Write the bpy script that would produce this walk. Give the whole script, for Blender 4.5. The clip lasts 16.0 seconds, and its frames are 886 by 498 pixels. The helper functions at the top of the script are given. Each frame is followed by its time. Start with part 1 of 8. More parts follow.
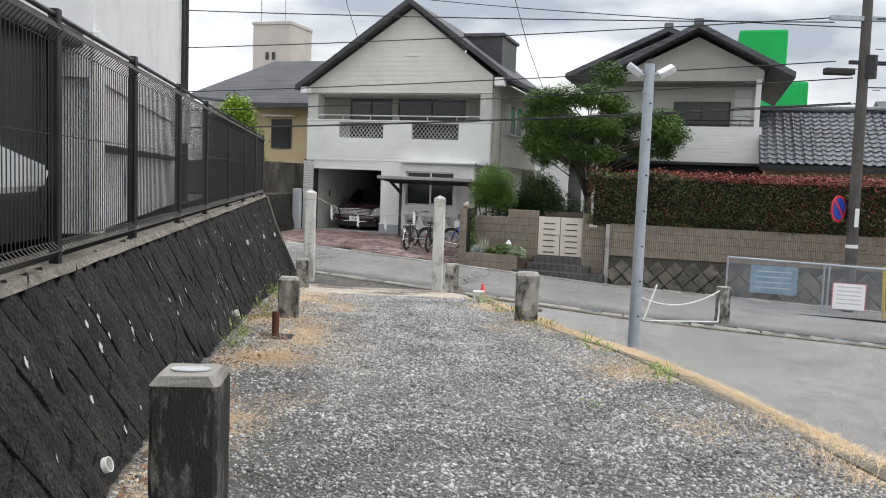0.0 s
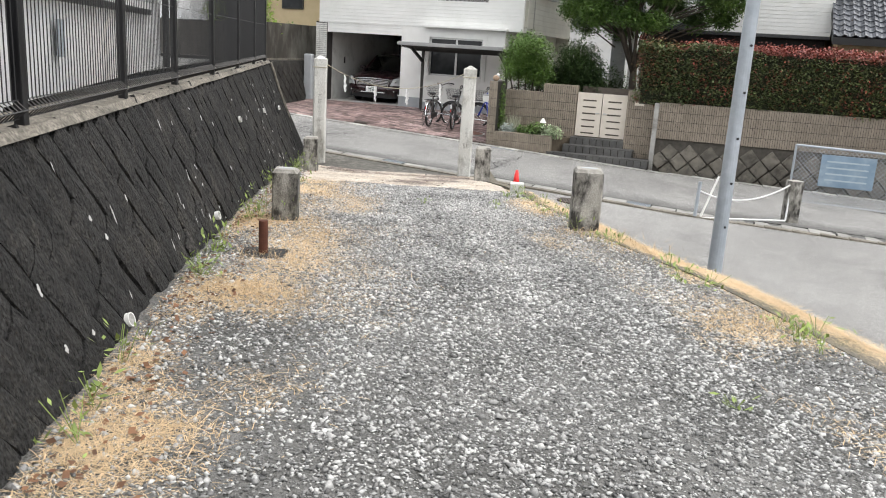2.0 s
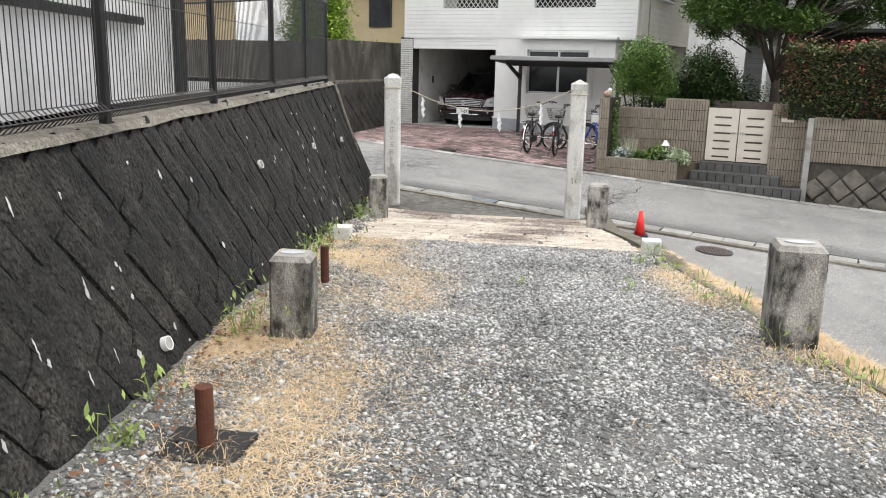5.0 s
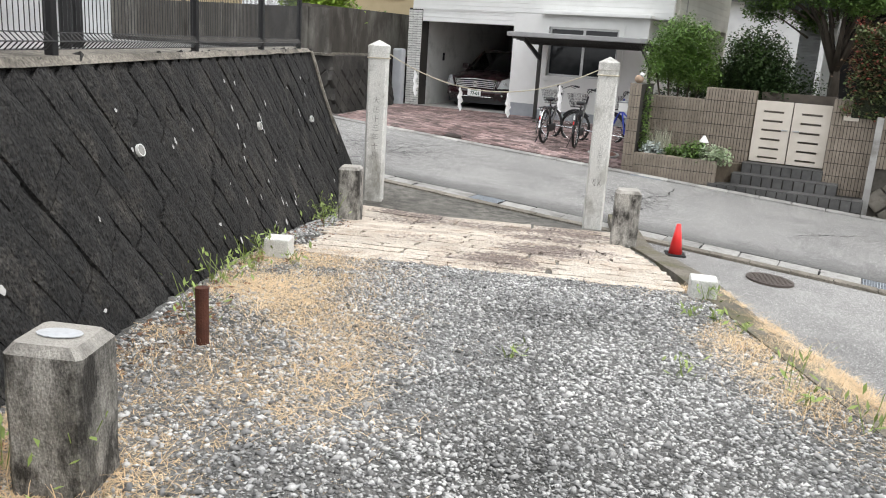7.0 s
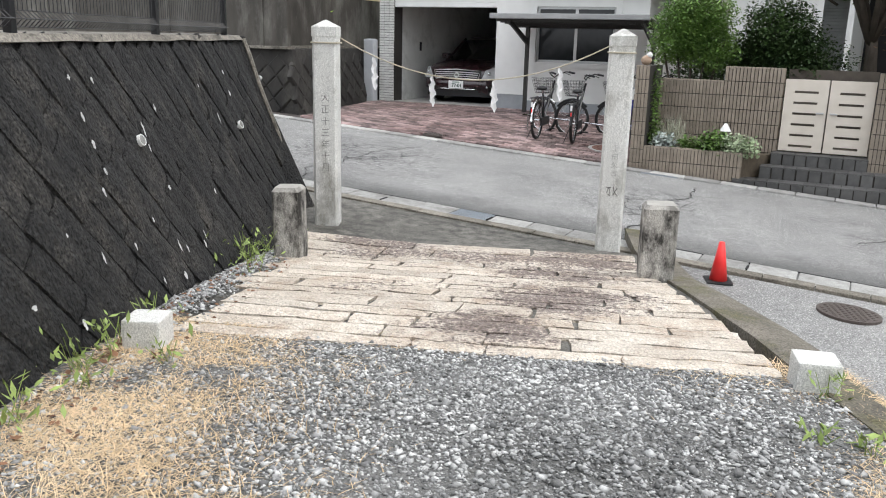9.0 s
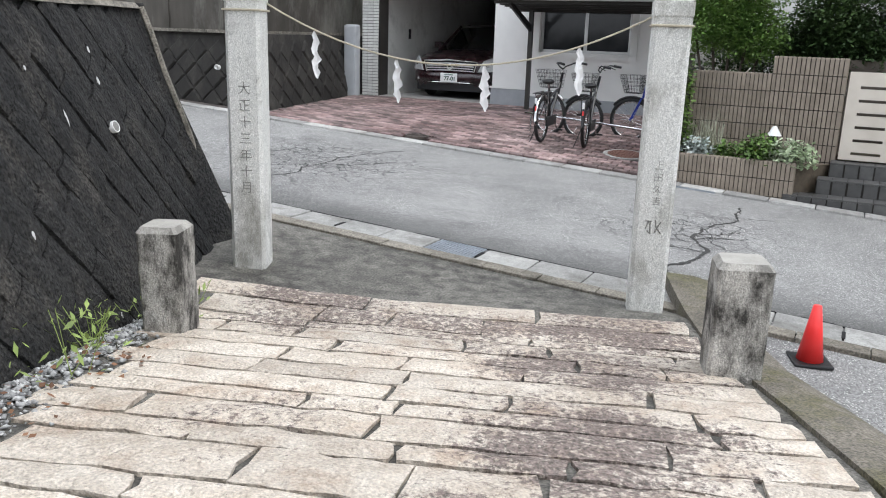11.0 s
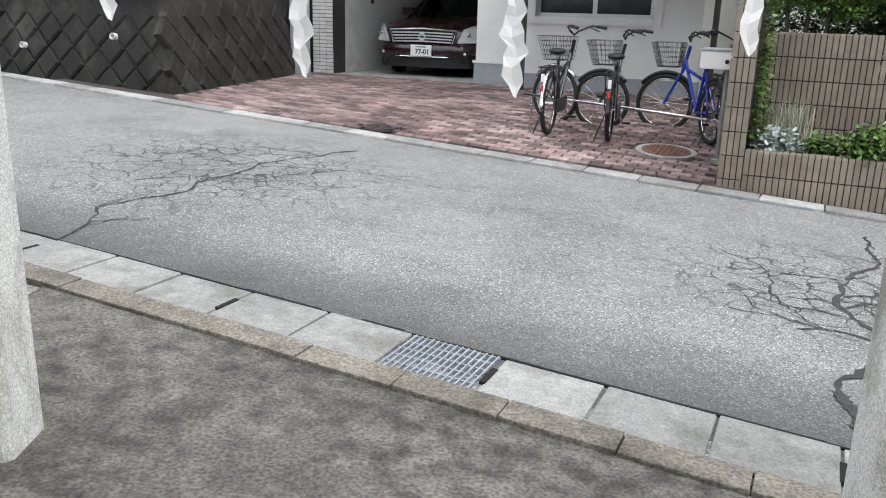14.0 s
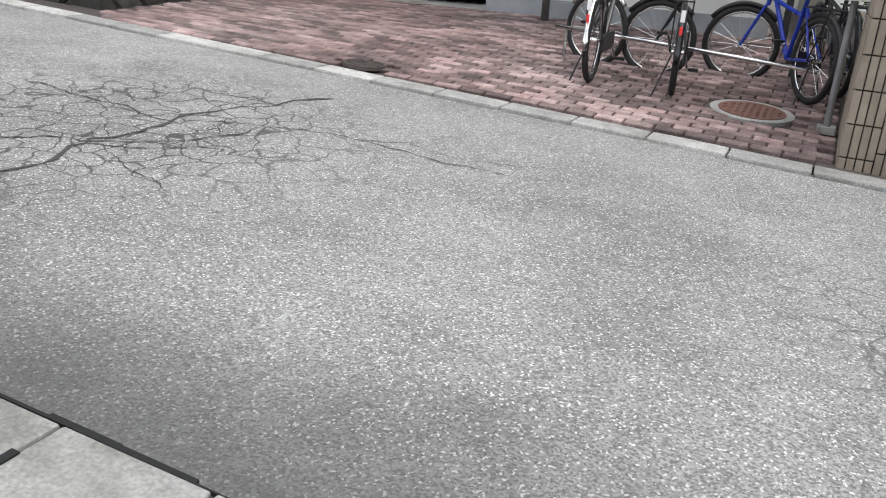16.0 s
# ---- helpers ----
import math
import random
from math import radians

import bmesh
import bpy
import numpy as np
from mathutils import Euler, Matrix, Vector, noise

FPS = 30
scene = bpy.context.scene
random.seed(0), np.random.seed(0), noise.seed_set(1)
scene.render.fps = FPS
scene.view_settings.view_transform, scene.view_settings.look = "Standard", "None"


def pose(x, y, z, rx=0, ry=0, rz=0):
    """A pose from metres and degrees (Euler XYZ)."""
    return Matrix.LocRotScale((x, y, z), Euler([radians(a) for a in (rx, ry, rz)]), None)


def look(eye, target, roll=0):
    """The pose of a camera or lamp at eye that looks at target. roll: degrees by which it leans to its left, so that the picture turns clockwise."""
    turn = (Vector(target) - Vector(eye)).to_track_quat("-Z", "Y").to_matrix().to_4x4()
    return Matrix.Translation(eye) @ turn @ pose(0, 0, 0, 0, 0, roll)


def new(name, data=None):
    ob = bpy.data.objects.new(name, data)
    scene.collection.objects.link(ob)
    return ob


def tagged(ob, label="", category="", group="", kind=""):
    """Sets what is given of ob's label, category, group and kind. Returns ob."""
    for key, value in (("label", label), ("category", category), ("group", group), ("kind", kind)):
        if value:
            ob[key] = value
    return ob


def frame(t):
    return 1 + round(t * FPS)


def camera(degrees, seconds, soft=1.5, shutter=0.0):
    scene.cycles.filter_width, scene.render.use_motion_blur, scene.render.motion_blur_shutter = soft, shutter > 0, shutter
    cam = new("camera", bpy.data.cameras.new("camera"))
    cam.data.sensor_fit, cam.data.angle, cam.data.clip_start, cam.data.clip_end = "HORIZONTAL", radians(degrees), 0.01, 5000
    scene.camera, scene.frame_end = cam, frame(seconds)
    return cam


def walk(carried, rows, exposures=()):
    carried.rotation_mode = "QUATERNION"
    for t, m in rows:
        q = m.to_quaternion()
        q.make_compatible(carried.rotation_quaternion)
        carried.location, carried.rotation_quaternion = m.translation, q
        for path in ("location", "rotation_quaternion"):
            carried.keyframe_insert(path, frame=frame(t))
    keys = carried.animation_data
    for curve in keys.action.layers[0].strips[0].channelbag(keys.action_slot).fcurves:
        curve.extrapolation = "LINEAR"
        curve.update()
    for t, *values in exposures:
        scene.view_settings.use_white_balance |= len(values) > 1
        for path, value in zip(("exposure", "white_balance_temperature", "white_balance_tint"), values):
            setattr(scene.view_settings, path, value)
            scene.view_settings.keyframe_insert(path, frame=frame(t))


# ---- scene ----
cam = camera(56.9, 16.0, soft=1.05)
PATH = [
    (0, (0.000, 0.000, 1.520), (0.001, 1.993, 1.348), 2.2),
    (0.5, (-0.007, 0.467, 1.494), (-0.008, 2.446, 1.208), 2.1),
    (1, (-0.063, 0.956, 1.506), (-0.075, 2.931, 1.189), 2.2),
    (1.5, (-0.153, 1.466, 1.491), (-0.160, 3.424, 1.083), 2.3),
    (2, (-0.202, 2.018, 1.478), (-0.226, 3.959, 0.997), 3.5),
    (2.5, (-0.246, 2.546, 1.455), (-0.316, 4.483, 0.963), 3.3),
    (3, (-0.264, 2.978, 1.434), (-0.333, 4.912, 0.928), 3.4),
    (3.5, (-0.277, 3.521, 1.423), (-0.365, 5.453, 0.912), 2.9),
    (4, (-0.317, 4.057, 1.428), (-0.442, 5.982, 0.898), 2.3),
    (4.5, (-0.305, 4.650, 1.416), (-0.553, 6.578, 0.949), 1.1),
    (4.7, (-0.316, 4.802, 1.407), (-0.582, 6.734, 0.962), 1.1),
    (6.8, (-0.298, 6.959, 1.191), (-0.567, 8.877, 0.690), 3.5),
    (7, (-0.333, 7.236, 1.211), (-0.635, 9.152, 0.722), 3.7),
    (7.5, (-0.389, 7.731, 1.161), (-0.713, 9.644, 0.677), 3.7),
    (8, (-0.434, 8.278, 1.120), (-0.780, 10.189, 0.645), 3.4),
    (8.5, (-0.487, 8.762, 1.085), (-0.831, 10.676, 0.617), 2.1),
    (9, (-0.520, 9.361, 1.057), (-0.803, 11.277, 0.557), 1.4),
    (9.5, (-0.538, 9.904, 1.044), (-0.818, 11.818, 0.538), 1.7),
    (10, (-0.568, 10.396, 1.023), (-0.835, 12.313, 0.520), 1.9),
    (10.2, (-0.575, 10.639, 0.991), (-0.853, 12.560, 0.507), 1.7),
    (12.3, (-0.831, 13.011, 0.825), (-1.115, 14.909, 0.263), 2.0),
    (12.5, (-0.852, 13.189, 0.839), (-1.107, 15.093, 0.282), 1.7),
    (13, (-0.947, 13.714, 0.788), (-1.186, 15.633, 0.276), 1.2),
    (13.5, (-1.043, 14.204, 0.712), (-1.258, 16.125, 0.201), 1.4),
    (14, (-1.124, 14.735, 0.610), (-1.341, 16.645, 0.058), 1.6),
    (14.5, (-1.208, 15.260, 0.550), (-1.447, 17.153, -0.051), 2.1),
    (15, (-1.287, 15.721, 0.518), (-1.496, 17.620, -0.073), 2.6),
    (15.5, (-1.377, 16.258, 0.451), (-1.613, 18.166, -0.100), 3.9),
    (16, (-1.448, 16.813, 0.390), (-1.633, 18.676, -0.314), 3.8),
]
walk(cam, [(t, look(eye, target, roll)) for t, eye, target, roll in PATH], [(0, -0.62, 6550, 10), (0.5, -0.56, 6750, 10), (1.0, -0.34, 6750, 10), (2.0, -0.2, 6750, 10), (8.0, -0.22, 6550, 10), (9.5, -0.3, 6400, 10), (12.5, -0.28, 6200, 10), (14.5, -0.2, 6450, 10), (16, -0.24, 6500, 10)])

# ---------- light ----------
world = bpy.data.worlds.new("sky")
scene.world = world
world.use_nodes = True
wt = world.node_tree
bg = wt.nodes["Background"]
sky = wt.nodes.new("ShaderNodeTexSky")
sky.sky_type, sky.sun_disc = "NISHITA", False
sky.sun_elevation, sky.sun_rotation = radians(67), radians(112)
sky.air_density, sky.dust_density = 1.5, 4.0
tc = wt.nodes.new("ShaderNodeTexCoord")
mp = wt.nodes.new("ShaderNodeMapping")
mp.inputs["Scale"].default_value = (1.0, 1.0, 3.2)
mp.inputs["Location"].default_value = (0.3, 0.1, 0.25)
cl = wt.nodes.new("ShaderNodeTexNoise")
cl.inputs["Scale"].default_value, cl.inputs["Detail"].default_value = 3.2, 6
cr = wt.nodes.new("ShaderNodeValToRGB")
cr.color_ramp.elements[0].position, cr.color_ramp.elements[1].position = 0.36, 0.56
cr.color_ramp.elements[0].color = (6.2, 6.9, 8.0, 1)
cr.color_ramp.elements[1].color = (17.0, 17.2, 17.5, 1)
mx = wt.nodes.new("ShaderNodeMix")
mx.data_type = "RGBA"
mx.inputs[0].default_value = 0.8
sepw, risew, liftw = wt.nodes.new("ShaderNodeSeparateXYZ"), wt.nodes.new("ShaderNodeMapRange"), wt.nodes.new("ShaderNodeVectorMath")
liftw.operation = "SCALE"
risew.inputs["From Min"].default_value, risew.inputs["From Max"].default_value = 0.12, 0.95
risew.inputs["To Min"].default_value, risew.inputs["To Max"].default_value = 1.3, 2.15
wt.links.new(tc.outputs["Generated"], sepw.inputs[0])
wt.links.new(sepw.outputs["Z"], risew.inputs["Value"])
wt.links.new(tc.outputs["Generated"], mp.inputs["Vector"])
wt.links.new(mp.outputs["Vector"], cl.inputs["Vector"])
wt.links.new(cl.outputs["Fac"], cr.inputs["Fac"])
wt.links.new(sky.outputs["Color"], mx.inputs[6])
wt.links.new(cr.outputs["Color"], mx.inputs[7])
wt.links.new(mx.outputs[2], liftw.inputs[0])
wt.links.new(risew.outputs["Result"], liftw.inputs["Scale"])
wt.links.new(liftw.outputs[0], bg.inputs["Color"])
bg.inputs["Strength"].default_value = 0.1
sun = new("sun", bpy.data.lights.new("sun", "SUN"))
sun.data.energy, sun.data.angle, sun.data.color = 1.0, radians(25), (1.0, 0.96, 0.9)
sun.matrix_world = look((0, 0, 30), (-12, 5, 0))
scene.view_settings.exposure = 0.0

# ---------- the road's own axes: x along the kerb, y towards the houses ----------
ANG = radians(18)
RF = Matrix.Translation((-1.66, 22.4, 0)) @ Matrix.Rotation(-ANG, 4, "Z")


def W(s, v, z=0.0):
    """World place of a point given along the kerb, beyond the kerb, and its height."""
    return RF @ Vector((s, v, z))


# ---------- heights ----------
GY = (-60, 4.5, 6.25, 7, 8.2, 9.5, 12, 13.6, 15, 15.9, 16.9, 60)
GZ = (0.08, 0.07, 0.02, -0.01, -0.08, -0.13, -0.31, -0.43, -0.60, -0.73, -0.76, -0.76)


def path_z(y):
    return float(np.interp(y, GY, GZ))


def road_z(x, y):
    x, y = max(-25, min(25, x)), max(-10, min(30, y))
    return -0.84 - 0.055 * min(x, 4) - 0.02 * max(x - 4, 0) + 0.02 * (y - 18)


def wall_top_x(y):
    return -2.3 - 0.145 * (y - 7.16)


def wall_x(y, z):
    """The leaning face of the retaining wall at a height."""
    return wall_top_x(y) + 0.36 * (1.04 - z)


def edge_in(y):
    return float(np.interp(y, (-60, 0, 4, 5.06, 7.8, 9.1, 12.1, 13.2, 15, 16.4, 18), (3.1, 2.7, 2.3, 2.1, 1.62, 1.18, 0.72, 0.56, 0.33, 0.15, 0.1)))


def edge_out(y):
    return float(np.interp(y, (-60, 0, 4, 6.4, 8.0, 9.1, 12.1, 14.0, 16.0, 17.6, 18), (3.4, 3.0, 2.6, 2.22, 1.8, 1.4, 0.98, 0.83, 0.55, 0.45, 0.45)))


# ---------- materials ----------
MATS = {}


def surf(name, a, b, rough=0.85, scale=6.0, big=0.7, bump=0.3, bscale=90.0, metal=0.0, stain=None, stain_amt=0.5, island=0.0, each=0.0, coat=0.0, stretch=(1, 1, 1), lo=0.35, hi=0.65, dist=0.01, wide=0.0, grain=0.0, gscale=170.0):
    """Two colours mixed by noise at two scales, an optional stain, fine relief, and a shift of value by piece."""
    if name in MATS:
        return MATS[name]
    m = bpy.data.materials.new(name)
    m.use_nodes = True
    nt = m.node_tree
    N, L = nt.nodes.new, nt.links.new
    bs = nt.nodes["Principled BSDF"]
    geo = N("ShaderNodeNewGeometry")
    mapn = N("ShaderNodeMapping")
    mapn.inputs["Scale"].default_value = stretch
    L(geo.outputs["Position"], mapn.inputs["Vector"])
    n1, n2 = N("ShaderNodeTexNoise"), N("ShaderNodeTexNoise")
    n1.inputs["Scale"].default_value, n1.inputs["Detail"].default_value = scale, 8
    n2.inputs["Scale"].default_value, n2.inputs["Detail"].default_value = big, 4
    for n in (n1, n2):
        L(mapn.outputs["Vector"], n.inputs["Vector"])
    add = N("ShaderNodeMath")
    add.operation = "MULTIPLY_ADD"
    add.inputs[1].default_value = 0.5
    half = N("ShaderNodeMath")
    half.operation = "MULTIPLY"
    half.inputs[1].default_value = 0.5
    L(n2.outputs["Fac"], half.inputs[0])
    L(n1.outputs["Fac"], add.inputs[0])
    L(half.outputs[0], add.inputs[2])
    rmp = N("ShaderNodeMapRange")
    rmp.inputs["From Min"].default_value, rmp.inputs["From Max"].default_value = lo, hi
    L(add.outputs[0], rmp.inputs["Value"])
    mix = N("ShaderNodeMix")
    mix.data_type = "RGBA"
    mix.inputs[6].default_value, mix.inputs[7].default_value = (*a, 1), (*b, 1)
    L(rmp.outputs["Result"], mix.inputs[0])
    col = mix.outputs[2]
    if stain:
        n3 = N("ShaderNodeTexNoise")
        n3.inputs["Scale"].default_value, n3.inputs["Detail"].default_value, n3.inputs["Roughness"].default_value = big * 2.3, 9, 0.7
        L(mapn.outputs["Vector"], n3.inputs["Vector"])
        r3 = N("ShaderNodeMapRange")
        r3.inputs["From Min"].default_value, r3.inputs["From Max"].default_value = 0.5 - wide, 0.66 - wide * 0.9
        r3.inputs["To Max"].default_value = stain_amt
        L(n3.outputs["Fac"], r3.inputs["Value"])
        m3 = N("ShaderNodeMix")
        m3.data_type = "RGBA"
        m3.inputs[7].default_value = (*stain, 1)
        L(r3.outputs["Result"], m3.inputs[0])
        L(col, m3.inputs[6])
        col = m3.outputs[2]
    for amount, source in ((island, "island"), (each, "each")):
        if amount:
            hsv = N("ShaderNodeHueSaturation")
            rr = N("ShaderNodeMapRange")
            rr.inputs["To Min"].default_value, rr.inputs["To Max"].default_value = 1 - amount, 1 + amount
            if source == "island":
                L(geo.outputs["Random Per Island"], rr.inputs["Value"])
            else:
                oi = N("ShaderNodeObjectInfo")
                L(oi.outputs["Random"], rr.inputs["Value"])
            L(rr.outputs["Result"], hsv.inputs["Value"])
            L(col, hsv.inputs["Color"])
            col = hsv.outputs["Color"]
    if grain:
        n5, r5, h5 = N("ShaderNodeTexNoise"), N("ShaderNodeMapRange"), N("ShaderNodeHueSaturation")
        n5.inputs["Scale"].default_value, n5.inputs["Detail"].default_value = gscale, 3
        L(geo.outputs["Position"], n5.inputs["Vector"])
        r5.inputs["From Min"].default_value, r5.inputs["From Max"].default_value = 0.32, 0.68
        r5.inputs["To Min"].default_value, r5.inputs["To Max"].default_value = 1 - grain, 1 + grain
        L(n5.outputs["Fac"], r5.inputs["Value"])
        L(r5.outputs["Result"], h5.inputs["Value"])
        L(col, h5.inputs["Color"])
        col = h5.outputs["Color"]
    L(col, bs.inputs["Base Color"])
    bs.inputs["Metallic"].default_value = metal
    bs.inputs["Coat Weight"].default_value = coat
    rr2 = N("ShaderNodeMapRange")
    rr2.inputs["To Min"].default_value, rr2.inputs["To Max"].default_value = max(0.03, rough - 0.1), min(1, rough + 0.1)
    L(n1.outputs["Fac"], rr2.inputs["Value"])
    L(rr2.outputs["Result"], bs.inputs["Roughness"])
    if bump:
        n4 = N("ShaderNodeTexNoise")
        n4.inputs["Scale"].default_value, n4.inputs["Detail"].default_value = bscale, 4
        L(mapn.outputs["Vector"], n4.inputs["Vector"])
        bp = N("ShaderNodeBump")
        bp.inputs["Strength"].default_value, bp.inputs["Distance"].default_value = bump, dist
        L(n4.outputs["Fac"], bp.inputs["Height"])
        L(bp.outputs["Normal"], bs.inputs["Normal"])
    MATS[name] = m
    return m


def banded(name, a, b, pitch, rough=0.7, depth=0.006, **more):
    """A plain surface with level grooves at a given pitch, for siding seen from afar."""
    if name in MATS:
        return MATS[name]
    m = surf(name, a, b, rough=rough, bump=0.15, bscale=40, **more)
    nt = m.node_tree
    N, L = nt.nodes.new, nt.links.new
    bs = nt.nodes["Principled BSDF"]
    geo = N("ShaderNodeNewGeometry")
    sep = N("ShaderNodeSeparateXYZ")
    L(geo.outputs["Position"], sep.inputs[0])
    div = N("ShaderNodeMath")
    div.operation = "DIVIDE"
    div.inputs[1].default_value = pitch
    L(sep.outputs["Z"], div.inputs[0])
    fr = N("ShaderNodeMath")
    fr.operation = "FRACT"
    L(div.outputs[0], fr.inputs[0])
    mr = N("ShaderNodeMapRange")
    mr.inputs["From Min"].default_value, mr.inputs["From Max"].default_value = 0.0, 0.12
    L(fr.outputs[0], mr.inputs["Value"])
    bp = N("ShaderNodeBump")
    bp.inputs["Strength"].default_value, bp.inputs["Distance"].default_value = 1.0, depth
    L(mr.outputs["Result"], bp.inputs["Height"])
    old = bs.inputs["Normal"].links[0].from_node
    L(bp.outputs["Normal"], old.inputs["Normal"])
    return m


def asphalt_material():
    """Worn grey asphalt: pale chips in a darker binder, damp patches and branching cracks in a few places."""
    m = surf("asphalt", (0.205, 0.202, 0.197), (0.3, 0.297, 0.288), rough=0.85, scale=2.2, big=0.35, bump=0.7, bscale=170, stain=(0.07, 0.07, 0.072), stain_amt=0.35)
    nt = m.node_tree
    N, L = nt.nodes.new, nt.links.new
    bs = nt.nodes["Principled BSDF"]
    geo = N("ShaderNodeNewGeometry")
    old = bs.inputs["Base Color"].links[0].from_socket
    chip = N("ShaderNodeTexVoronoi")
    chip.inputs["Scale"].default_value = 150
    L(geo.outputs["Position"], chip.inputs["Vector"])
    sepc = N("ShaderNodeSeparateColor")
    L(chip.outputs["Color"], sepc.inputs[0])
    cramp = N("ShaderNodeMapRange")
    cramp.inputs["From Min"].default_value, cramp.inputs["From Max"].default_value = 0.0, 1.0
    cramp.inputs["To Min"].default_value, cramp.inputs["To Max"].default_value = 0.5, 1.5
    L(sepc.outputs[0], cramp.inputs["Value"])
    hsv = N("ShaderNodeHueSaturation")
    L(cramp.outputs["Result"], hsv.inputs["Value"])
    L(old, hsv.inputs["Color"])
    pale = N("ShaderNodeMath")
    pale.operation = "GREATER_THAN"
    pale.inputs[1].default_value = 0.94
    L(sepc.outputs[1], pale.inputs[0])
    palem = N("ShaderNodeMix")
    palem.data_type = "RGBA"
    palem.inputs[7].default_value = (0.62, 0.61, 0.58, 1)
    L(pale.outputs[0], palem.inputs[0])
    L(hsv.outputs["Color"], palem.inputs[6])
    # cracks: cell borders, kept to patches
    wob = N("ShaderNodeTexNoise")
    wob.inputs["Scale"].default_value = 3.0
    L(geo.outputs["Position"], wob.inputs["Vector"])
    shift = N("ShaderNodeVectorMath")
    shift.operation = "MULTIPLY_ADD"
    shift.inputs[1].default_value = (0.35, 0.35, 0.35)
    L(wob.outputs["Color"], shift.inputs[0])
    L(geo.outputs["Position"], shift.inputs[2])
    cell = N("ShaderNodeTexVoronoi")
    cell.feature = "DISTANCE_TO_EDGE"
    cell.inputs["Scale"].default_value = 4.6
    L(shift.outputs[0], cell.inputs["Vector"])
    thin = N("ShaderNodeMapRange")
    thin.inputs["From Min"].default_value, thin.inputs["From Max"].default_value = 0.012, 0.042
    thin.inputs["To Min"].default_value, thin.inputs["To Max"].default_value = 0.85, 0.0
    L(cell.outputs["Distance"], thin.inputs["Value"])
    total = None
    for cx, cy, rad in ((-3.4, 20.95, 1.35), (0.65, 19.6, 0.9)):
        dist = N("ShaderNodeVectorMath")
        dist.operation = "DISTANCE"
        dist.inputs[1].default_value = (cx, cy, -0.55)
        L(shift.outputs[0], dist.inputs[0])
        near = N("ShaderNodeMapRange")
        near.inputs["From Min"].default_value, near.inputs["From Max"].default_value = rad * 0.55, rad * 1.25
        near.inputs["To Min"].default_value, near.inputs["To Max"].default_value = 1.0, 0.0
        L(dist.outputs["Value"], near.inputs["Value"])
        if total is None:
            total = near.outputs["Result"]
        else:
            mxx = N("ShaderNodeMath")
            mxx.operation = "MAXIMUM"
            L(total, mxx.inputs[0])
            L(near.outputs["Result"], mxx.inputs[1])
            total = mxx.outputs[0]
    crack = N("ShaderNodeMath")
    crack.operation = "MULTIPLY"
    L(thin.outputs["Result"], crack.inputs[0])
    L(total, crack.inputs[1])
    mixc = N("ShaderNodeMix")
    mixc.data_type = "RGBA"
    mixc.inputs[7].default_value = (0.035, 0.035, 0.035, 1)
    # damp grime in a ragged band beside the gutter
    dotn = N("ShaderNodeVectorMath")
    dotn.operation = "DOT_PRODUCT"
    dotn.inputs[1].default_value = (math.sin(ANG), math.cos(ANG), 0)
    L(shift.outputs[0], dotn.inputs[0])
    band = N("ShaderNodeMapRange")
    edge = math.sin(ANG) * -1.66 + math.cos(ANG) * 22.4 - 4.13
    band.inputs["From Min"].default_value, band.inputs["From Max"].default_value = edge + 0.26, edge + 1.0
    band.inputs["To Min"].default_value, band.inputs["To Max"].default_value = 0.75, 0.0
    L(dotn.outputs["Value"], band.inputs["Value"])
    grime = N("ShaderNodeMix")
    grime.data_type = "RGBA"
    grime.inputs[7].default_value = (0.06, 0.06, 0.058, 1)
    front = N("ShaderNodeMath")
    front.operation = "GREATER_THAN"
    front.inputs[1].default_value = edge
    L(dotn.outputs["Value"], front.inputs[0])
    bandm = N("ShaderNodeMath")
    bandm.operation = "MULTIPLY"
    L(band.outputs["Result"], bandm.inputs[0])
    L(front.outputs[0], bandm.inputs[1])
    L(bandm.outputs[0], grime.inputs[0])
    L(palem.outputs[2], grime.inputs[6])
    L(crack.outputs[0], mixc.inputs[0])
    L(grime.outputs[2], mixc.inputs[6])
    L(mixc.outputs[2], bs.inputs["Base Color"])
    return m


def glass_material(name, tint=(0.9, 0.95, 0.95)):
    if name in MATS:
        return MATS[name]
    m = bpy.data.materials.new(name)
    m.use_nodes = True
    bs = m.node_tree.nodes["Principled BSDF"]
    bs.inputs["Base Color"].default_value = (*tint, 1)
    bs.inputs["Roughness"].default_value = 0.02
    bs.inputs["Transmission Weight"].default_value = 1.0
    bs.inputs["IOR"].default_value = 1.45
    MATS[name] = m
    return m


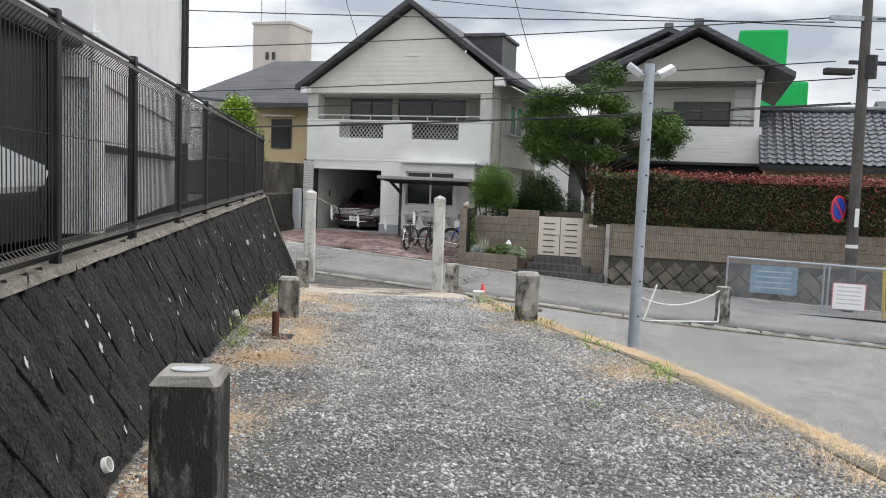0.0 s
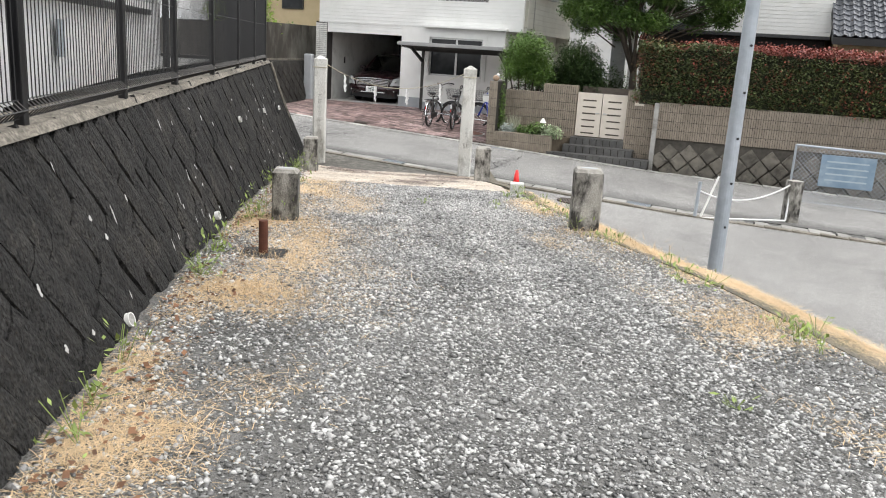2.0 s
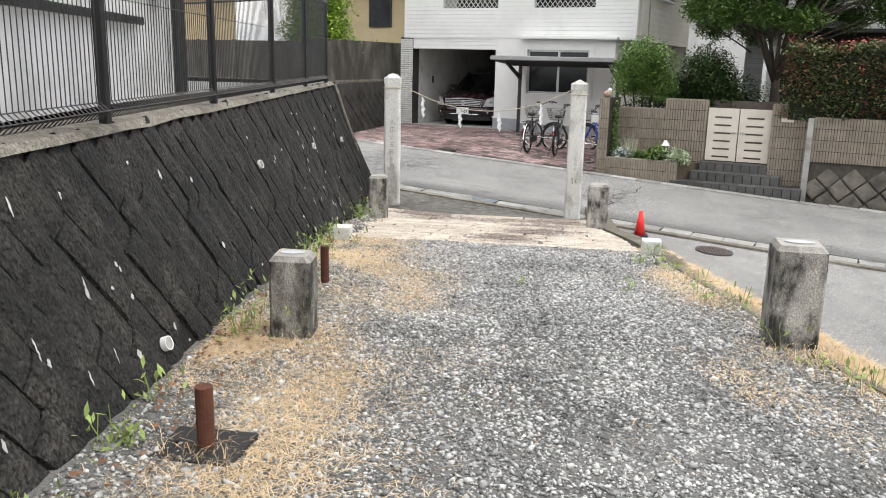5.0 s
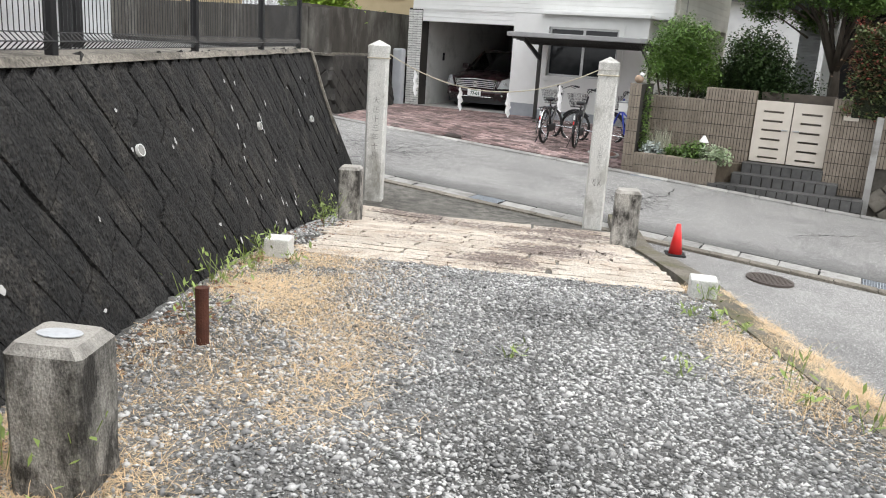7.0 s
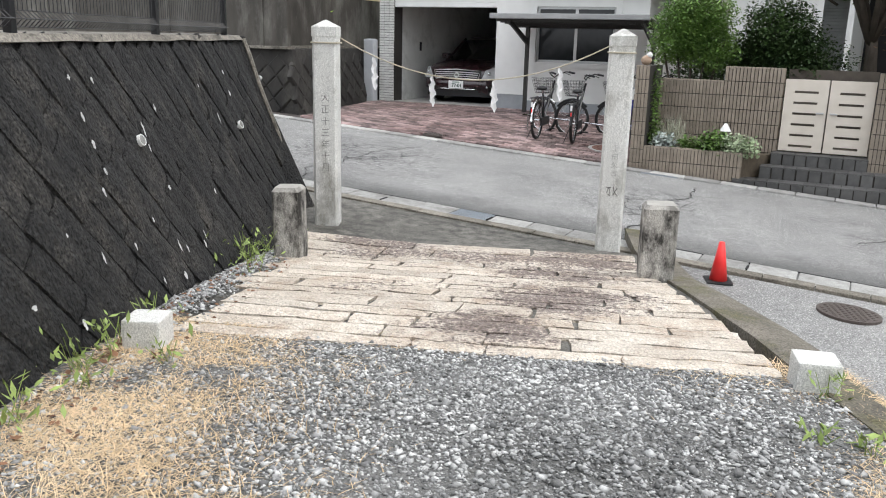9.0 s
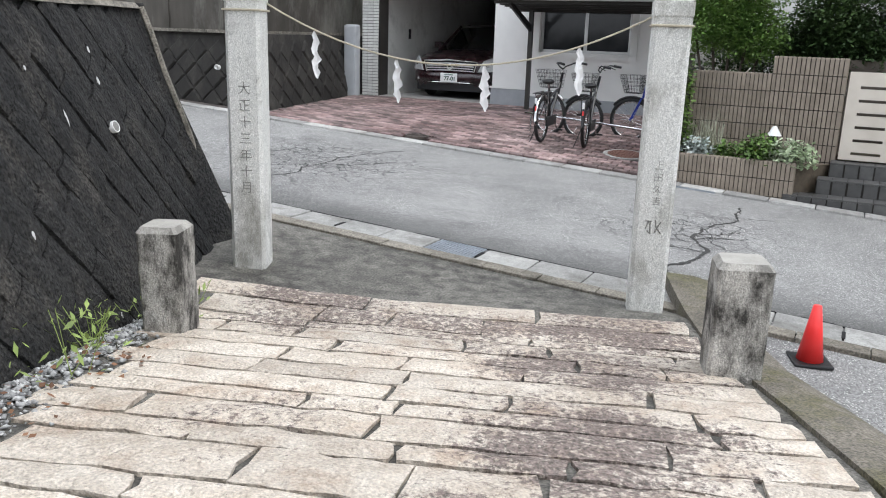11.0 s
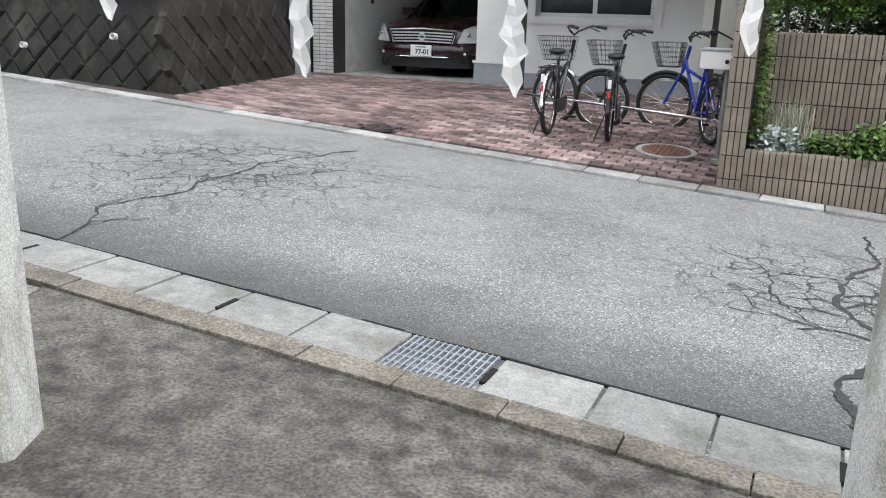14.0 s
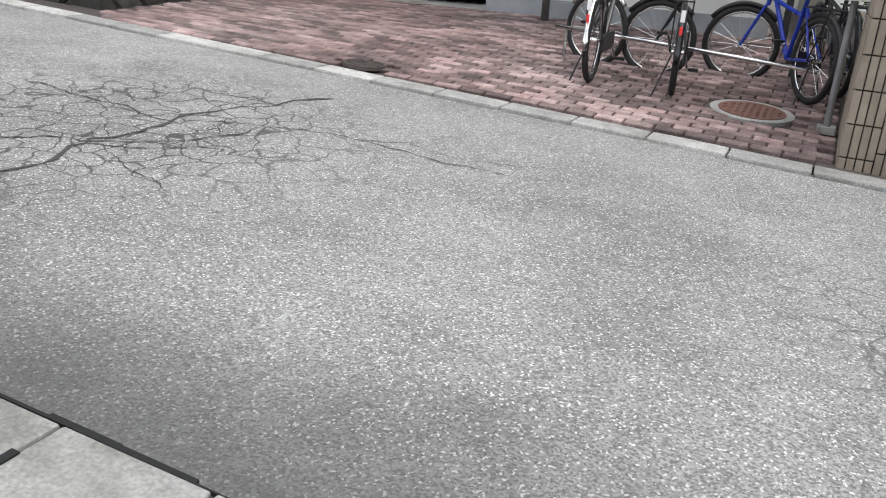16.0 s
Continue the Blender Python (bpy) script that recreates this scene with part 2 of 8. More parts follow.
def paving_material():
    """Cream stone, worn pale, with one dark crust of lichen and dirt over the middle and the head of the paving."""
    m = surf("cream granite", (0.47, 0.4, 0.325), (0.71, 0.645, 0.56), scale=9, big=1.6, bump=1.0, bscale=38, stain=(0.4, 0.3, 0.22), stain_amt=0.7, each=0.14, dist=0.03, grain=0.22, gscale=90)
    nt = m.node_tree
    N, L = nt.nodes.new, nt.links.new
    bs = nt.nodes["Principled BSDF"]
    old = bs.inputs["Base Color"].links[0].from_socket
    geo = N("ShaderNodeNewGeometry")
    wob = N("ShaderNodeTexNoise")
    wob.inputs["Scale"].default_value, wob.inputs["Detail"].default_value = 2.4, 5
    L(geo.outputs["Position"], wob.inputs["Vector"])
    shift = N("ShaderNodeVectorMath")
    shift.operation = "MULTIPLY_ADD"
    shift.inputs[1].default_value = (0.9, 0.9, 0.0)
    L(wob.outputs["Color"], shift.inputs[0])
    L(geo.outputs["Position"], shift.inputs[2])
    total = None
    for cx, cy, rad, most in ((-0.85, 13.4, 0.6, 0.17), (-0.5, 14.3, 0.75, 0.2), (-0.35, 15.4, 0.7, 0.2), (-0.3, 16.3, 0.8, 0.18), (-2.0, 16.15, 0.85, 0.16), (-1.2, 15.95, 0.8, 0.13), (-1.7, 14.2, 0.5, 0.06)):
        dist = N("ShaderNodeVectorMath")
        dist.operation = "DISTANCE"
        dist.inputs[1].default_value = (cx + 0.45, cy + 0.45, -0.55)
        L(shift.outputs[0], dist.inputs[0])
        near = N("ShaderNodeMapRange")
        near.inputs["From Min"].default_value, near.inputs["From Max"].default_value = rad * 0.4, rad * 1.15
        near.inputs["To Min"].default_value, near.inputs["To Max"].default_value = most, -0.06
        L(dist.outputs["Value"], near.inputs["Value"])
        if total is None:
            total = near.outputs["Result"]
        else:
            mxx = N("ShaderNodeMath")
            mxx.operation = "MAXIMUM"
            L(total, mxx.inputs[0])
            L(near.outputs["Result"], mxx.inputs[1])
            total = mxx.outputs[0]
    fine = N("ShaderNodeTexNoise")
    fine.inputs["Scale"].default_value, fine.inputs["Detail"].default_value, fine.inputs["Roughness"].default_value = 26, 9, 0.8
    L(geo.outputs["Position"], fine.inputs["Vector"])
    add = N("ShaderNodeMath")
    info, each = N("ShaderNodeObjectInfo"), N("ShaderNodeMapRange")
    L(info.outputs["Random"], each.inputs["Value"])
    each.inputs["To Min"].default_value, each.inputs["To Max"].default_value = -0.06, 0.05
    both = N("ShaderNodeMath")
    L(each.outputs["Result"], both.inputs[0])
    L(total, both.inputs[1])
    L(both.outputs[0], add.inputs[0])
    L(fine.outputs["Fac"], add.inputs[1])
    cut = N("ShaderNodeMapRange")
    cut.inputs["From Min"].default_value, cut.inputs["From Max"].default_value = 0.575, 0.67
    cut.inputs["To Max"].default_value = 0.88
    L(add.outputs[0], cut.inputs["Value"])
    mix = N("ShaderNodeMix")
    mix.data_type = "RGBA"
    tone, fleck = N("ShaderNodeMix"), N("ShaderNodeTexNoise")
    tone.data_type = "RGBA"
    tone.inputs[6].default_value, tone.inputs[7].default_value = (0.035, 0.026, 0.023, 1), (0.26, 0.2, 0.18, 1)
    fleck.inputs["Scale"].default_value, fleck.inputs["Detail"].default_value = 60, 5
    spread = N("ShaderNodeMapRange")
    spread.inputs["From Min"].default_value, spread.inputs["From Max"].default_value = 0.36, 0.66
    L(geo.outputs["Position"], fleck.inputs["Vector"])
    L(fleck.outputs["Fac"], spread.inputs["Value"])
    L(spread.outputs["Result"], tone.inputs[0])
    L(tone.outputs[2], mix.inputs[7])
    L(cut.outputs["Result"], mix.inputs[0])
    L(old, mix.inputs[6])
    L(mix.outputs[2], bs.inputs["Base Color"])
    return m


def pale_tops(m, pale):
    """Upward faces mixed towards a paler colour than the sides."""
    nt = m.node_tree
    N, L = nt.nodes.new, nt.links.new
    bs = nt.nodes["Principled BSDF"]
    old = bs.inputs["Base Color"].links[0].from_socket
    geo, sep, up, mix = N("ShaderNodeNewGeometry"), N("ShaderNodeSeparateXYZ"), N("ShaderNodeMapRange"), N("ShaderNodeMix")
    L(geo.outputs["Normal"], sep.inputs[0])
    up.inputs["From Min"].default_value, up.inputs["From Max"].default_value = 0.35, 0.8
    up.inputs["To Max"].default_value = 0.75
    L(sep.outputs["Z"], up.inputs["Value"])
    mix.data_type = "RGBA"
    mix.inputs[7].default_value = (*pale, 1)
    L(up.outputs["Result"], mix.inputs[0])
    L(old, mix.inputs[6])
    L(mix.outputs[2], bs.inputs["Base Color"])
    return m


ASPHALT = asphalt_material()
SOIL = surf("soil", (0.09, 0.07, 0.05), (0.17, 0.14, 0.1), scale=14, bump=0.8, bscale=60)
GROUND = surf("ground earth", (0.12, 0.12, 0.1), (0.2, 0.19, 0.16), scale=3, big=0.1)
CONCRETE = surf("concrete", (0.3, 0.295, 0.28), (0.44, 0.43, 0.41), scale=9, big=1.1, bump=0.4, bscale=120, stain=(0.14, 0.13, 0.11), stain_amt=0.6)
COVERS = surf("gutter concrete", (0.25, 0.248, 0.235), (0.41, 0.405, 0.385), scale=14, big=1.5, bump=0.5, bscale=120, stain=(0.14, 0.135, 0.12), stain_amt=0.65, each=0.16, grain=0.2, gscale=85)
APRON = surf("damp concrete", (0.055, 0.052, 0.045), (0.165, 0.157, 0.138), lo=0.43, hi=0.57, scale=9, big=0.55, bump=0.6, bscale=90, stain=(0.06, 0.057, 0.05), stain_amt=0.7, grain=0.5, gscale=75)
KERB_BROWN = surf("brown stained concrete", (0.125, 0.112, 0.09), (0.27, 0.246, 0.205), scale=9, big=1.2, bump=0.6, bscale=90, stain=(0.075, 0.068, 0.05), stain_amt=0.75, grain=0.45, gscale=75)
EDGE = surf("edge concrete", (0.085, 0.076, 0.06), (0.2, 0.18, 0.146), scale=8, big=1.0, bump=0.7, bscale=70, stain=(0.09, 0.085, 0.025), stain_amt=0.7, grain=0.5, gscale=80)
WALLBLK = surf("blackened concrete block", (0.0045, 0.0047, 0.005), (0.026, 0.025, 0.024), rough=0.9, scale=22, big=1.6, bump=1.0, bscale=40, stain=(0.07, 0.063, 0.054), stain_amt=0.55, each=0.14, dist=0.05, stretch=(1, 1, 0.75), grain=0.95, gscale=60)
WALLJNT = surf("black joint", (0.006, 0.006, 0.006), (0.012, 0.012, 0.012), rough=0.95, bump=0.4, bscale=40)
CAP = surf("weathered coping concrete", (0.12, 0.108, 0.088), (0.29, 0.265, 0.225), scale=12, big=1.6, bump=0.7, bscale=70, stain=(0.045, 0.042, 0.034), stain_amt=0.8, grain=0.5, gscale=70)
BOLLARD = pale_tops(surf("old bollard concrete", (0.2, 0.19, 0.165), (0.52, 0.5, 0.46), scale=6, big=3.2, bump=0.8, bscale=110, stain=(0.022, 0.02, 0.017), stain_amt=0.96, stretch=(1, 1, 0.5), wide=0.08, grain=0.35, gscale=140), (0.46, 0.44, 0.4))
CREAM_STONE = paving_material()
PILLAR = surf("pale granite", (0.57, 0.57, 0.54), (0.79, 0.785, 0.75), rough=0.9, scale=75, big=1.2, bump=0.5, bscale=150, stain=(0.2, 0.19, 0.155), stain_amt=0.75, stretch=(1, 1, 0.5), grain=0.3, gscale=160)
GRAVEL = surf("crushed stone", (0.23, 0.232, 0.228), (0.56, 0.557, 0.545), rough=0.85, scale=25, big=2, bump=0.3, bscale=200, island=0.68)
GRAVELBED = surf("gravel bed", (0.06, 0.06, 0.056), (0.25, 0.248, 0.238), scale=70, big=1.2, bump=1.0, bscale=60, dist=0.03)
STRAW = surf("dry grass", (0.52, 0.37, 0.21), (0.8, 0.63, 0.42), rough=0.85, scale=20, bump=0, island=0.25)
WEED = surf("green weed", (0.15, 0.22, 0.05), (0.33, 0.42, 0.12), rough=0.6, scale=20, bump=0, island=0.3)
RUST = surf("rusty steel", (0.07, 0.022, 0.012), (0.14, 0.05, 0.028), rough=0.85, scale=18, bump=0.5, bscale=90)
BLACKMETAL = surf("black coated steel", (0.008, 0.008, 0.009), (0.016, 0.016, 0.018), rough=0.4, bump=0.05)
GALV = surf("galvanised steel", (0.34, 0.38, 0.42), (0.46, 0.5, 0.55), rough=0.5, metal=0.35, scale=14, bump=0.1, stain=(0.3, 0.33, 0.36), stain_amt=0.5)
WHITEWALL = surf("white render", (0.7, 0.71, 0.72), (0.8, 0.8, 0.8), scale=3, big=0.5, bump=0.2, bscale=60, stain=(0.55, 0.55, 0.54), stain_amt=0.35)
SIDING = banded("cream siding", (0.66, 0.65, 0.58), (0.74, 0.73, 0.66), 0.15, scale=3, big=0.4, stain=(0.55, 0.54, 0.48), stain_amt=0.4)
SIDE2 = banded("white siding", (0.78, 0.79, 0.77), (0.85, 0.85, 0.83), 0.1, scale=3, big=0.4, stain=(0.66, 0.66, 0.63), stain_amt=0.4)
PLAINWHITE = surf("painted white", (0.76, 0.76, 0.74), (0.84, 0.84, 0.82), rough=0.6, scale=4, bump=0.1)
PLINTH = surf("grey plinth", (0.3, 0.32, 0.34), (0.4, 0.42, 0.44), scale=6, bump=0.3)
TILEWHITE = surf("white split tile", (0.55, 0.55, 0.52), (0.72, 0.72, 0.69), rough=0.7, scale=30, bump=0.6, bscale=60, each=0.1)
SLATE = banded("slate roof", (0.06, 0.062, 0.07), (0.11, 0.112, 0.125), 0.14, rough=0.6, depth=0.02, scale=6)
ROOFTRIM = surf("dark roof trim", (0.03, 0.032, 0.034), (0.06, 0.062, 0.065), rough=0.5, bump=0.1)
# Near-black that stands for the shade in the garage and the porch.
ROOMSHADE = surf("interior shade", (0.02, 0.02, 0.022), (0.04, 0.04, 0.042), rough=0.9, bump=0.1)
GARAGEWALL = surf("garage wall", (0.58, 0.58, 0.55), (0.68, 0.68, 0.65), scale=3, bump=0.1, stain=(0.3, 0.3, 0.28), stain_amt=0.5)
ALU = surf("aluminium frame", (0.5, 0.5, 0.5), (0.6, 0.6, 0.6), rough=0.35, metal=0.8, bump=0.03)
BRONZE = surf("bronze aluminium", (0.035, 0.033, 0.03), (0.06, 0.057, 0.052), rough=0.45, metal=0.4, bump=0.03)
PANE = surf("window pane", (0.016, 0.018, 0.02), (0.03, 0.033, 0.036), rough=0.12, bump=0.02, bscale=3)
CURTAIN = surf("net curtain", (0.3, 0.31, 0.32), (0.42, 0.43, 0.44), rough=0.9, scale=3, bump=0.2, bscale=12, stretch=(6, 6, 0.3))
TANTILE = surf("tan wall tile", (0.225, 0.188, 0.148), (0.31, 0.262, 0.21), rough=0.55, scale=12, big=1.3, bump=0.2, bscale=90, each=0.1, stain=(0.18, 0.15, 0.115), stain_amt=0.5)
TANJOINT = surf("dark joint", (0.025, 0.022, 0.02), (0.05, 0.045, 0.04), rough=0.9, bump=0.2)
STEPTILE = surf("grey step tile", (0.06, 0.06, 0.058), (0.115, 0.113, 0.11), rough=0.6, scale=10, bump=0.3, each=0.15)
GATEPAINT = surf("cream gate", (0.62, 0.56, 0.48), (0.72, 0.66, 0.58), rough=0.5, scale=5, bump=0.1)
PAVER = surf("red brown paver", (0.15, 0.088, 0.083), (0.38, 0.285, 0.27), rough=0.8, scale=7, big=0.7, bump=0.5, bscale=110, each=0.55, stain=(0.075, 0.055, 0.052), stain_amt=0.75, wide=0.04, grain=0.3, gscale=80)
STONE = surf("dark stone block", (0.1, 0.092, 0.078), (0.24, 0.22, 0.185), rough=0.9, scale=6, big=1.0, bump=0.9, bscale=45, stain=(0.035, 0.032, 0.028), stain_amt=0.8, each=0.2, dist=0.02)
DARKSTONE = surf("black old wall", (0.013, 0.012, 0.011), (0.04, 0.037, 0.033), rough=0.95, scale=5, big=0.8, bump=1.0, bscale=30, stain=(0.095, 0.088, 0.077), stain_amt=0.5, each=0.2, stretch=(1, 1, 0.6))
LEAF = surf("tree leaf", (0.022, 0.05, 0.014), (0.075, 0.13, 0.035), rough=0.55, scale=4, bump=0, island=0.4)
LEAFDARK = surf("hedge leaf", (0.05, 0.075, 0.024), (0.14, 0.175, 0.06), rough=0.5, scale=4, bump=0, island=0.35)
LEAFBRIGHT = surf("shrub leaf", (0.06, 0.13, 0.025), (0.16, 0.26, 0.06), rough=0.5, scale=4, bump=0, island=0.35)
LEAFLIME = surf("lime conifer", (0.19, 0.32, 0.03), (0.36, 0.5, 0.07), rough=0.6, scale=6, bump=0, island=0.3)
LEAFRED = surf("red young leaf", (0.17, 0.035, 0.028), (0.33, 0.085, 0.055), rough=0.5, scale=4, bump=0, island=0.4)
BARK = surf("bark", (0.05, 0.04, 0.03), (0.12, 0.1, 0.08), rough=0.9, scale=12, bump=0.8, bscale=50, stretch=(1, 1, 0.3))
KAWARA = surf("glazed roof tile", (0.07, 0.076, 0.088), (0.17, 0.178, 0.195), rough=0.2, scale=8, bump=0.1, each=0.12)
REDPLASTIC = surf("red cone plastic", (0.84, 0.03, 0.03), (0.9, 0.045, 0.04), rough=0.45, scale=6, bump=0.05)
PAPER = surf("white paper", (0.82, 0.82, 0.82), (0.88, 0.88, 0.88), rough=0.8, scale=10, bump=0.1)
ROPE = surf("straw rope", (0.45, 0.4, 0.3), (0.6, 0.55, 0.43), rough=0.9, scale=60, bump=0.8, bscale=200)
RUBBER = surf("black rubber", (0.012, 0.012, 0.012), (0.02, 0.02, 0.02), rough=0.7, bump=0.1)
BRIGHTCHROME = surf("bright chrome trim", (0.8, 0.8, 0.8), (0.9, 0.9, 0.9), rough=0.35, metal=0.6, bump=0)
CHROME = surf("chrome", (0.6, 0.6, 0.6), (0.7, 0.7, 0.7), rough=0.15, metal=1.0, bump=0)
CARPAINT = surf("dark maroon paint", (0.016, 0.0035, 0.0055), (0.022, 0.005, 0.0075), rough=0.28, bump=0, coat=0.6)
BLACKPL = surf("black plastic", (0.01, 0.01, 0.011), (0.016, 0.016, 0.017), rough=0.5, bump=0.05)
LENS = surf("headlamp lens", (0.55, 0.57, 0.58), (0.75, 0.77, 0.78), rough=0.08, scale=30, bump=0.1, bscale=40, metal=0.3)
MANHOLE = surf("cast iron cover", (0.05, 0.04, 0.035), (0.1, 0.08, 0.07), rough=0.6, scale=30, bump=0.8, bscale=70)
MANHOLERED = surf("rust red cover", (0.13, 0.06, 0.045), (0.2, 0.1, 0.075), rough=0.7, scale=30, bump=0.8, bscale=70)
WHITELINE = surf("worn white paint", (0.5, 0.5, 0.49), (0.66, 0.66, 0.65), rough=0.8, scale=10, bump=0.3, stain=(0.3, 0.3, 0.3), stain_amt=0.6)
BLUEPAINT = surf("blue bicycle paint", (0.01, 0.03, 0.3), (0.015, 0.045, 0.4), rough=0.3, bump=0)
GREENNET = surf("green netting", (0.0, 0.36, 0.075), (0.01, 0.46, 0.11), rough=0.8, scale=0.6, big=0.2, bump=0.3, bscale=3)
BEIGEWALL = surf("beige house wall", (0.5, 0.4, 0.24), (0.58, 0.47, 0.3), scale=3, bump=0.2)
TOWERGREY = surf("grey tower wall", (0.5, 0.46, 0.42), (0.58, 0.54, 0.5), scale=0.5, bump=0.1)
POLECONC = surf("utility pole concrete", (0.055, 0.05, 0.045), (0.11, 0.104, 0.094), rough=0.85, scale=10, bump=0.3, stain=(0.06, 0.055, 0.05), stain_amt=0.6)
BLUESIGN = surf("blue sign face", (0.01, 0.05, 0.35), (0.015, 0.06, 0.42), rough=0.4, bump=0)
REDSIGN = surf("red sign ring", (0.6, 0.02, 0.03), (0.68, 0.03, 0.04), rough=0.4, bump=0)
SHEETBLUE = surf("faded blue sign sheet", (0.14, 0.22, 0.3), (0.24, 0.33, 0.42), rough=0.5, scale=5, bump=0.15, stain=(0.4, 0.47, 0.52), stain_amt=0.5)
BARS = surf("dark writing", (0.05, 0.05, 0.05), (0.07, 0.07, 0.07), rough=0.6, bump=0)
ENGRAVE = surf("engraved stone", (0.16, 0.157, 0.145), (0.27, 0.265, 0.245), rough=0.95, scale=60, bump=0.3)
CLOTH = surf("pale cover cloth", (0.5, 0.52, 0.52), (0.62, 0.64, 0.64), rough=0.7, scale=3, bump=0.3, bscale=10)
CABLE = surf("black cable", (0.015, 0.015, 0.016), (0.025, 0.025, 0.026), rough=0.6, bump=0)


# ---------- builders ----------
def part(name, bm, material, parent=None, label="", smooth=False):
    me = bpy.data.meshes.new(name)
    bm.to_mesh(me)
    bm.free()
    if smooth:
        me.polygons.foreach_set("use_smooth", [True] * len(me.polygons))
    me.materials.append(material)
    ob = new(name, me)
    if parent is not None:
        ob.parent = parent
    if label:
        ob["label"] = label
    return ob


def parts(name, material, parent, label, *boxes):
    """One part for each box."""
    for b in boxes:
        part(name, B(b), material, parent, label)


def thing(name, m, label, category, group="", kind=""):
    ob = new(name)
    ob.empty_display_size = 0.1
    ob.matrix_basis = m
    return tagged(ob, label, category, group, kind)


def at(x, y, z=0.0, turn=0.0):
    return Matrix.Translation((x, y, z)) @ Matrix.Rotation(radians(turn), 4, "Z")


def by_road(s, v, z=0.0, turn=0.0):
    return RF @ at(s, v, z, turn)


def box(bm, x0, x1, y0, y1, z0, z1, bevel=0.0):
    r = bmesh.ops.create_cube(bm, size=1.0, matrix=Matrix.LocRotScale(((x0 + x1) / 2, (y0 + y1) / 2, (z0 + z1) / 2), None, (abs(x1 - x0), abs(y1 - y0), abs(z1 - z0))))
    if bevel:
        es = list({e for v in r["verts"] for e in v.link_edges})
        bmesh.ops.bevel(bm, geom=es, offset=bevel, segments=2, affect="EDGES", profile=0.6)
    return bm


def B(*boxes, bevel=0.0):
    bm = bmesh.new()
    for b in boxes:
        box(bm, *b, bevel=bevel)
    return bm


def rod(bm, p0, p1, r0, r1=None, n=10, caps=True):
    p0, p1 = Vector(p0), Vector(p1)
    d = p1 - p0
    q = d.to_track_quat("Z", "Y").to_matrix().to_4x4()
    bmesh.ops.create_cone(bm, cap_ends=caps, segments=n, radius1=r0, radius2=r0 if r1 is None else r1, depth=d.length, matrix=Matrix.Translation((p0 + p1) / 2) @ q)
    return bm


def ROD(*rods, n=10):
    bm = bmesh.new()
    for r in rods:
        rod(bm, *r, n=n)
    return bm


def pipe(bm, pts, r, n=8):
    """A tube along a row of places."""
    pts = [Vector(p) for p in pts]
    rings = []
    for i, p in enumerate(pts):
        d = (pts[min(i + 1, len(pts) - 1)] - pts[max(i - 1, 0)]).normalized()
        q = d.to_track_quat("Z", "Y")
        rr = r[i] if isinstance(r, (list, tuple)) else r
        rings.append([bm.verts.new(p + q @ Vector((rr * math.cos(2 * math.pi * k / n), rr * math.sin(2 * math.pi * k / n), 0))) for k in range(n)])
    for a, b in zip(rings, rings[1:]):
        for k in range(n):
            bm.faces.new((a[k], a[(k + 1) % n], b[(k + 1) % n], b[k]))
    bm.faces.new(rings[0][::-1])
    bm.faces.new(rings[-1])
    return bm


def ring(bm, centre, radius, r, axis="Y", n=28, m=8):
    """A torus."""
    c = Vector(centre)
    rows = []
    for i in range(n):
        a = 2 * math.pi * i / n
        row = []
        for k in range(m):
            b = 2 * math.pi * k / m
            p = ((radius + r * math.cos(b)) * math.cos(a), r * math.sin(b), (radius + r * math.cos(b)) * math.sin(a))
            p = {"Y": p, "X": (p[1], p[0], p[2]), "Z": (p[0], p[2], p[1])}[axis]
            row.append(bm.verts.new(c + Vector(p)))
        rows.append(row)
    for i in range(n):
        for k in range(m):
            bm.faces.new((rows[i][k], rows[(i + 1) % n][k], rows[(i + 1) % n][(k + 1) % m], rows[i][(k + 1) % m]))
    return bm


def prism(bm, outline, lo, hi, axis="y"):
    """An outline in the plane across an axis, pulled from lo to hi along it."""
    def at3(a, b, c):
        return {"y": (a, c, b), "x": (c, a, b), "z": (a, b, c)}[axis]
    f0 = [bm.verts.new(at3(a, b, lo)) for a, b in outline]
    f1 = [bm.verts.new(at3(a, b, hi)) for a, b in outline]
    n = len(outline)
    bm.faces.new(f0)
    bm.faces.new(f1[::-1])
    for i in range(n):
        bm.faces.new((f0[i], f1[i], f1[(i + 1) % n], f0[(i + 1) % n]))
    bmesh.ops.recalc_face_normals(bm, faces=bm.faces)
    return bm


def sheet(name, xs, ys, zf, material, under=0.0, wobble=0.0):
    """A grid over xs (a row of places across, which may depend on y) and ys with heights from zf; under gives it a skirt."""
    bm = bmesh.new()
    rows = []
    for y in ys:
        row = xs(y) if callable(xs) else xs
        rows.append([bm.verts.new((x, y, zf(x, y) + (wobble * noise.noise((x * 1.7, y * 1.7, 0)) if wobble else 0))) for x in row])
    for a, b in zip(rows, rows[1:]):
        for k in range(len(a) - 1):
            bm.faces.new((a[k], a[k + 1], b[k + 1], b[k]))
    if under:
        r = bmesh.ops.extrude_face_region(bm, geom=list(bm.faces))
        bmesh.ops.translate(bm, vec=(0, 0, -under), verts=[g for g in r["geom"] if isinstance(g, bmesh.types.BMVert)])
        bmesh.ops.recalc_face_normals(bm, faces=bm.faces)
    ob = part(name, bm, material, smooth=not under)
    return ob


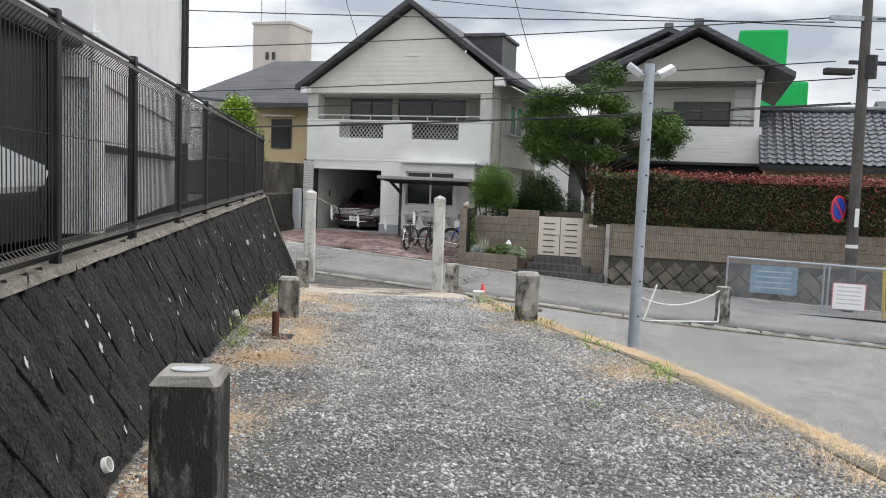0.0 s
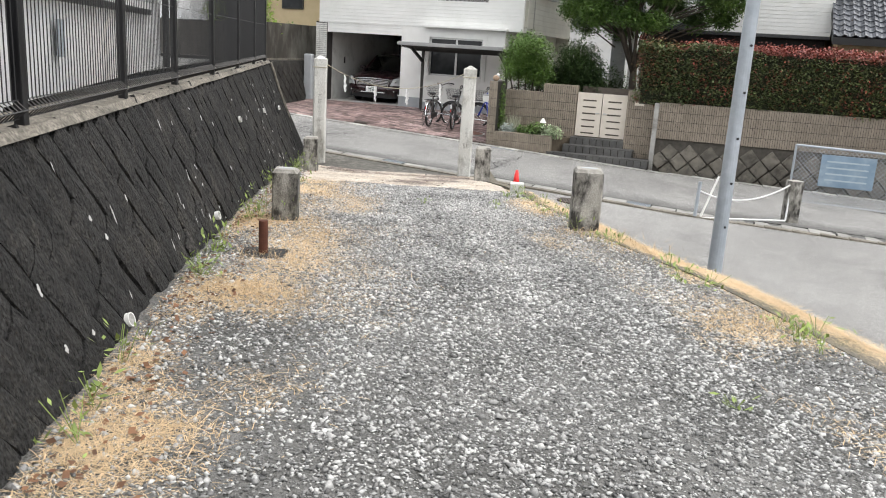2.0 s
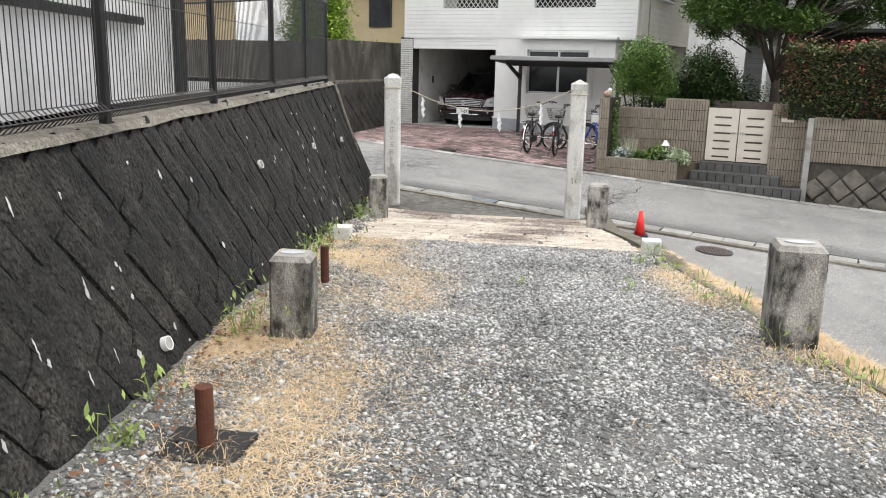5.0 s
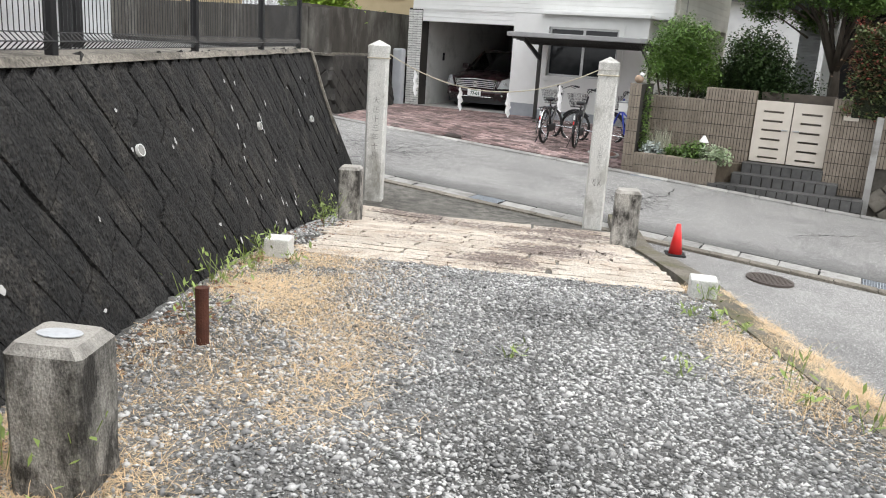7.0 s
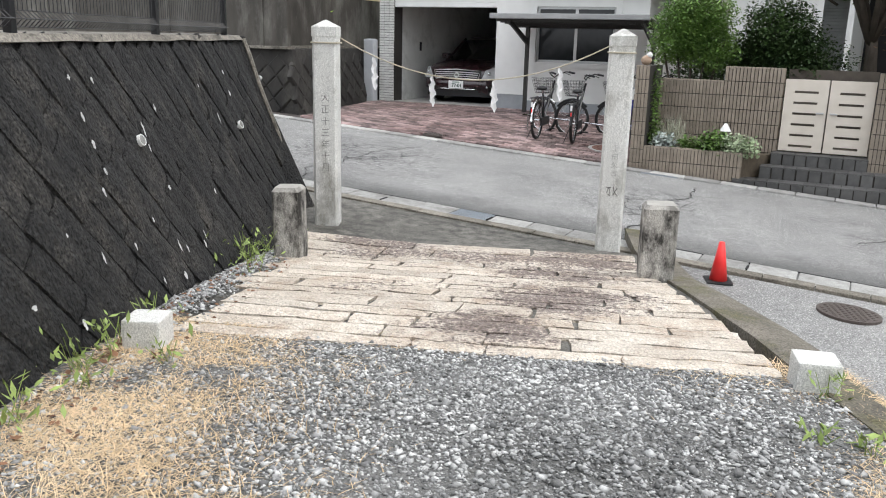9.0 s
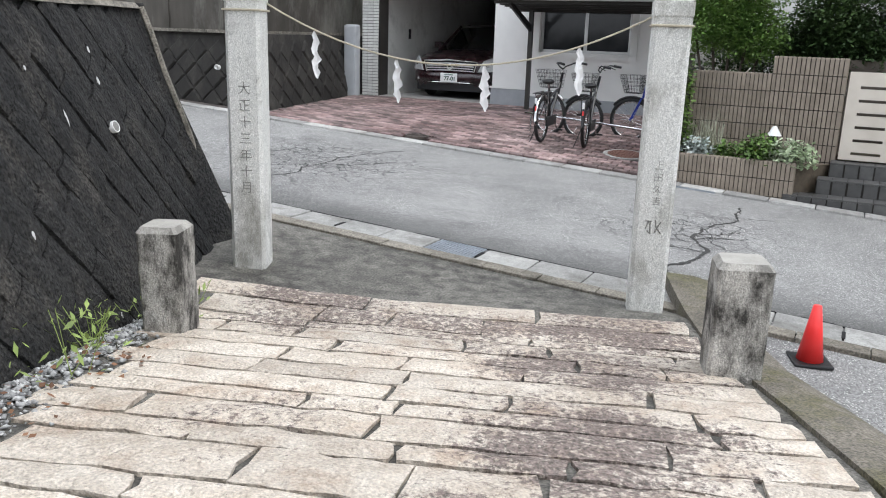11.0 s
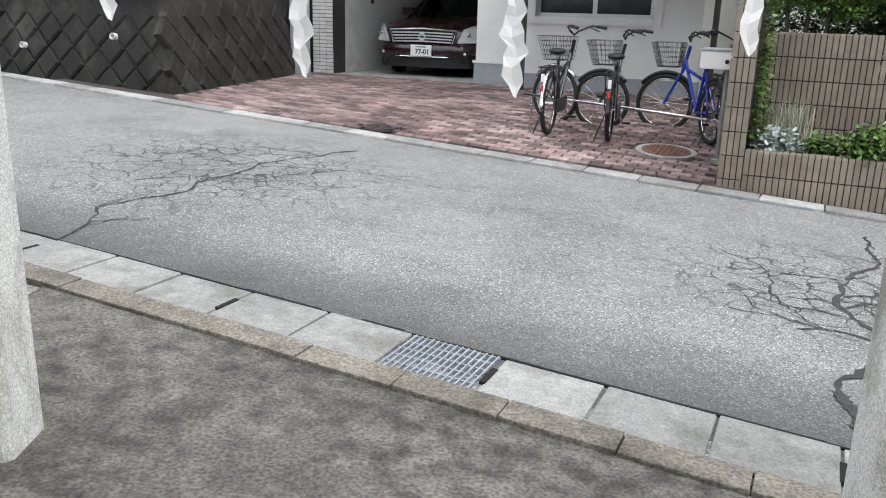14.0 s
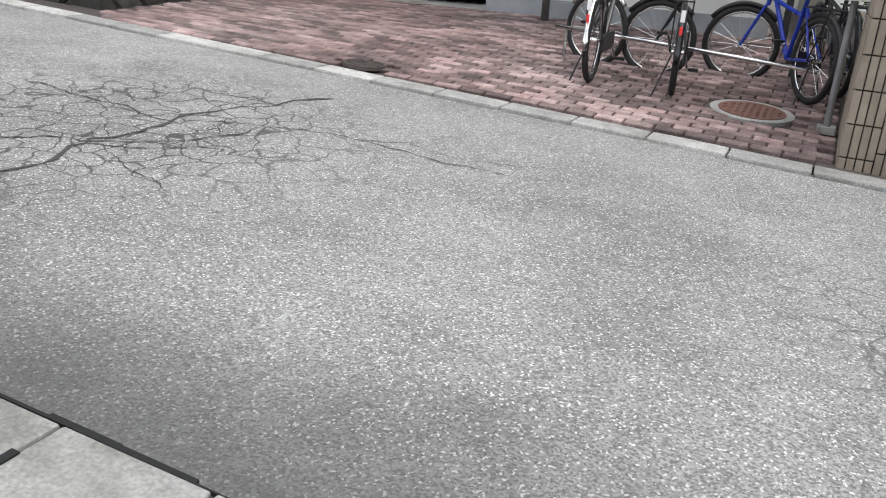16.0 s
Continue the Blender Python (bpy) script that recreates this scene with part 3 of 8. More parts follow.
def soup(name, verts, faces, material, parent=None, label=""):
    """One mesh from arrays of verts (n, 3) and faces (m, k)."""
    me = bpy.data.meshes.new(name)
    verts, faces = np.asarray(verts, np.float32), np.asarray(faces, np.int32)
    k = faces.shape[1]
    me.vertices.add(len(verts))
    me.vertices.foreach_set("co", verts.ravel())
    me.loops.add(faces.size)
    me.loops.foreach_set("vertex_index", faces.ravel())
    me.polygons.add(len(faces))
    me.polygons.foreach_set("loop_start", np.arange(0, faces.size, k, dtype=np.int32))
    me.polygons.foreach_set("loop_total", np.full(len(faces), k, np.int32))
    me.update(calc_edges=True)
    me.materials.append(material)
    ob = new(name, me)
    if parent is not None:
        ob.parent = parent
    if label:
        ob["label"] = label
    return ob


RNG = np.random.default_rng(7)


def leaves(places, size, aspect=1.6, droop=0.3, spread=0.4):
    """A folded leaf of two triangles at each place, turned at random: verts and faces."""
    n = len(places)
    a = RNG.uniform(0, 2 * np.pi, n)
    tilt = RNG.normal(-droop, spread, n)
    d = np.stack([np.cos(a) * np.cos(tilt), np.sin(a) * np.cos(tilt), np.sin(tilt)], 1)
    side = np.stack([-np.sin(a), np.cos(a), RNG.normal(0, 0.35, n)], 1)
    sz = size * RNG.uniform(0.6, 1.3, (n, 1))
    p = np.asarray(places)
    v = np.stack([p, p + d * sz * 0.5 + side * sz / aspect / 2, p + d * sz, p + d * sz * 0.5 - side * sz / aspect / 2], 1).reshape(-1, 3)
    i = np.arange(n)[:, None] * 4
    return v, np.concatenate([i + [0, 1, 2], i + [0, 2, 3]])


def blades(places, height, width, bend=0.5, up=1.0):
    """Grass blades of two segments."""
    n = len(places)
    a = RNG.uniform(0, 2 * np.pi, n)
    h = height * RNG.uniform(0.4, 1.3, (n, 1))
    lean = np.stack([np.cos(a), np.sin(a), np.zeros(n)], 1) * h * bend * RNG.uniform(0.2, 1.6, (n, 1))
    sd = np.stack([-np.sin(a), np.cos(a), np.zeros(n)], 1) * width
    p = np.asarray(places)
    mid = p + lean * 0.35 + np.array([0, 0, 0.6]) * h * up
    top = p + lean + np.array([0, 0, 1.0]) * h * up * RNG.uniform(0.4, 1.0, (n, 1))
    v = np.stack([p - sd, p + sd, mid - sd * 0.7, mid + sd * 0.7, top], 1).reshape(-1, 3)
    i = np.arange(n)[:, None] * 5
    return v, np.concatenate([i + [0, 1, 3], i + [0, 3, 2], i + [2, 3, 4]])


def stones(places, size):
    """Angular little stones: a stretched, jittered octahedron at each place."""
    n = len(places)
    base = np.array([[1, 0, 0], [0, 1, 0], [-1, 0, 0], [0, -1, 0], [0, 0, 1], [0, 0, -0.5]], float)
    v = base[None] * RNG.uniform(0.5, 1.1, (n, 6, 1)) + RNG.normal(0, 0.18, (n, 6, 3))
    v *= (np.asarray(size)[:, None, None]) * np.stack([np.ones(n), RNG.uniform(0.55, 1, n), RNG.uniform(0.35, 0.75, n)], 1)[:, None]
    a = RNG.uniform(0, 2 * np.pi, n)
    c, s = np.cos(a)[:, None], np.sin(a)[:, None]
    v = np.stack([v[..., 0] * c - v[..., 1] * s, v[..., 0] * s + v[..., 1] * c, v[..., 2]], -1) + np.asarray(places)[:, None]
    f = np.array([[0, 1, 4], [1, 2, 4], [2, 3, 4], [3, 0, 4], [1, 0, 5], [2, 1, 5], [3, 2, 5], [0, 3, 5]])
    return v.reshape(-1, 3), (np.arange(n)[:, None, None] * 6 + f[None]).reshape(-1, 3)


def structure(ob, label=""):
    return tagged(ob, label, "", "", "structure")


def block_mesh(name, w, d, h, bevel, material):
    """One shared mesh for alike pieces: a box from the origin's centre, top edges eased."""
    bm = B((-w / 2, w / 2, -d / 2, d / 2, -h / 2, h / 2))
    if bevel:
        es = [e for e in bm.edges if all(v.co.z > 0 for v in e.verts)]
        bmesh.ops.bevel(bm, geom=es, offset=bevel, segments=1, affect="EDGES")
    me = bpy.data.meshes.new(name)
    bm.to_mesh(me)
    bm.free()
    me.materials.append(material)
    return me


def piece(name, me, parent, m):
    ob = new(name, me)
    ob.parent = parent
    ob.matrix_basis = m
    return ob


# ---------- ground, road, path ----------
def span(a, b, n):
    return [a + (b - a) * i / (n - 1) for i in range(n)]


structure(sheet("ground", [-500, -120, -40, -20, -10, 0, 10, 20, 40, 120, 500], [-500, -120, -40, -10, 0, 10, 20, 30, 60, 150, 500], lambda x, y: road_z(x, y) - 0.25, GROUND), "bare earth ground reaching to the horizon")


def road_sheet():
    bm = bmesh.new()
    rows = []
    for s in [-60, -40] + span(-25, 25, 51) + [40, 60]:
        row = []
        for v in [-45, -35, -28] + span(-24, 0.0, 25):
            p = W(s, v)
            row.append(bm.verts.new((p.x, p.y, road_z(p.x, p.y) + 0.008 * noise.noise((p.x, p.y, 3)))))
        rows.append(row)
    for a, b in zip(rows, rows[1:]):
        for k in range(len(a) - 1):
            bm.faces.new((a[k], b[k], b[k + 1], a[k + 1]))
    bmesh.ops.recalc_face_normals(bm, faces=bm.faces)
    for f in bm.faces:
        if f.normal.z < 0:
            f.normal_flip()
    return structure(part("road", bm, ASPHALT, smooth=True), "worn grey asphalt road and parking ground with cracks")


ROAD = road_sheet()


def road_cracks():
    """Long cracks that wander between two places and throw short branches: thin dark strips in the asphalt."""
    rng = random.Random(23)
    V, F = [], []

    def line(a, b, width, depth):
        pts = [a, b]
        for level in range(5):
            out = []
            for p, q in zip(pts, pts[1:]):
                d = (q - p).length
                n = Vector((-(q - p).y, (q - p).x)).normalized()
                out += [p, (p + q) / 2 + n * rng.gauss(0, 0.085) * d]
            pts = out + [pts[-1]]
        o = len(V)
        for i, p in enumerate(pts):
            q = pts[min(i + 1, len(pts) - 1)] - pts[max(i - 1, 0)]
            n = Vector((-q.y, q.x)).normalized() * width * rng.uniform(0.35, 1.3) * (1 if 0 < i < len(pts) - 1 else 0.2)
            for e in (p - n, p + n):
                V.append((e.x, e.y, road_z(e.x, e.y) + 0.008 * noise.noise((e.x, e.y, 3)) + 0.004))
        for i in range(len(pts) - 1):
            F.append((o + 2 * i, o + 2 * i + 1, o + 2 * i + 3, o + 2 * i + 2))
        if depth:
            for k in range(3):
                p = pts[rng.randrange(4, len(pts) - 4)]
                line(p, p + Vector((rng.gauss(0, 0.35), rng.gauss(0, 0.35))), width * 0.5, depth - 1)

    for ax, ay, bx, by, w, depth in ((-3.69, 18.73, -3.5, 19.98, 0.007, 1), (-3.5, 19.98, -2.72, 22.0, 0.009, 2), (-3.97, 20.11, -2.89, 21.08, 0.005, 2), (-2.89, 21.08, -1.54, 20.8, 0.004, 1), (-4.4, 21.3, -3.3, 20.9, 0.005, 1),
                                     (0.12, 17.68, 0.17, 18.02, 0.022, 0), (0.17, 18.02, 0.74, 19.58, 0.014, 2), (0.74, 19.58, 1.27, 20.76, 0.010, 1), (0.26, 19.62, 0.2, 19.03, 0.006, 1), (0.07, 20.02, 0.74, 19.58, 0.005, 2), (0.2, 19.03, 0.6, 18.9, 0.004, 1), (2.6, 18.4, 4.1, 19.3, 0.006, 1)):
        line(Vector((ax, ay)), Vector((bx, by)), w * 1.35, depth)
    ob = soup("cracks", V, F, surf("crack dirt", (0.03, 0.03, 0.029), (0.07, 0.068, 0.064), rough=0.95, scale=30, bump=0), ROAD, "dark branching cracks")
    ob["kind"] = "stuff"


road_cracks()


def path_xs(y):
    a, b = wall_x(y, path_z(y)) - 0.12, edge_in(y)
    return span(a, b, 17)


structure(sheet("gravel_path", path_xs, [-30, -15, -8] + span(-4, 12.95, 70), lambda x, y: path_z(y) + 0.02 * noise.noise((x * 1.3, y * 1.3, 5)), GRAVELBED, under=1.4), "sloping path of grey crushed stone")


def edge_strip():
    """The concrete edging along the path, standing above the parking ground."""
    bm = bmesh.new()
    rows = []
    for y in [-30, -12] + span(-4, 17.55, 50):
        a, b, z = edge_in(y), edge_out(y), path_z(y)
        low = road_z(b, y) - 0.1
        t = 0.5 + 0.5 * noise.noise((y * 0.9, 4, 2))
        rows.append([bm.verts.new(p) for p in ((a, y, z + 0.012), (a * 0.4 + b * 0.6, y, z + 0.01 - 0.02 * t), (b - 0.03, y, z - 0.03), (b, y, z - 0.07), (b + 0.04, y, low), (a, y, low))])
    for p, q in zip(rows, rows[1:]):
        for k in range(6):
            bm.faces.new((p[k], p[(k + 1) % 6], q[(k + 1) % 6], q[k]))
    bm.faces.new(rows[0][::-1])
    bm.faces.new(rows[-1])
    bmesh.ops.recalc_face_normals(bm, faces=bm.faces)
    return structure(part("path_edge", bm, EDGE), "weathered concrete edging of the path")


edge_strip()

# apron between the stone paving and the gutter
V0 = -4.50


def gutter_y(x, v):
    """y of the line at v beside the road."""
    return 22.4 + (v - math.sin(ANG) * (x + 1.66)) / math.cos(ANG)


def apron():
    bm = bmesh.new()
    rows = []
    for x in span(-3.35, 0.42, 16):
        y0, y1 = 12.9, gutter_y(x, V0 - 0.14)
        row = []
        for k in range(22):
            y = y0 + (y1 - y0) * k / 21
            f = max(0.0, (y - 16.6) / max(0.1, y1 - 16.6))
            z = path_z(y) * (1 - f) + (road_z(x, y) + 0.02) * f - 0.012
            row.append(bm.verts.new((x, y, max(z, road_z(x, y) + 0.012))))
        rows.append(row)
    for a, b in zip(rows, rows[1:]):
        for k in range(21):
            bm.faces.new((a[k], b[k], b[k + 1], a[k + 1]))
    r = bmesh.ops.extrude_face_region(bm, geom=list(bm.faces))
    bmesh.ops.translate(bm, vec=(0, 0, -0.5), verts=[g for g in r["geom"] if isinstance(g, bmesh.types.BMVert)])
    bmesh.ops.recalc_face_normals(bm, faces=bm.faces)
    return structure(part("concrete_apron", bm, APRON), "damp dark concrete apron before the gutter")


apron()


ROADTILT = Matrix.Rotation(math.atan(0.0585), 4, "Y")


def gutter():
    """Lids of the near gutter, one steel grating among them, and the stained kerb strip behind."""
    holder = structure(thing("gutter", RF.copy(), "roadside gutter with concrete lids and a steel grating", "gutter"), "")
    strip = bpy.data.meshes.new("kerb_strip")
    bm = B((0, 0.425, V0 - 0.15, V0 - 0.005, -0.2, 0.018), bevel=0.006)
    bm.to_mesh(strip)
    bm.free()
    strip.materials.append(KERB_BROWN)
    for i in range(60):
        s0 = -9.2 + i * 0.43
        x, y = W(s0, V0 - 0.1).xy
        piece("kerb_strip", strip, holder, at(s0, 0, road_z(x, y) + 0.012 + 0.002 * (i % 3)) @ ROADTILT)
    bm = bmesh.new()
    for i in range(120):
        s0 = -9.2 + i * 0.215
        x, y = W(s0, V0 + 0.37).xy
        b4 = set(bm.verts)
        wob = 0.02 * noise.noise((s0 * 5, 3, 1))
        box(bm, 0, 0.216, V0 + 0.362, V0 + 0.376 + wob, -0.05, 0.011)
        box(bm, 0, 0.216, V0 - 0.012, V0 + 0.002, -0.05, 0.010)
        bmesh.ops.transform(bm, matrix=Matrix.Translation((s0, 0, road_z(x, y))) @ ROADTILT, verts=[q for q in bm.verts if q not in b4])
    part("joint_dirt", bm, WALLJNT, holder, "black dirt packed in the joints")["kind"] = "stuff"
    lid = bpy.data.meshes.new("lid")
    bm = B((0.006, 0.424, 0.0, 0.362, -0.09, 0.0), bevel=0.008)
    bm.to_mesh(lid)
    bm.free()
    lid.materials.append(COVERS)
    for i in range(60):
        s0 = 1.39 + (i - 24) * 0.43
        x, y = W(s0, V0 + 0.18).xy
        z = road_z(x, y) + 0.012
        if i == 24 or (i > 30 and (i - 24) % 11 == 0):
            g = bmesh.new()
            for k in range(15):
                xx = 0.012 + k * 0.0275
                box(g, xx, xx + 0.007, 0.0, 0.365, -0.035, 0.0)
            for k in range(6):
                yy = 0.005 + k * 0.07
                box(g, 0.0, 0.41, yy, yy + 0.007, -0.035, -0.003)
            ob = part("grating", g, GALV, holder, "galvanised steel grating")
            ob.matrix_basis = at(s0, V0, z) @ ROADTILT
            dark = part("gutter_bed", B((0, 0.42, 0, 0.365, -0.2, -0.12)), WALLJNT, holder)
            dark.matrix_basis = at(s0, V0, z) @ ROADTILT
        else:
            if i % 3 == 1:
                part("lifting_notch", B((-0.012, 0.012, 0.1, 0.24, -0.05, 0.004)), WALLJNT, holder).matrix_basis = at(s0, V0, z) @ ROADTILT
            ob = piece("lid", lid, holder, at(s0, V0, z + 0.003 * math.sin(i * 1.7), 0.4 * math.sin(i * 2.1)) @ ROADTILT)
    return holder


gutter()


def far_kerb():
    holder = thing("kerb", RF.copy(), "low row of pale concrete kerb stones by the road", "kerb", "", "structure")
    me = bpy.data.meshes.new("kerb_stone")
    bm = B((0.004, 0.494, -0.06, 0.17, -0.12, 0.0), bevel=0.012)
    bm.to_mesh(me)
    bm.free()
    me.materials.append(surf("kerb concrete", (0.27, 0.268, 0.255), (0.46, 0.455, 0.435), scale=9, big=1.1, bump=0.5, bscale=110, stain=(0.15, 0.14, 0.12), stain_amt=0.6, each=0.3, grain=0.3, gscale=85))
    for i in range(74):
        s0 = -14 + i * 0.5
        x, y = W(s0, 0.08).xy
        piece("kerb_stone", me, holder, at(s0, 0.0, road_z(x, y) + 0.026, 0.0) @ ROADTILT)
    g = bmesh.new()
    for k in range(14):
        box(g, k * 0.04, k * 0.04 + 0.012, -0.06, 0.1, -0.03, 0.0)
    for k in range(5):
        box(g, 0.0, 0.53, -0.06 + k * 0.037, -0.052 + k * 0.037, -0.03, -0.002)
    gr = part("grating", g, GALV, holder, "small steel drain grating at the planter")
    x, y = W(2.62, 0.0).xy
    gr.matrix_basis = at(2.38, -0.002, road_z(x, y) + 0.034) @ ROADTILT
    return holder


far_kerb()


def drive_z(s, v):
    """The brick forecourt rises from the kerb to the garage."""
    p = W(s, 0.1)
    z0 = road_z(p.x, p.y) + 0.03
    f = max(0.0, min(1.0, v / 4.3))
    return z0 * (1 - f) + (-0.37) * f


def forecourt_bed():
    bm = bmesh.new()
    rows = []
    for s in span(-6, 2.6, 12):
        rows.append([bm.verts.new((s, v, drive_z(s, v) - 0.03)) for v in span(0.17, 11.0, 12)])
    for a, b in zip(rows, rows[1:]):
        for k in range(11):
            bm.faces.new((a[k], b[k], b[k + 1], a[k + 1]))
    r = bmesh.ops.extrude_face_region(bm, geom=list(bm.faces))
    bmesh.ops.translate(bm, vec=(0, 0, -0.4), verts=[g for g in r["geom"] if isinstance(g, bmesh.types.BMVert)])
    bmesh.ops.recalc_face_normals(bm, faces=bm.faces)
    ob = part("forecourt", bm, surf("paver sand", (0.05, 0.042, 0.038), (0.09, 0.075, 0.068), scale=20))
    ob.matrix_basis = RF
    return structure(ob, "forecourt paved with red brown brick pavers")


FORECOURT = forecourt_bed()


# ---------- retaining wall on the near side ----------
def retaining_wall():
    bm = bmesh.new()
    rows = []
    ys = [-30, -12] + span(-5, 17.4, 24)
    for y in ys:
        zb = path_z(y) - 0.4
        xt = wall_top_x(y)
        rows.append([bm.verts.new(p) for p in ((wall_x(y, zb) - 0.05, y, zb), (wall_x(y, 1.0) - 0.05, y, 1.0), (xt - 0.9, y, 1.0), (xt - 0.9, y, zb))])
    for p, q in zip(rows, rows[1:]):
        for k in range(4):
            bm.faces.new((p[k], p[(k + 1) % 4], q[(k + 1) % 4], q[k]))
    bm.faces.new(rows[0][::-1])
    bm.faces.new(rows[-1])
    bmesh.ops.recalc_face_normals(bm, faces=bm.faces)
    wall = structure(part("wall_west", bm, WALLBLK), "blackened leaning retaining wall of slanted concrete blocks")
    # coping
    bm = bmesh.new()
    rows = []
    for y in [-30, -12] + span(-5, 17.42, 60):
        xt = wall_top_x(y)
        w = 0.02 * noise.noise((y * 2.3, 1, 1))
        rows.append([bm.verts.new(p) for p in ((xt + 0.012 + w, y, 0.99 + w), (xt - 0.02 + w, y, 1.03), (xt - 0.28, y, 1.042), (xt - 0.28, y, 0.97))])
    for p, q in zip(rows, rows[1:]):
        for k in range(4):
            bm.faces.new((p[k], p[(k + 1) % 4], q[(k + 1) % 4], q[k]))
    bm.faces.new(rows[0][::-1])
    bm.faces.new(rows[-1])
    bmesh.ops.recalc_face_normals(bm, faces=bm.faces)
    part("coping", bm, CAP, wall, "pale concrete coping")
    # end face towards the road
    bm = bmesh.new()
    z0 = -1.0
    a = [(wall_x(17.42, z) + 0.012 + 0.12 * max(0, -z), 17.42, z) for z in (z0, 0.3, 1.03)]
    vs = [bm.verts.new(p) for p in a] + [bm.verts.new((wall_top_x(17) - 12, 17.42 + 3.6, z)) for z in (1.03, 0.3, z0)]
    bm.faces.new(vs)
    r = bmesh.ops.extrude_face_region(bm, geom=list(bm.faces))
    bmesh.ops.translate(bm, vec=(-0.12, -0.3, 0), verts=[g for g in r["geom"] if isinstance(g, bmesh.types.BMVert)])
    bmesh.ops.recalc_face_normals(bm, faces=bm.faces)
    part("end_face", bm, WALLBLK, wall, "blackened end face")
    bm = bmesh.new()
    pipe(bm, [(wall_x(17.35, z) - 0.01 + 0.006 * math.sin(z * 9), 17.38, z) for z in span(-0.8, 1.0, 13)], 0.024, 6)
    part("corner_strip", bm, CAP, wall, "paler worn corner")
    # slanted blocks: each a skewed slab on the leaning face
    slab = []
    for variant in range(5):
        bm = bmesh.new()
        L, H = (0.62, 0.46, 0.7, 0.38, 0.54)[variant], (0.172, 0.183, 0.178, 0.184, 0.175)[variant]
        n = 5
        g = [[None] * 3 for _ in range(n + 1)]
        for i in range(n + 1):
            for j in range(3):
                u, w = L * i / n, H * j / 2
                lift = 0.034 + 0.01 * noise.noise((u * 6 + variant * 3, w * 8, variant)) - (0.012 if j in (0, 2) else 0) - (0.006 if i in (0, n) else 0)
                g[i][j] = bm.verts.new((u, w, lift))
        for i in range(n):
            for j in range(2):
                bm.faces.new((g[i][j], g[i + 1][j], g[i + 1][j + 1], g[i][j + 1]))
        edge = [e for e in bm.edges if e.is_boundary]
        r = bmesh.ops.extrude_edge_only(bm, edges=edge)
        for vv in [q for q in r["geom"] if isinstance(q, bmesh.types.BMVert)]:
            vv.co.z = -0.03
        me = bpy.data.meshes.new("block")
        bmesh.ops.recalc_face_normals(bm, faces=bm.faces)
        bm.to_mesh(me)
        bm.free()
        me.materials.append(WALLBLK)
        slab.append((me, L))
    rnd = random.Random(5)
    # the face's own axes: along the wall, up the lean, outward
    along = Vector((-0.145, 1, 0)).normalized()
    up = Vector((-0.36, 0, 1)).normalized()
    out = along.cross(up).normalized()
    up = out.cross(along).normalized()
    face = Matrix(((along.x, up.x, out.x, wall_x(0, -1.0) - 0.05), (along.y, up.y, out.y, 0), (along.z, up.z, out.z, -1.0), (0, 0, 0, 1)))
    slope = radians(-57)
    du, dw = math.cos(slope), math.sin(slope)
    pitch = 0.186 / abs(dw)
    top = 2.0 / up.z
    for c in range(12, 116):
        u0 = -3.4 + c * pitch
        d = rnd.uniform(0.06, 0.1)
        while d < top / abs(dw) + 0.4:
            me, L = rnd.choice(slab)
            u, w = u0 + du * d, top + dw * d
            y = (face @ Vector((u, w, 0))).y
            e = Vector((u + du * L, w + dw * L, 0))
            ye, ze = (face @ e).y, (face @ e).z
            zs = (face @ Vector((u, w, 0))).z
            if zs <= 1.0 and ze > path_z(max(y, ye)) - 0.4 and 0.8 < y and max(y, ye) < 17.2 and zs > path_z(y) - 0.2:
                ob = piece("block", me, wall, face @ Matrix.Translation((u, w, rnd.uniform(-0.012, 0.006))) @ Matrix.Rotation(slope, 4, "Z"))
            d += L + 0.01
    return wall


WALL = retaining_wall()


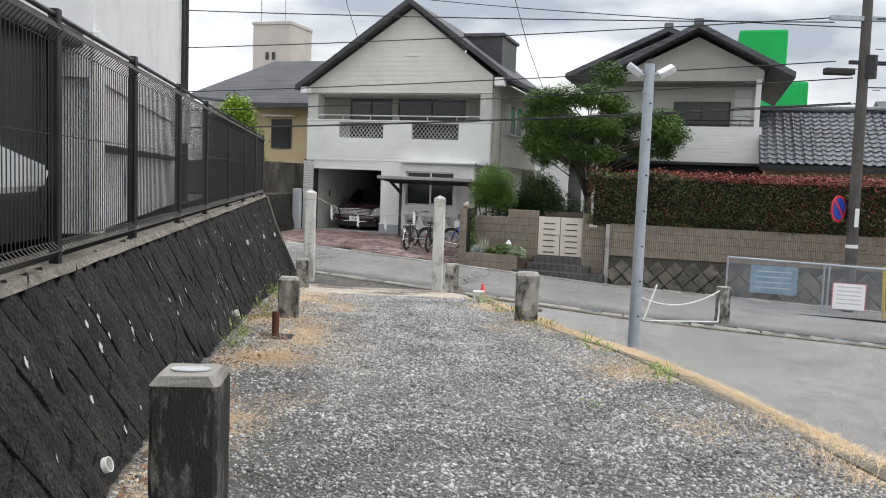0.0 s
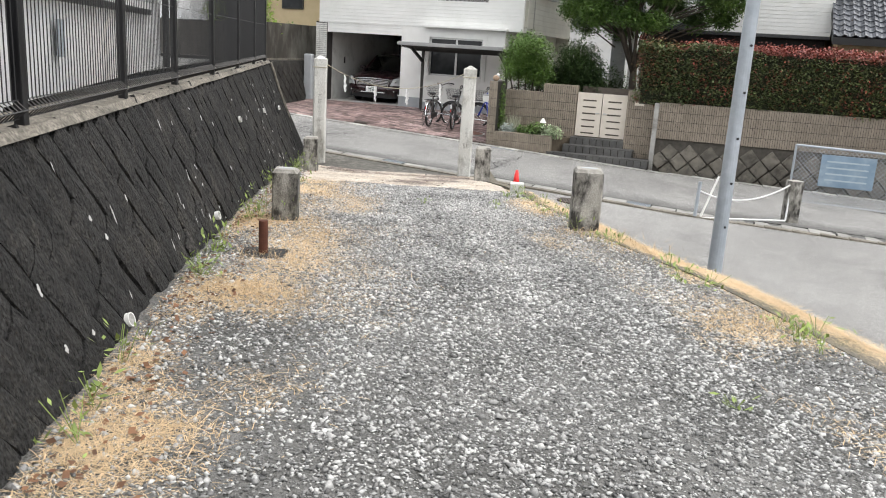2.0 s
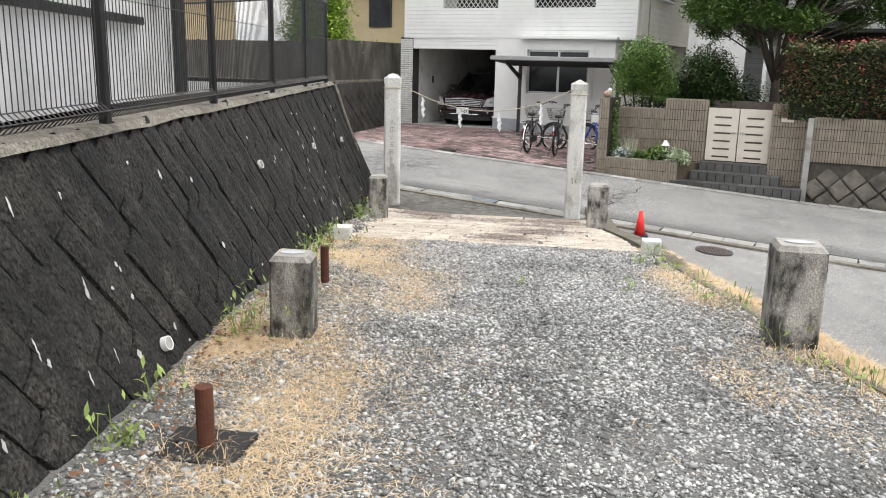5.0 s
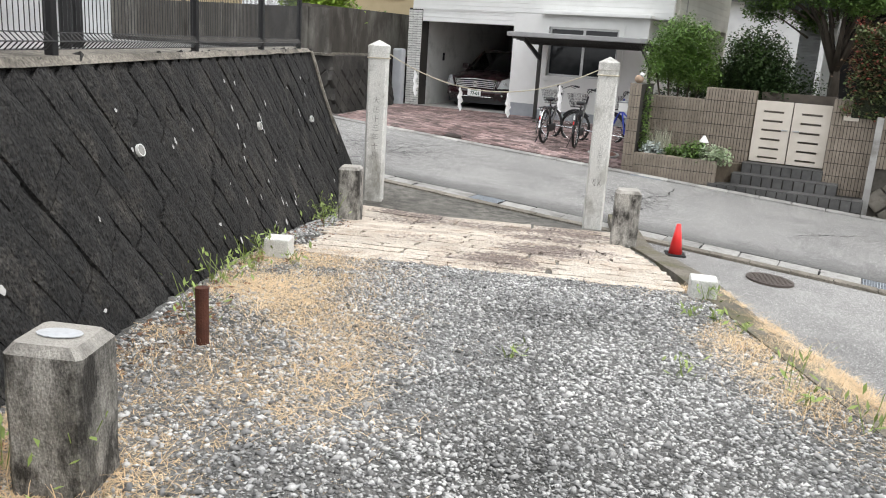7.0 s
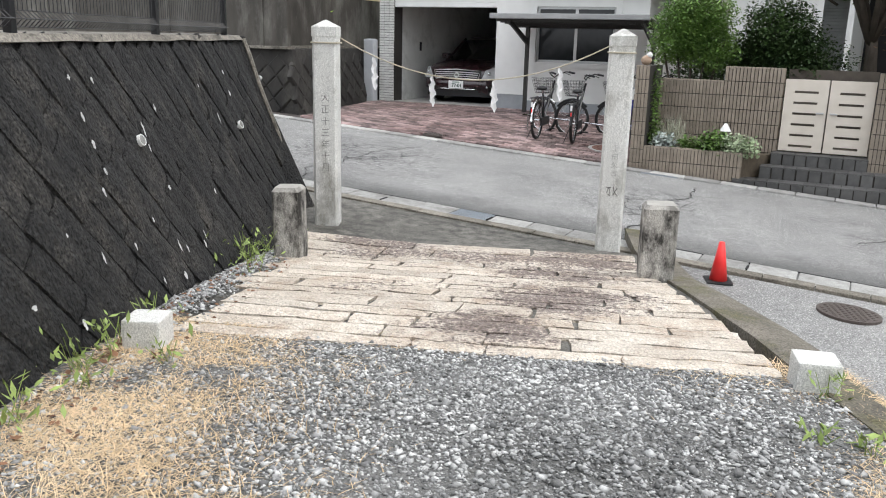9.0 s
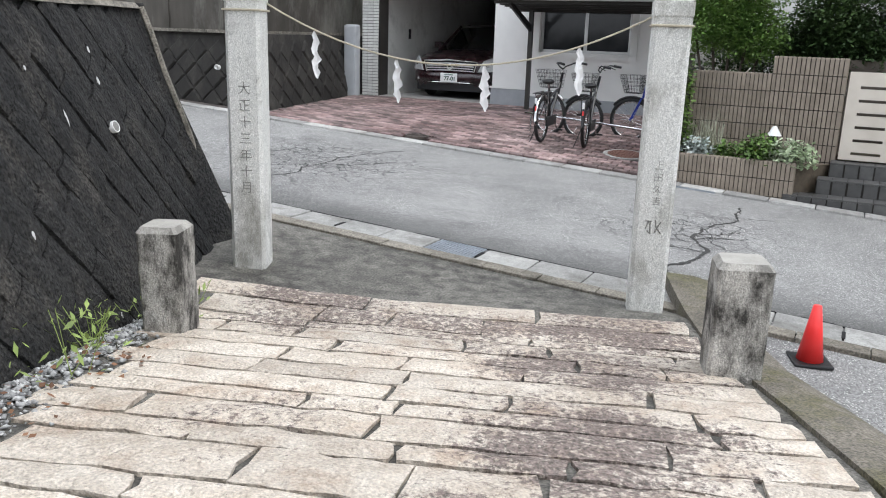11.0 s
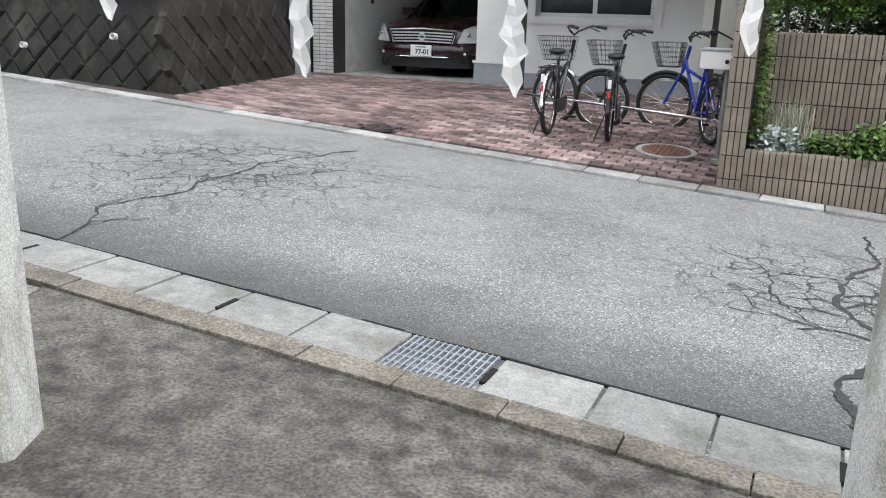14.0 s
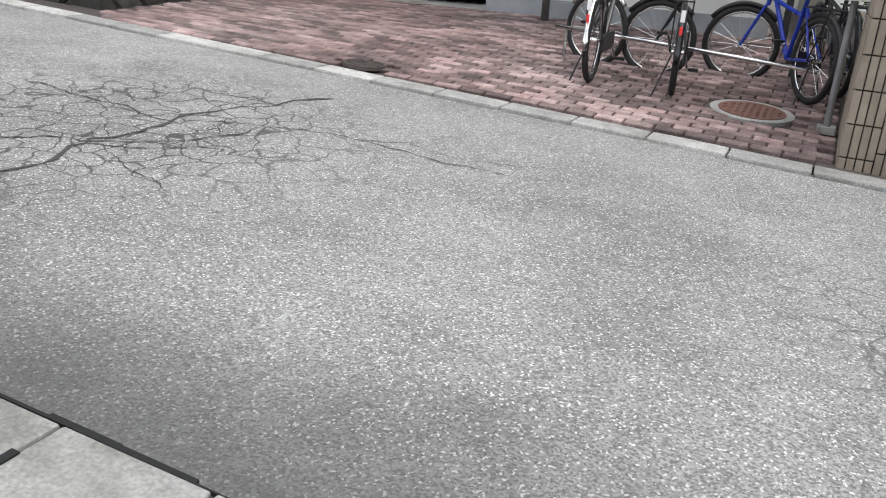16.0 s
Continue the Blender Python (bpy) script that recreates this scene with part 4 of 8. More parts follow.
# ---------- house with the garage ----------
def house_a():
    h = thing("house", RF.copy(), "cream two-storey house with a gabled roof, loggia and open garage", "house")
    f, zb = 4.4, -0.37  # facade and floor level
    # ground floor walls
    part("garage_pier", B((-4.78, -4.40, f, f + 0.36, zb - 0.2, 2.0)), TANJOINT, h, "pier")
    part("wall", B((-4.78, -4.62, f + 0.36, 11.4, zb - 0.2, 2.0)), SIDING, h)
    part("wall", B((-4.62, -4.40, f + 0.36, 10.2, zb, 1.98)), GARAGEWALL, h, "pale garage side wall")
    parts("wall", PLAINWHITE, h, "white rendered wall beside the garage", (-1.92, -1.12, f, f + 0.2, zb + 0.32, 2.0), (-1.92, -1.72, f + 0.2, 10.2, zb, 2.0))
    part("plinth", B((-1.94, -1.10, f - 0.02, f + 0.22, zb - 0.3, zb + 0.32)), PLINTH, h, "grey concrete plinth")
    part("plinth_trim", B((-1.96, -1.08, f - 0.035, f - 0.02, zb + 0.30, zb + 0.335)), PLAINWHITE, h)
    # Back wall near-black: the garage's dimness is put into its colour.
    part("garage_back", B((-4.62, -1.72, 10.2, 10.4, zb, 2.0)), ROOMSHADE, h, "garage back wall with the dimness put into its near-black colour")
    part("curtain_panel", B((-3.95, -3.3, 9.3, 9.34, zb, 1.75), (-2.25, -1.95, 9.3, 9.34, 0.4, 1.75), bevel=0.01), CURTAIN, h, "pale hanging sheet")
    part("garage_floor", B((-4.40, -1.92, f + 0.0, 10.2, zb - 0.1, zb + 0.012)), CONCRETE, h, "pale concrete garage floor")
    part("garage_ceiling", B((-4.62, -1.72, f + 0.2, 10.2, 1.9, 1.98)), GARAGEWALL, h)
    part("garage_beam", B((-4.40, -1.90, f + 0.02, f + 0.22, 1.70, 2.0)), SIDE2, h, "white shutter housing over the opening")
    part("shutter_rail", B((-4.47, -4.40, f - 0.01, f + 0.05, zb + 0.35, 0.95)), BLACKPL, h, "black strip on the pier")
    part("switch", B((-4.40, -4.385, 5.6, 5.68, 0.75, 0.95)), BLACKPL, h)
    # right part of the ground floor with the window
    wx0, wx1, wz0, wz1 = -0.98, 0.66, 0.62, 1.72
    g = f - 0.12
    parts("wall", PLAINWHITE, h, "white rendered wall with the window", (-1.12, wx0, g, g + 0.2, zb + 0.2, 2.0), (wx1, 1.30, g, g + 0.2, zb + 0.2, 2.0), (wx0, wx1, g, g + 0.2, zb + 0.2, wz0), (wx0, wx1, g, g + 0.2, wz1, 2.0), (1.1, 1.3, g + 0.2, 11.4, zb, 2.0))
    part("plinth", B((-1.12, 1.31, g - 0.015, g + 0.2, -0.9, zb + 0.2)), PLINTH, h)
    win = part("window", B((wx0, wx1, g + 0.03, g + 0.09, wz0, wz0 + 0.05), (wx0, wx1, g + 0.03, g + 0.09, wz1 - 0.05, wz1), (wx0, wx0 + 0.05, g + 0.03, g + 0.09, wz0, wz1), (wx1 - 0.05, wx1, g + 0.03, g + 0.09, wz0, wz1), (-0.18, -0.12, g + 0.04, g + 0.08, wz0, wz1)), ALU, h, "aluminium sliding window")
    part("pane", B((wx0 + 0.05, -0.18, g + 0.06, g + 0.068, wz0 + 0.05, wz1 - 0.05)), PANE, win)
    part("pane", B((-0.12, wx1 - 0.05, g + 0.05, g + 0.058, wz0 + 0.05, wz1 - 0.05)), PANE, win)
    part("window_surround", B((wx0 - 0.12, wx1 + 0.12, g - 0.03, g, wz1, wz1 + 0.1), (wx0 - 0.12, wx0, g - 0.03, g, wz0 - 0.1, wz1), (wx1, wx1 + 0.12, g - 0.03, g, wz0 - 0.1, wz1), (wx0, wx1, g - 0.05, g, wz0 - 0.1, wz0)), PLAINWHITE, h, "white window surround")
    part("ledge", B((-1.2, 1.36, g - 0.16, g + 0.2, 1.98, 2.05), bevel=0.01), PLAINWHITE, h, "thin white ledge")
    # upper floor
    t0, t1 = 1.98, 3.32
    lat = ((-3.50, -1.90), (-0.90, 0.70))
    bx = [(-4.68, lat[0][0]), (lat[0][1], lat[1][0]), (lat[1][1], 1.76)]
    bz0, bz1 = 2.76, 3.27
    parts("balcony_wall", SIDE2, h, "white balcony wall", *[(a, b, f, f + 0.14, bz0, bz1) for a, b in bx], (-4.68, 1.76, f, f + 0.14, t0, bz0), (-4.68, 1.76, f, f + 0.14, bz1, t1))
    part("balcony_cap", B((-4.70, 1.78, f - 0.03, f + 0.17, t1, t1 + 0.035), bevel=0.008), PLAINWHITE, h)
    for a, b in lat:
        bm = bmesh.new()
        n = 12
        for k in range(-3, n + 1):
            for sgn in (1, -1):
                x0 = a + (b - a) * k / n if sgn > 0 else a + (b - a) * (k + 3) / n
                x1 = x0 + sgn * (b - a) * 3 / n
                z0, z1 = bz0, bz1
                lo, hi = min(x0, x1), max(x0, x1)
                if lo < a:
                    fr = (a - x0) / (x1 - x0)
                    if sgn > 0:
                        x0, z0 = a, bz0 + (bz1 - bz0) * fr
                    else:
                        x1, z1 = a, bz0 + (bz1 - bz0) * fr
                if hi > b:
                    fr = (b - x0) / (x1 - x0)
                    if sgn > 0:
                        x1, z1 = b, bz0 + (bz1 - bz0) * fr
                    else:
                        x0, z0 = b, bz0 + (bz1 - bz0) * fr
                if abs(z1 - z0) > 0.03:
                    rod(bm, (x0, f + 0.05, z0), (x1, f + 0.05, z1), 0.010, n=4)
        part("lattice", bm, ALU, h, "diamond metal lattice")
    rail = part("balcony_rail", ROD(((-4.66, f + 0.06, 3.50), (1.74, f + 0.06, 3.50), 0.022), n=8), ALU, h, "aluminium handrail")
    for k in range(7):
        x = -4.4 + k * 1.0
        part("rail_post", B((x, x + 0.03, f + 0.05, f + 0.07, 3.35, 3.5)), ALU, rail)
    parts("pier", banded("white tile pier", (0.5, 0.5, 0.46), (0.62, 0.62, 0.58), 0.075, scale=8), h, "white tiled pier", (-4.68, -4.30, f + 0.02, f + 0.5, 3.35, 4.22), (1.38, 1.76, f + 0.02, f + 0.5, 3.35, 4.22))
    part("balcony_floor", B((-4.68, 1.76, f + 0.14, 5.7, 1.98, 2.12)), GARAGEWALL, h)
    wv = 5.6
    # Siding coloured grey: the shade under the soffit is put into it.
    parts("loggia_wall", banded("loggia shade siding", (0.27, 0.26, 0.235), (0.35, 0.34, 0.31), 0.15, scale=3, big=0.4), h, "siding with the loggia's shade put into its grey", (-4.68, -3.66, wv, wv + 0.15, 2.12, 4.3), (-2.08, -1.87, wv, wv + 0.15, 2.12, 4.3), (0.55, 1.76, wv, wv + 0.15, 2.12, 4.3), (-4.68, 1.76, wv, wv + 0.15, 4.16, 4.3))
    for a, b in ((-3.66, -2.08), (-1.87, 0.55)):
        w = part("window", B((a, b, wv + 0.02, wv + 0.08, 4.1, 4.16), (a, a + 0.05, wv + 0.02, wv + 0.08, 2.12, 4.1), (b - 0.05, b, wv + 0.02, wv + 0.08, 2.12, 4.1), ((a + b) / 2 - 0.03, (a + b) / 2 + 0.03, wv + 0.02, wv + 0.08, 2.12, 4.1), (a, b, wv + 0.02, wv + 0.08, 2.12, 2.2)), BRONZE, h, "tall sliding window")
        for p, q in ((a + 0.05, (a + b) / 2 - 0.03), ((a + b) / 2 + 0.03, b - 0.05)):
            part("pane", B((p, q, wv + 0.045, wv + 0.052, 2.2, 4.1)), PANE, w)
    parts("wall", SIDING, h, "cream siding side wall", (-4.68, -4.50, 5.75, 11.4, 1.98, 4.3), (1.58, 1.76, f + 0.5, 11.4, 1.98, 4.75), (-4.68, 1.76, 11.2, 11.4, -0.4, 4.3))
    # side window with its little awning box
    sw = part("window", B((1.76, 1.95, 6.2, 8.0, 3.05, 3.1), (1.76, 1.95, 6.2, 8.0, 4.05, 4.1), (1.76, 1.95, 6.2, 6.25, 3.1, 4.05), (1.76, 1.95, 7.95, 8.0, 3.1, 4.05), (1.9, 1.95, 7.05, 7.12, 3.1, 4.05)), ALU, h, "projecting side window")
    part("pane", B((1.9, 1.91, 6.25, 7.95, 3.1, 4.05)), PANE, sw)
    # gable
    el, er, ap = (-4.98, 4.30), (2.30, 4.66), (-1.0, 7.06)
    bm = bmesh.new()
    prism(bm, [(-4.68, 4.24), (1.76, 4.24), (1.76, 4.80), (-1.0, 6.92), (-4.68, 4.42)], f, f + 0.16)
    part("gable_wall", bm, SIDING, h, "cream siding gable")
    part("soffit", B((-4.68, 1.76, f + 0.16, 5.75, 4.2, 4.24)), SIDING, h)
    part("gable_vent", B((-1.15, -0.75, f - 0.03, f, 5.42, 5.47), bevel=0.01), PLAINWHITE, h)
    for a, b, lab in ((el, ap, ""), (ap, er, "")):
        bm = bmesh.new()
        prism(bm, [(a[0], a[1]), (b[0], b[1]), (b[0], b[1] + 0.13), (a[0], a[1] + 0.13)], f - 0.35, 11.8)
        part("roof", bm, SLATE, h, "dark slate roof")
        bm = bmesh.new()
        prism(bm, [(a[0], a[1] - 0.03), (b[0], b[1] - 0.03), (b[0], b[1] + 0.15), (a[0], a[1] + 0.15)], f - 0.38, f - 0.35)
        part("barge_board", bm, ROOFTRIM, h, "dark barge board")
    parts("roof_end", PLAINWHITE, h, "", (-4.80, -4.55, f - 0.33, f, 4.2, 4.4), (1.9, 2.2, f - 0.33, f, 4.45, 4.7))
    # lower side roof sloping back on the right, and the dormer
    bm = bmesh.new()
    prism(bm, [(1.6, 4.85), (3.1, 4.3), (3.1, 4.42), (1.6, 4.98)], 4.9, 11.4)
    part("side_roof", bm, SLATE, h)
    part("dormer", B((0.1, 1.38, 6.9, 9.0, 5.0, 6.45)), ROOFTRIM, h, "dark dormer box")
    part("dormer_roof", B((0.02, 1.46, 6.8, 9.1, 6.45, 6.55)), SLATE, h)
    # white split tiles on the pier
    bm = bmesh.new()
    tile = block_mesh("tile", 0.118, 0.02, 0.05, 0.0, TILEWHITE)
    pier = [o for o in h.children if o.name.startswith("garage_pier")][0]
    z, row = zb - 0.02, 0
    while z < 1.95:
        for k in range(3):
            piece("tile", tile, pier, Matrix.Translation((-4.717 + k * 0.127, f - 0.008, z)))
        z += 0.058
        row += 1
    return h


house_a()


# ---------- pillars, bollards, stubs ----------
def bollard(x, y, w, h, label, turn=0.0, lean=0.0, seed=0, chamfer=0.03, cap=True, mat=BOLLARD):
    bm = bmesh.new()
    rings = []
    rise = [-0.25] + span(0.0, h - chamfer, 9) + [h - chamfer * 0.35, h]
    for z in rise:
        g = w / 2 - max(0.0, z - (h - chamfer)) * 0.75
        e = min(0.014, g * 0.3)
        row = []
        for px, py in ((-g + e, -g), (g - e, -g), (g, -g + e), (g, g - e), (g - e, g), (-g + e, g), (-g, g - e), (-g, -g + e)):
            row.append(bm.verts.new(Vector((px, py, z)) + noise.noise_vector((px * 9 + seed, py * 9, z * 7)) * 0.006))
        rings.append(row)
    for a, b in zip(rings, rings[1:]):
        for k in range(8):
            bm.faces.new((a[k], a[(k + 1) % 8], b[(k + 1) % 8], b[k]))
    bm.faces.new(rings[-1])
    bm.faces.new(rings[0][::-1])
    ob = part("concrete_bollard", bm, mat)
    ob.matrix_basis = at(x, y, path_z(y), turn) @ Matrix.Rotation(radians(lean), 4, "Y")
    tagged(ob, label, "bollard", "bollards along the path")
    if cap:
        bm = bmesh.new()
        bmesh.ops.create_circle(bm, cap_ends=True, radius=w * 0.3, segments=14)
        for v in bm.verts:
            v.co.y *= 0.55
        r = bmesh.ops.extrude_face_region(bm, geom=list(bm.faces))
        bmesh.ops.translate(bm, vec=(0, 0, 0.003), verts=[q for q in r["geom"] if isinstance(q, bmesh.types.BMVert)])
        c = part("worn_mark", bm, surf("pale worn mark", (0.38, 0.4, 0.42), (0.56, 0.58, 0.6), scale=40, bump=0.2), ob, "pale worn patch on top")
        c.matrix_basis = Matrix.Translation((0, 0, h + 0.002))
    return ob


bollard(-0.825, 2.69, 0.222, 0.78, "old square concrete bollard, black with algae", 4, 0, 1, mat=pale_tops(surf("algae black concrete", (0.16, 0.15, 0.13), (0.36, 0.34, 0.31), scale=6, big=2.6, bump=0.8, bscale=110, stain=(0.014, 0.013, 0.011), stain_amt=0.97, stretch=(1, 1, 0.3), wide=0.14, grain=0.35, gscale=140), (0.46, 0.44, 0.4)))
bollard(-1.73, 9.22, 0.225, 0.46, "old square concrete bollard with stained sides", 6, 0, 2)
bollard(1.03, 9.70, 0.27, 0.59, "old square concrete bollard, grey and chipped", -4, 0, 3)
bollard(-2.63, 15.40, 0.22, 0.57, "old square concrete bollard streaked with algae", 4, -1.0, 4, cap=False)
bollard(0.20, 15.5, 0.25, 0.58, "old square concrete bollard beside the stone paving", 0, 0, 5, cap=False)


def stub(x, y, turn):
    bm = B((-0.09, 0.09, -0.09, 0.09, -0.2, 0.14), bevel=0.012)
    ob = part("boundary_stub", bm, PILLAR)
    ob.matrix_basis = at(x, y, path_z(y), turn)
    return tagged(ob, "short pale granite stub at the edge of the paving", "stone stub", "boundary stubs")


stub(-2.40, 12.72, 6)
stub(0.60, 12.86, -3)


def gate_pillar(x, y, z, top, turn, label):
    w = 0.113
    bm = B((-w, w, -w, w, -0.3, top - 0.14))
    es = [e for e in bm.edges if abs(e.verts[0].co.z - e.verts[1].co.z) > 0.5]
    bmesh.ops.bevel(bm, geom=es, offset=0.022, segments=1, affect="EDGES")
    ob = thing("gate_pillar", at(x, y, z, turn), label, "stone pillar", "shrine gate pillars")
    part("shaft", bm, PILLAR, ob)
    bm = bmesh.new()
    bmesh.ops.create_cone(bm, cap_ends=True, segments=4, radius1=w * 1.46, radius2=0.012, depth=0.06, matrix=Matrix.Translation((0, 0, top - 0.03)) @ Matrix.Rotation(radians(45), 4, "Z"))
    box(bm, -w * 1.03, w * 1.03, -w * 1.03, w * 1.03, top - 0.15, top - 0.06, bevel=0.008)
    part("cap", bm, PILLAR, ob, "pointed pale stone cap")
    bm = bmesh.new()
    for i in range(4):
        a, b = [((-1, -1), (1, -1)), ((1, -1), (1, 1)), ((1, 1), (-1, 1)), ((-1, 1), (-1, -1))][i]
        rod(bm, (a[0] * (w + 0.006), a[1] * (w + 0.006), top - 0.2), (b[0] * (w + 0.006), b[1] * (w + 0.006), top - 0.2), 0.007, n=6)
    part("tie_wire", bm, ROPE, ob, "twine tied round the pillar")
    return ob


GL = gate_pillar(-2.75, 16.83, -0.76, 1.95, 6, "tall square granite pillar with carved characters")
GR = gate_pillar(-0.09, 16.83, -0.78, 1.95, -2, "tall square granite pillar with carved characters")


# ---------- rope with paper streamers between the pillars ----------
def rope():
    a, b = Vector((-2.66, 16.95, 1.04)), Vector((-0.18, 16.95, 1.03))
    sag = 0.345
    pts = []
    for i in range(41):
        t = i / 40
        p = a.lerp(b, t)
        p.z -= sag * 4 * t * (1 - t)
        pts.append(p)
    r = part("shrine_rope", pipe(bmesh.new(), pts, 0.0065, 6), ROPE, smooth=True)
    tagged(r, "thin sagging straw rope tied between the pillars", "rope")
    rnd = random.Random(3)
    for x, drop in ((-2.335, 0.3), (-1.785, 0.275), (-1.212, 0.285), (-0.62, 0.29)):
        t = (x - a.x) / (b.x - a.x)
        p = a.lerp(b, t)
        p.z -= sag * 4 * t * (1 - t)
        bm = bmesh.new()
        prev = None
        n = 11
        for k in range(n + 1):
            zz = -drop * k / n
            xx = (0.007 if (k // 2) % 2 else -0.004) + 0.012 * k / n
            ww = (0.005, 0.014, 0.018, 0.024, 0.021, 0.027, 0.024, 0.029, 0.024, 0.022, 0.016, 0.009)[k] * rnd.uniform(0.6, 1.3)
            yy = 0.004 * math.cos(k * 1.9)
            cur = [bm.verts.new((xx - ww, yy, zz)), bm.verts.new((xx, yy + 0.008, zz - 0.006)), bm.verts.new((xx + ww, yy, zz + 0.01))]
            if prev:
                for i in range(2):
                    bm.faces.new((prev[i], prev[i + 1], cur[i + 1], cur[i]))
            prev = cur
        rr = bmesh.ops.extrude_face_region(bm, geom=list(bm.faces))
        bmesh.ops.translate(bm, vec=(0, 0.002, 0), verts=[q for q in rr["geom"] if isinstance(q, bmesh.types.BMVert)])
        s = part("paper_streamer", bm, PAPER)
        s.matrix_basis = at(p.x, p.y, p.z - 0.008, rnd.uniform(-12, 12))
        tagged(s, "zigzag white paper streamer hanging from the rope", "paper streamer", "streamers on the rope")


rope()


# ---------- carved writing ----------
def carve(pillar, text, z0, pitch, size):
    """Characters down the front of a pillar, as shallow dark cuts."""
    for i, ch in enumerate(text):
        cu = bpy.data.curves.new("carving", "FONT")
        cu.body, cu.size, cu.align_x, cu.align_y, cu.extrude = ch, size, "CENTER", "CENTER", 0.0015
        cu.offset = -0.0012
        tmp = bpy.data.objects.new("carving", cu)
        scene.collection.objects.link(tmp)
        bpy.context.view_layer.update()
        me = bpy.data.meshes.new_from_object(tmp.evaluated_get(bpy.context.evaluated_depsgraph_get()))
        bpy.data.objects.remove(tmp)
        me.materials.clear()
        me.materials.append(ENGRAVE)
        ob = new("carved_character", me)
        ob.parent = pillar
        ob.matrix_basis = Matrix.Translation((0.004, -0.1145, z0 - i * pitch)) @ Matrix.Rotation(radians(90), 4, "X")


carve(GL, "大正十三年十月", 1.258, 0.1075, 0.085)
carve(GR, "上田久吉", 0.924, 0.073, 0.06)
bm = bmesh.new()
for a, b in (((-0.05, 0.03), (-0.01, 0.03)), ((-0.03, 0.03), (-0.045, -0.02)), ((-0.02, 0.03), (-0.015, -0.05)), ((-0.015, -0.05), (-0.035, -0.03)), ((0.01, 0.04), (0.02, -0.01)), ((0.02, -0.01), (0.05, -0.045)), ((0.045, 0.03), (0.01, -0.04))):
    rod(bm, (a[0], 0, a[1]), (b[0], 0, b[1]), 0.0035, n=4)
ob = part("carved_character", bm, ENGRAVE, GR)
ob.matrix_basis = Matrix.Translation((0, -0.114, 0.55))


# ---------- fence on the retaining wall ----------
def fence():
    ys = [16.93, 15.1, 13.1, 10.95, 8.95, 7.3, 5.6, 4.0, 2.3, 0.5, -1.4]
    off, base, top = -0.06, 1.04, 2.26
    f = thing("mesh_fence", Matrix.Identity(4), "black steel mesh fence standing on the wall coping", "fence")
    for y in ys:
        x = wall_top_x(y) + off
        part("fence_post", B((x - 0.024, x + 0.024, y - 0.024, y + 0.024, base - 0.05, top), bevel=0.006), BLACKMETAL, f)
    for a, b in zip(ys, ys[1:]):
        bm = bmesh.new()
        n = int(abs(a - b) / 0.046)
        # profile of a wire: out at the two folds
        prof = [(0.0, base + 0.02), (0.045, base + 0.06), (0.0, base + 0.1), (0.0, top - 0.16), (0.05, top - 0.11), (0.0, top - 0.06)]
        for k in range(1, n):
            y = a + (b - a) * k / n
            x = wall_top_x(y) + off
            for (o0, z0), (o1, z1) in zip(prof, prof[1:]):
                rod(bm, (x + o0, y, z0), (x + o1, y, z1), 0.0032, n=4, caps=False)
        for o, z in prof + [(0.0, base + 0.62)]:
            rod(bm, (wall_top_x(a) + off + o, a, z), (wall_top_x(b) + off + o, b, z), 0.003, n=4)
        panel = part("mesh_panel", bm, BLACKMETAL, f)
        part("top_rail", ROD(((wall_top_x(a) + off, a, top - 0.03), (wall_top_x(b) + off, b, top - 0.03), 0.014), n=8), BLACKMETAL, panel)
    return f


fence()

# terrace behind the wall
structure(sheet("terrace", lambda y: [wall_top_x(y) - 14, wall_top_x(y) - 6, wall_top_x(y) - 0.26], [-30, 0, 8, 16.9], lambda x, y: 1.0, surf("terrace concrete", (0.16, 0.16, 0.15), (0.26, 0.26, 0.25), scale=4), under=0.3), "grey concrete terrace behind the fence")


def oriented(x, y, dx, dy):
    """A frame whose x axis runs along (dx, dy) and whose y axis points away from the path."""
    a = math.atan2(dy, dx)
    return Matrix.Translation((x, y, 0)) @ Matrix.Rotation(a, 4, "Z")


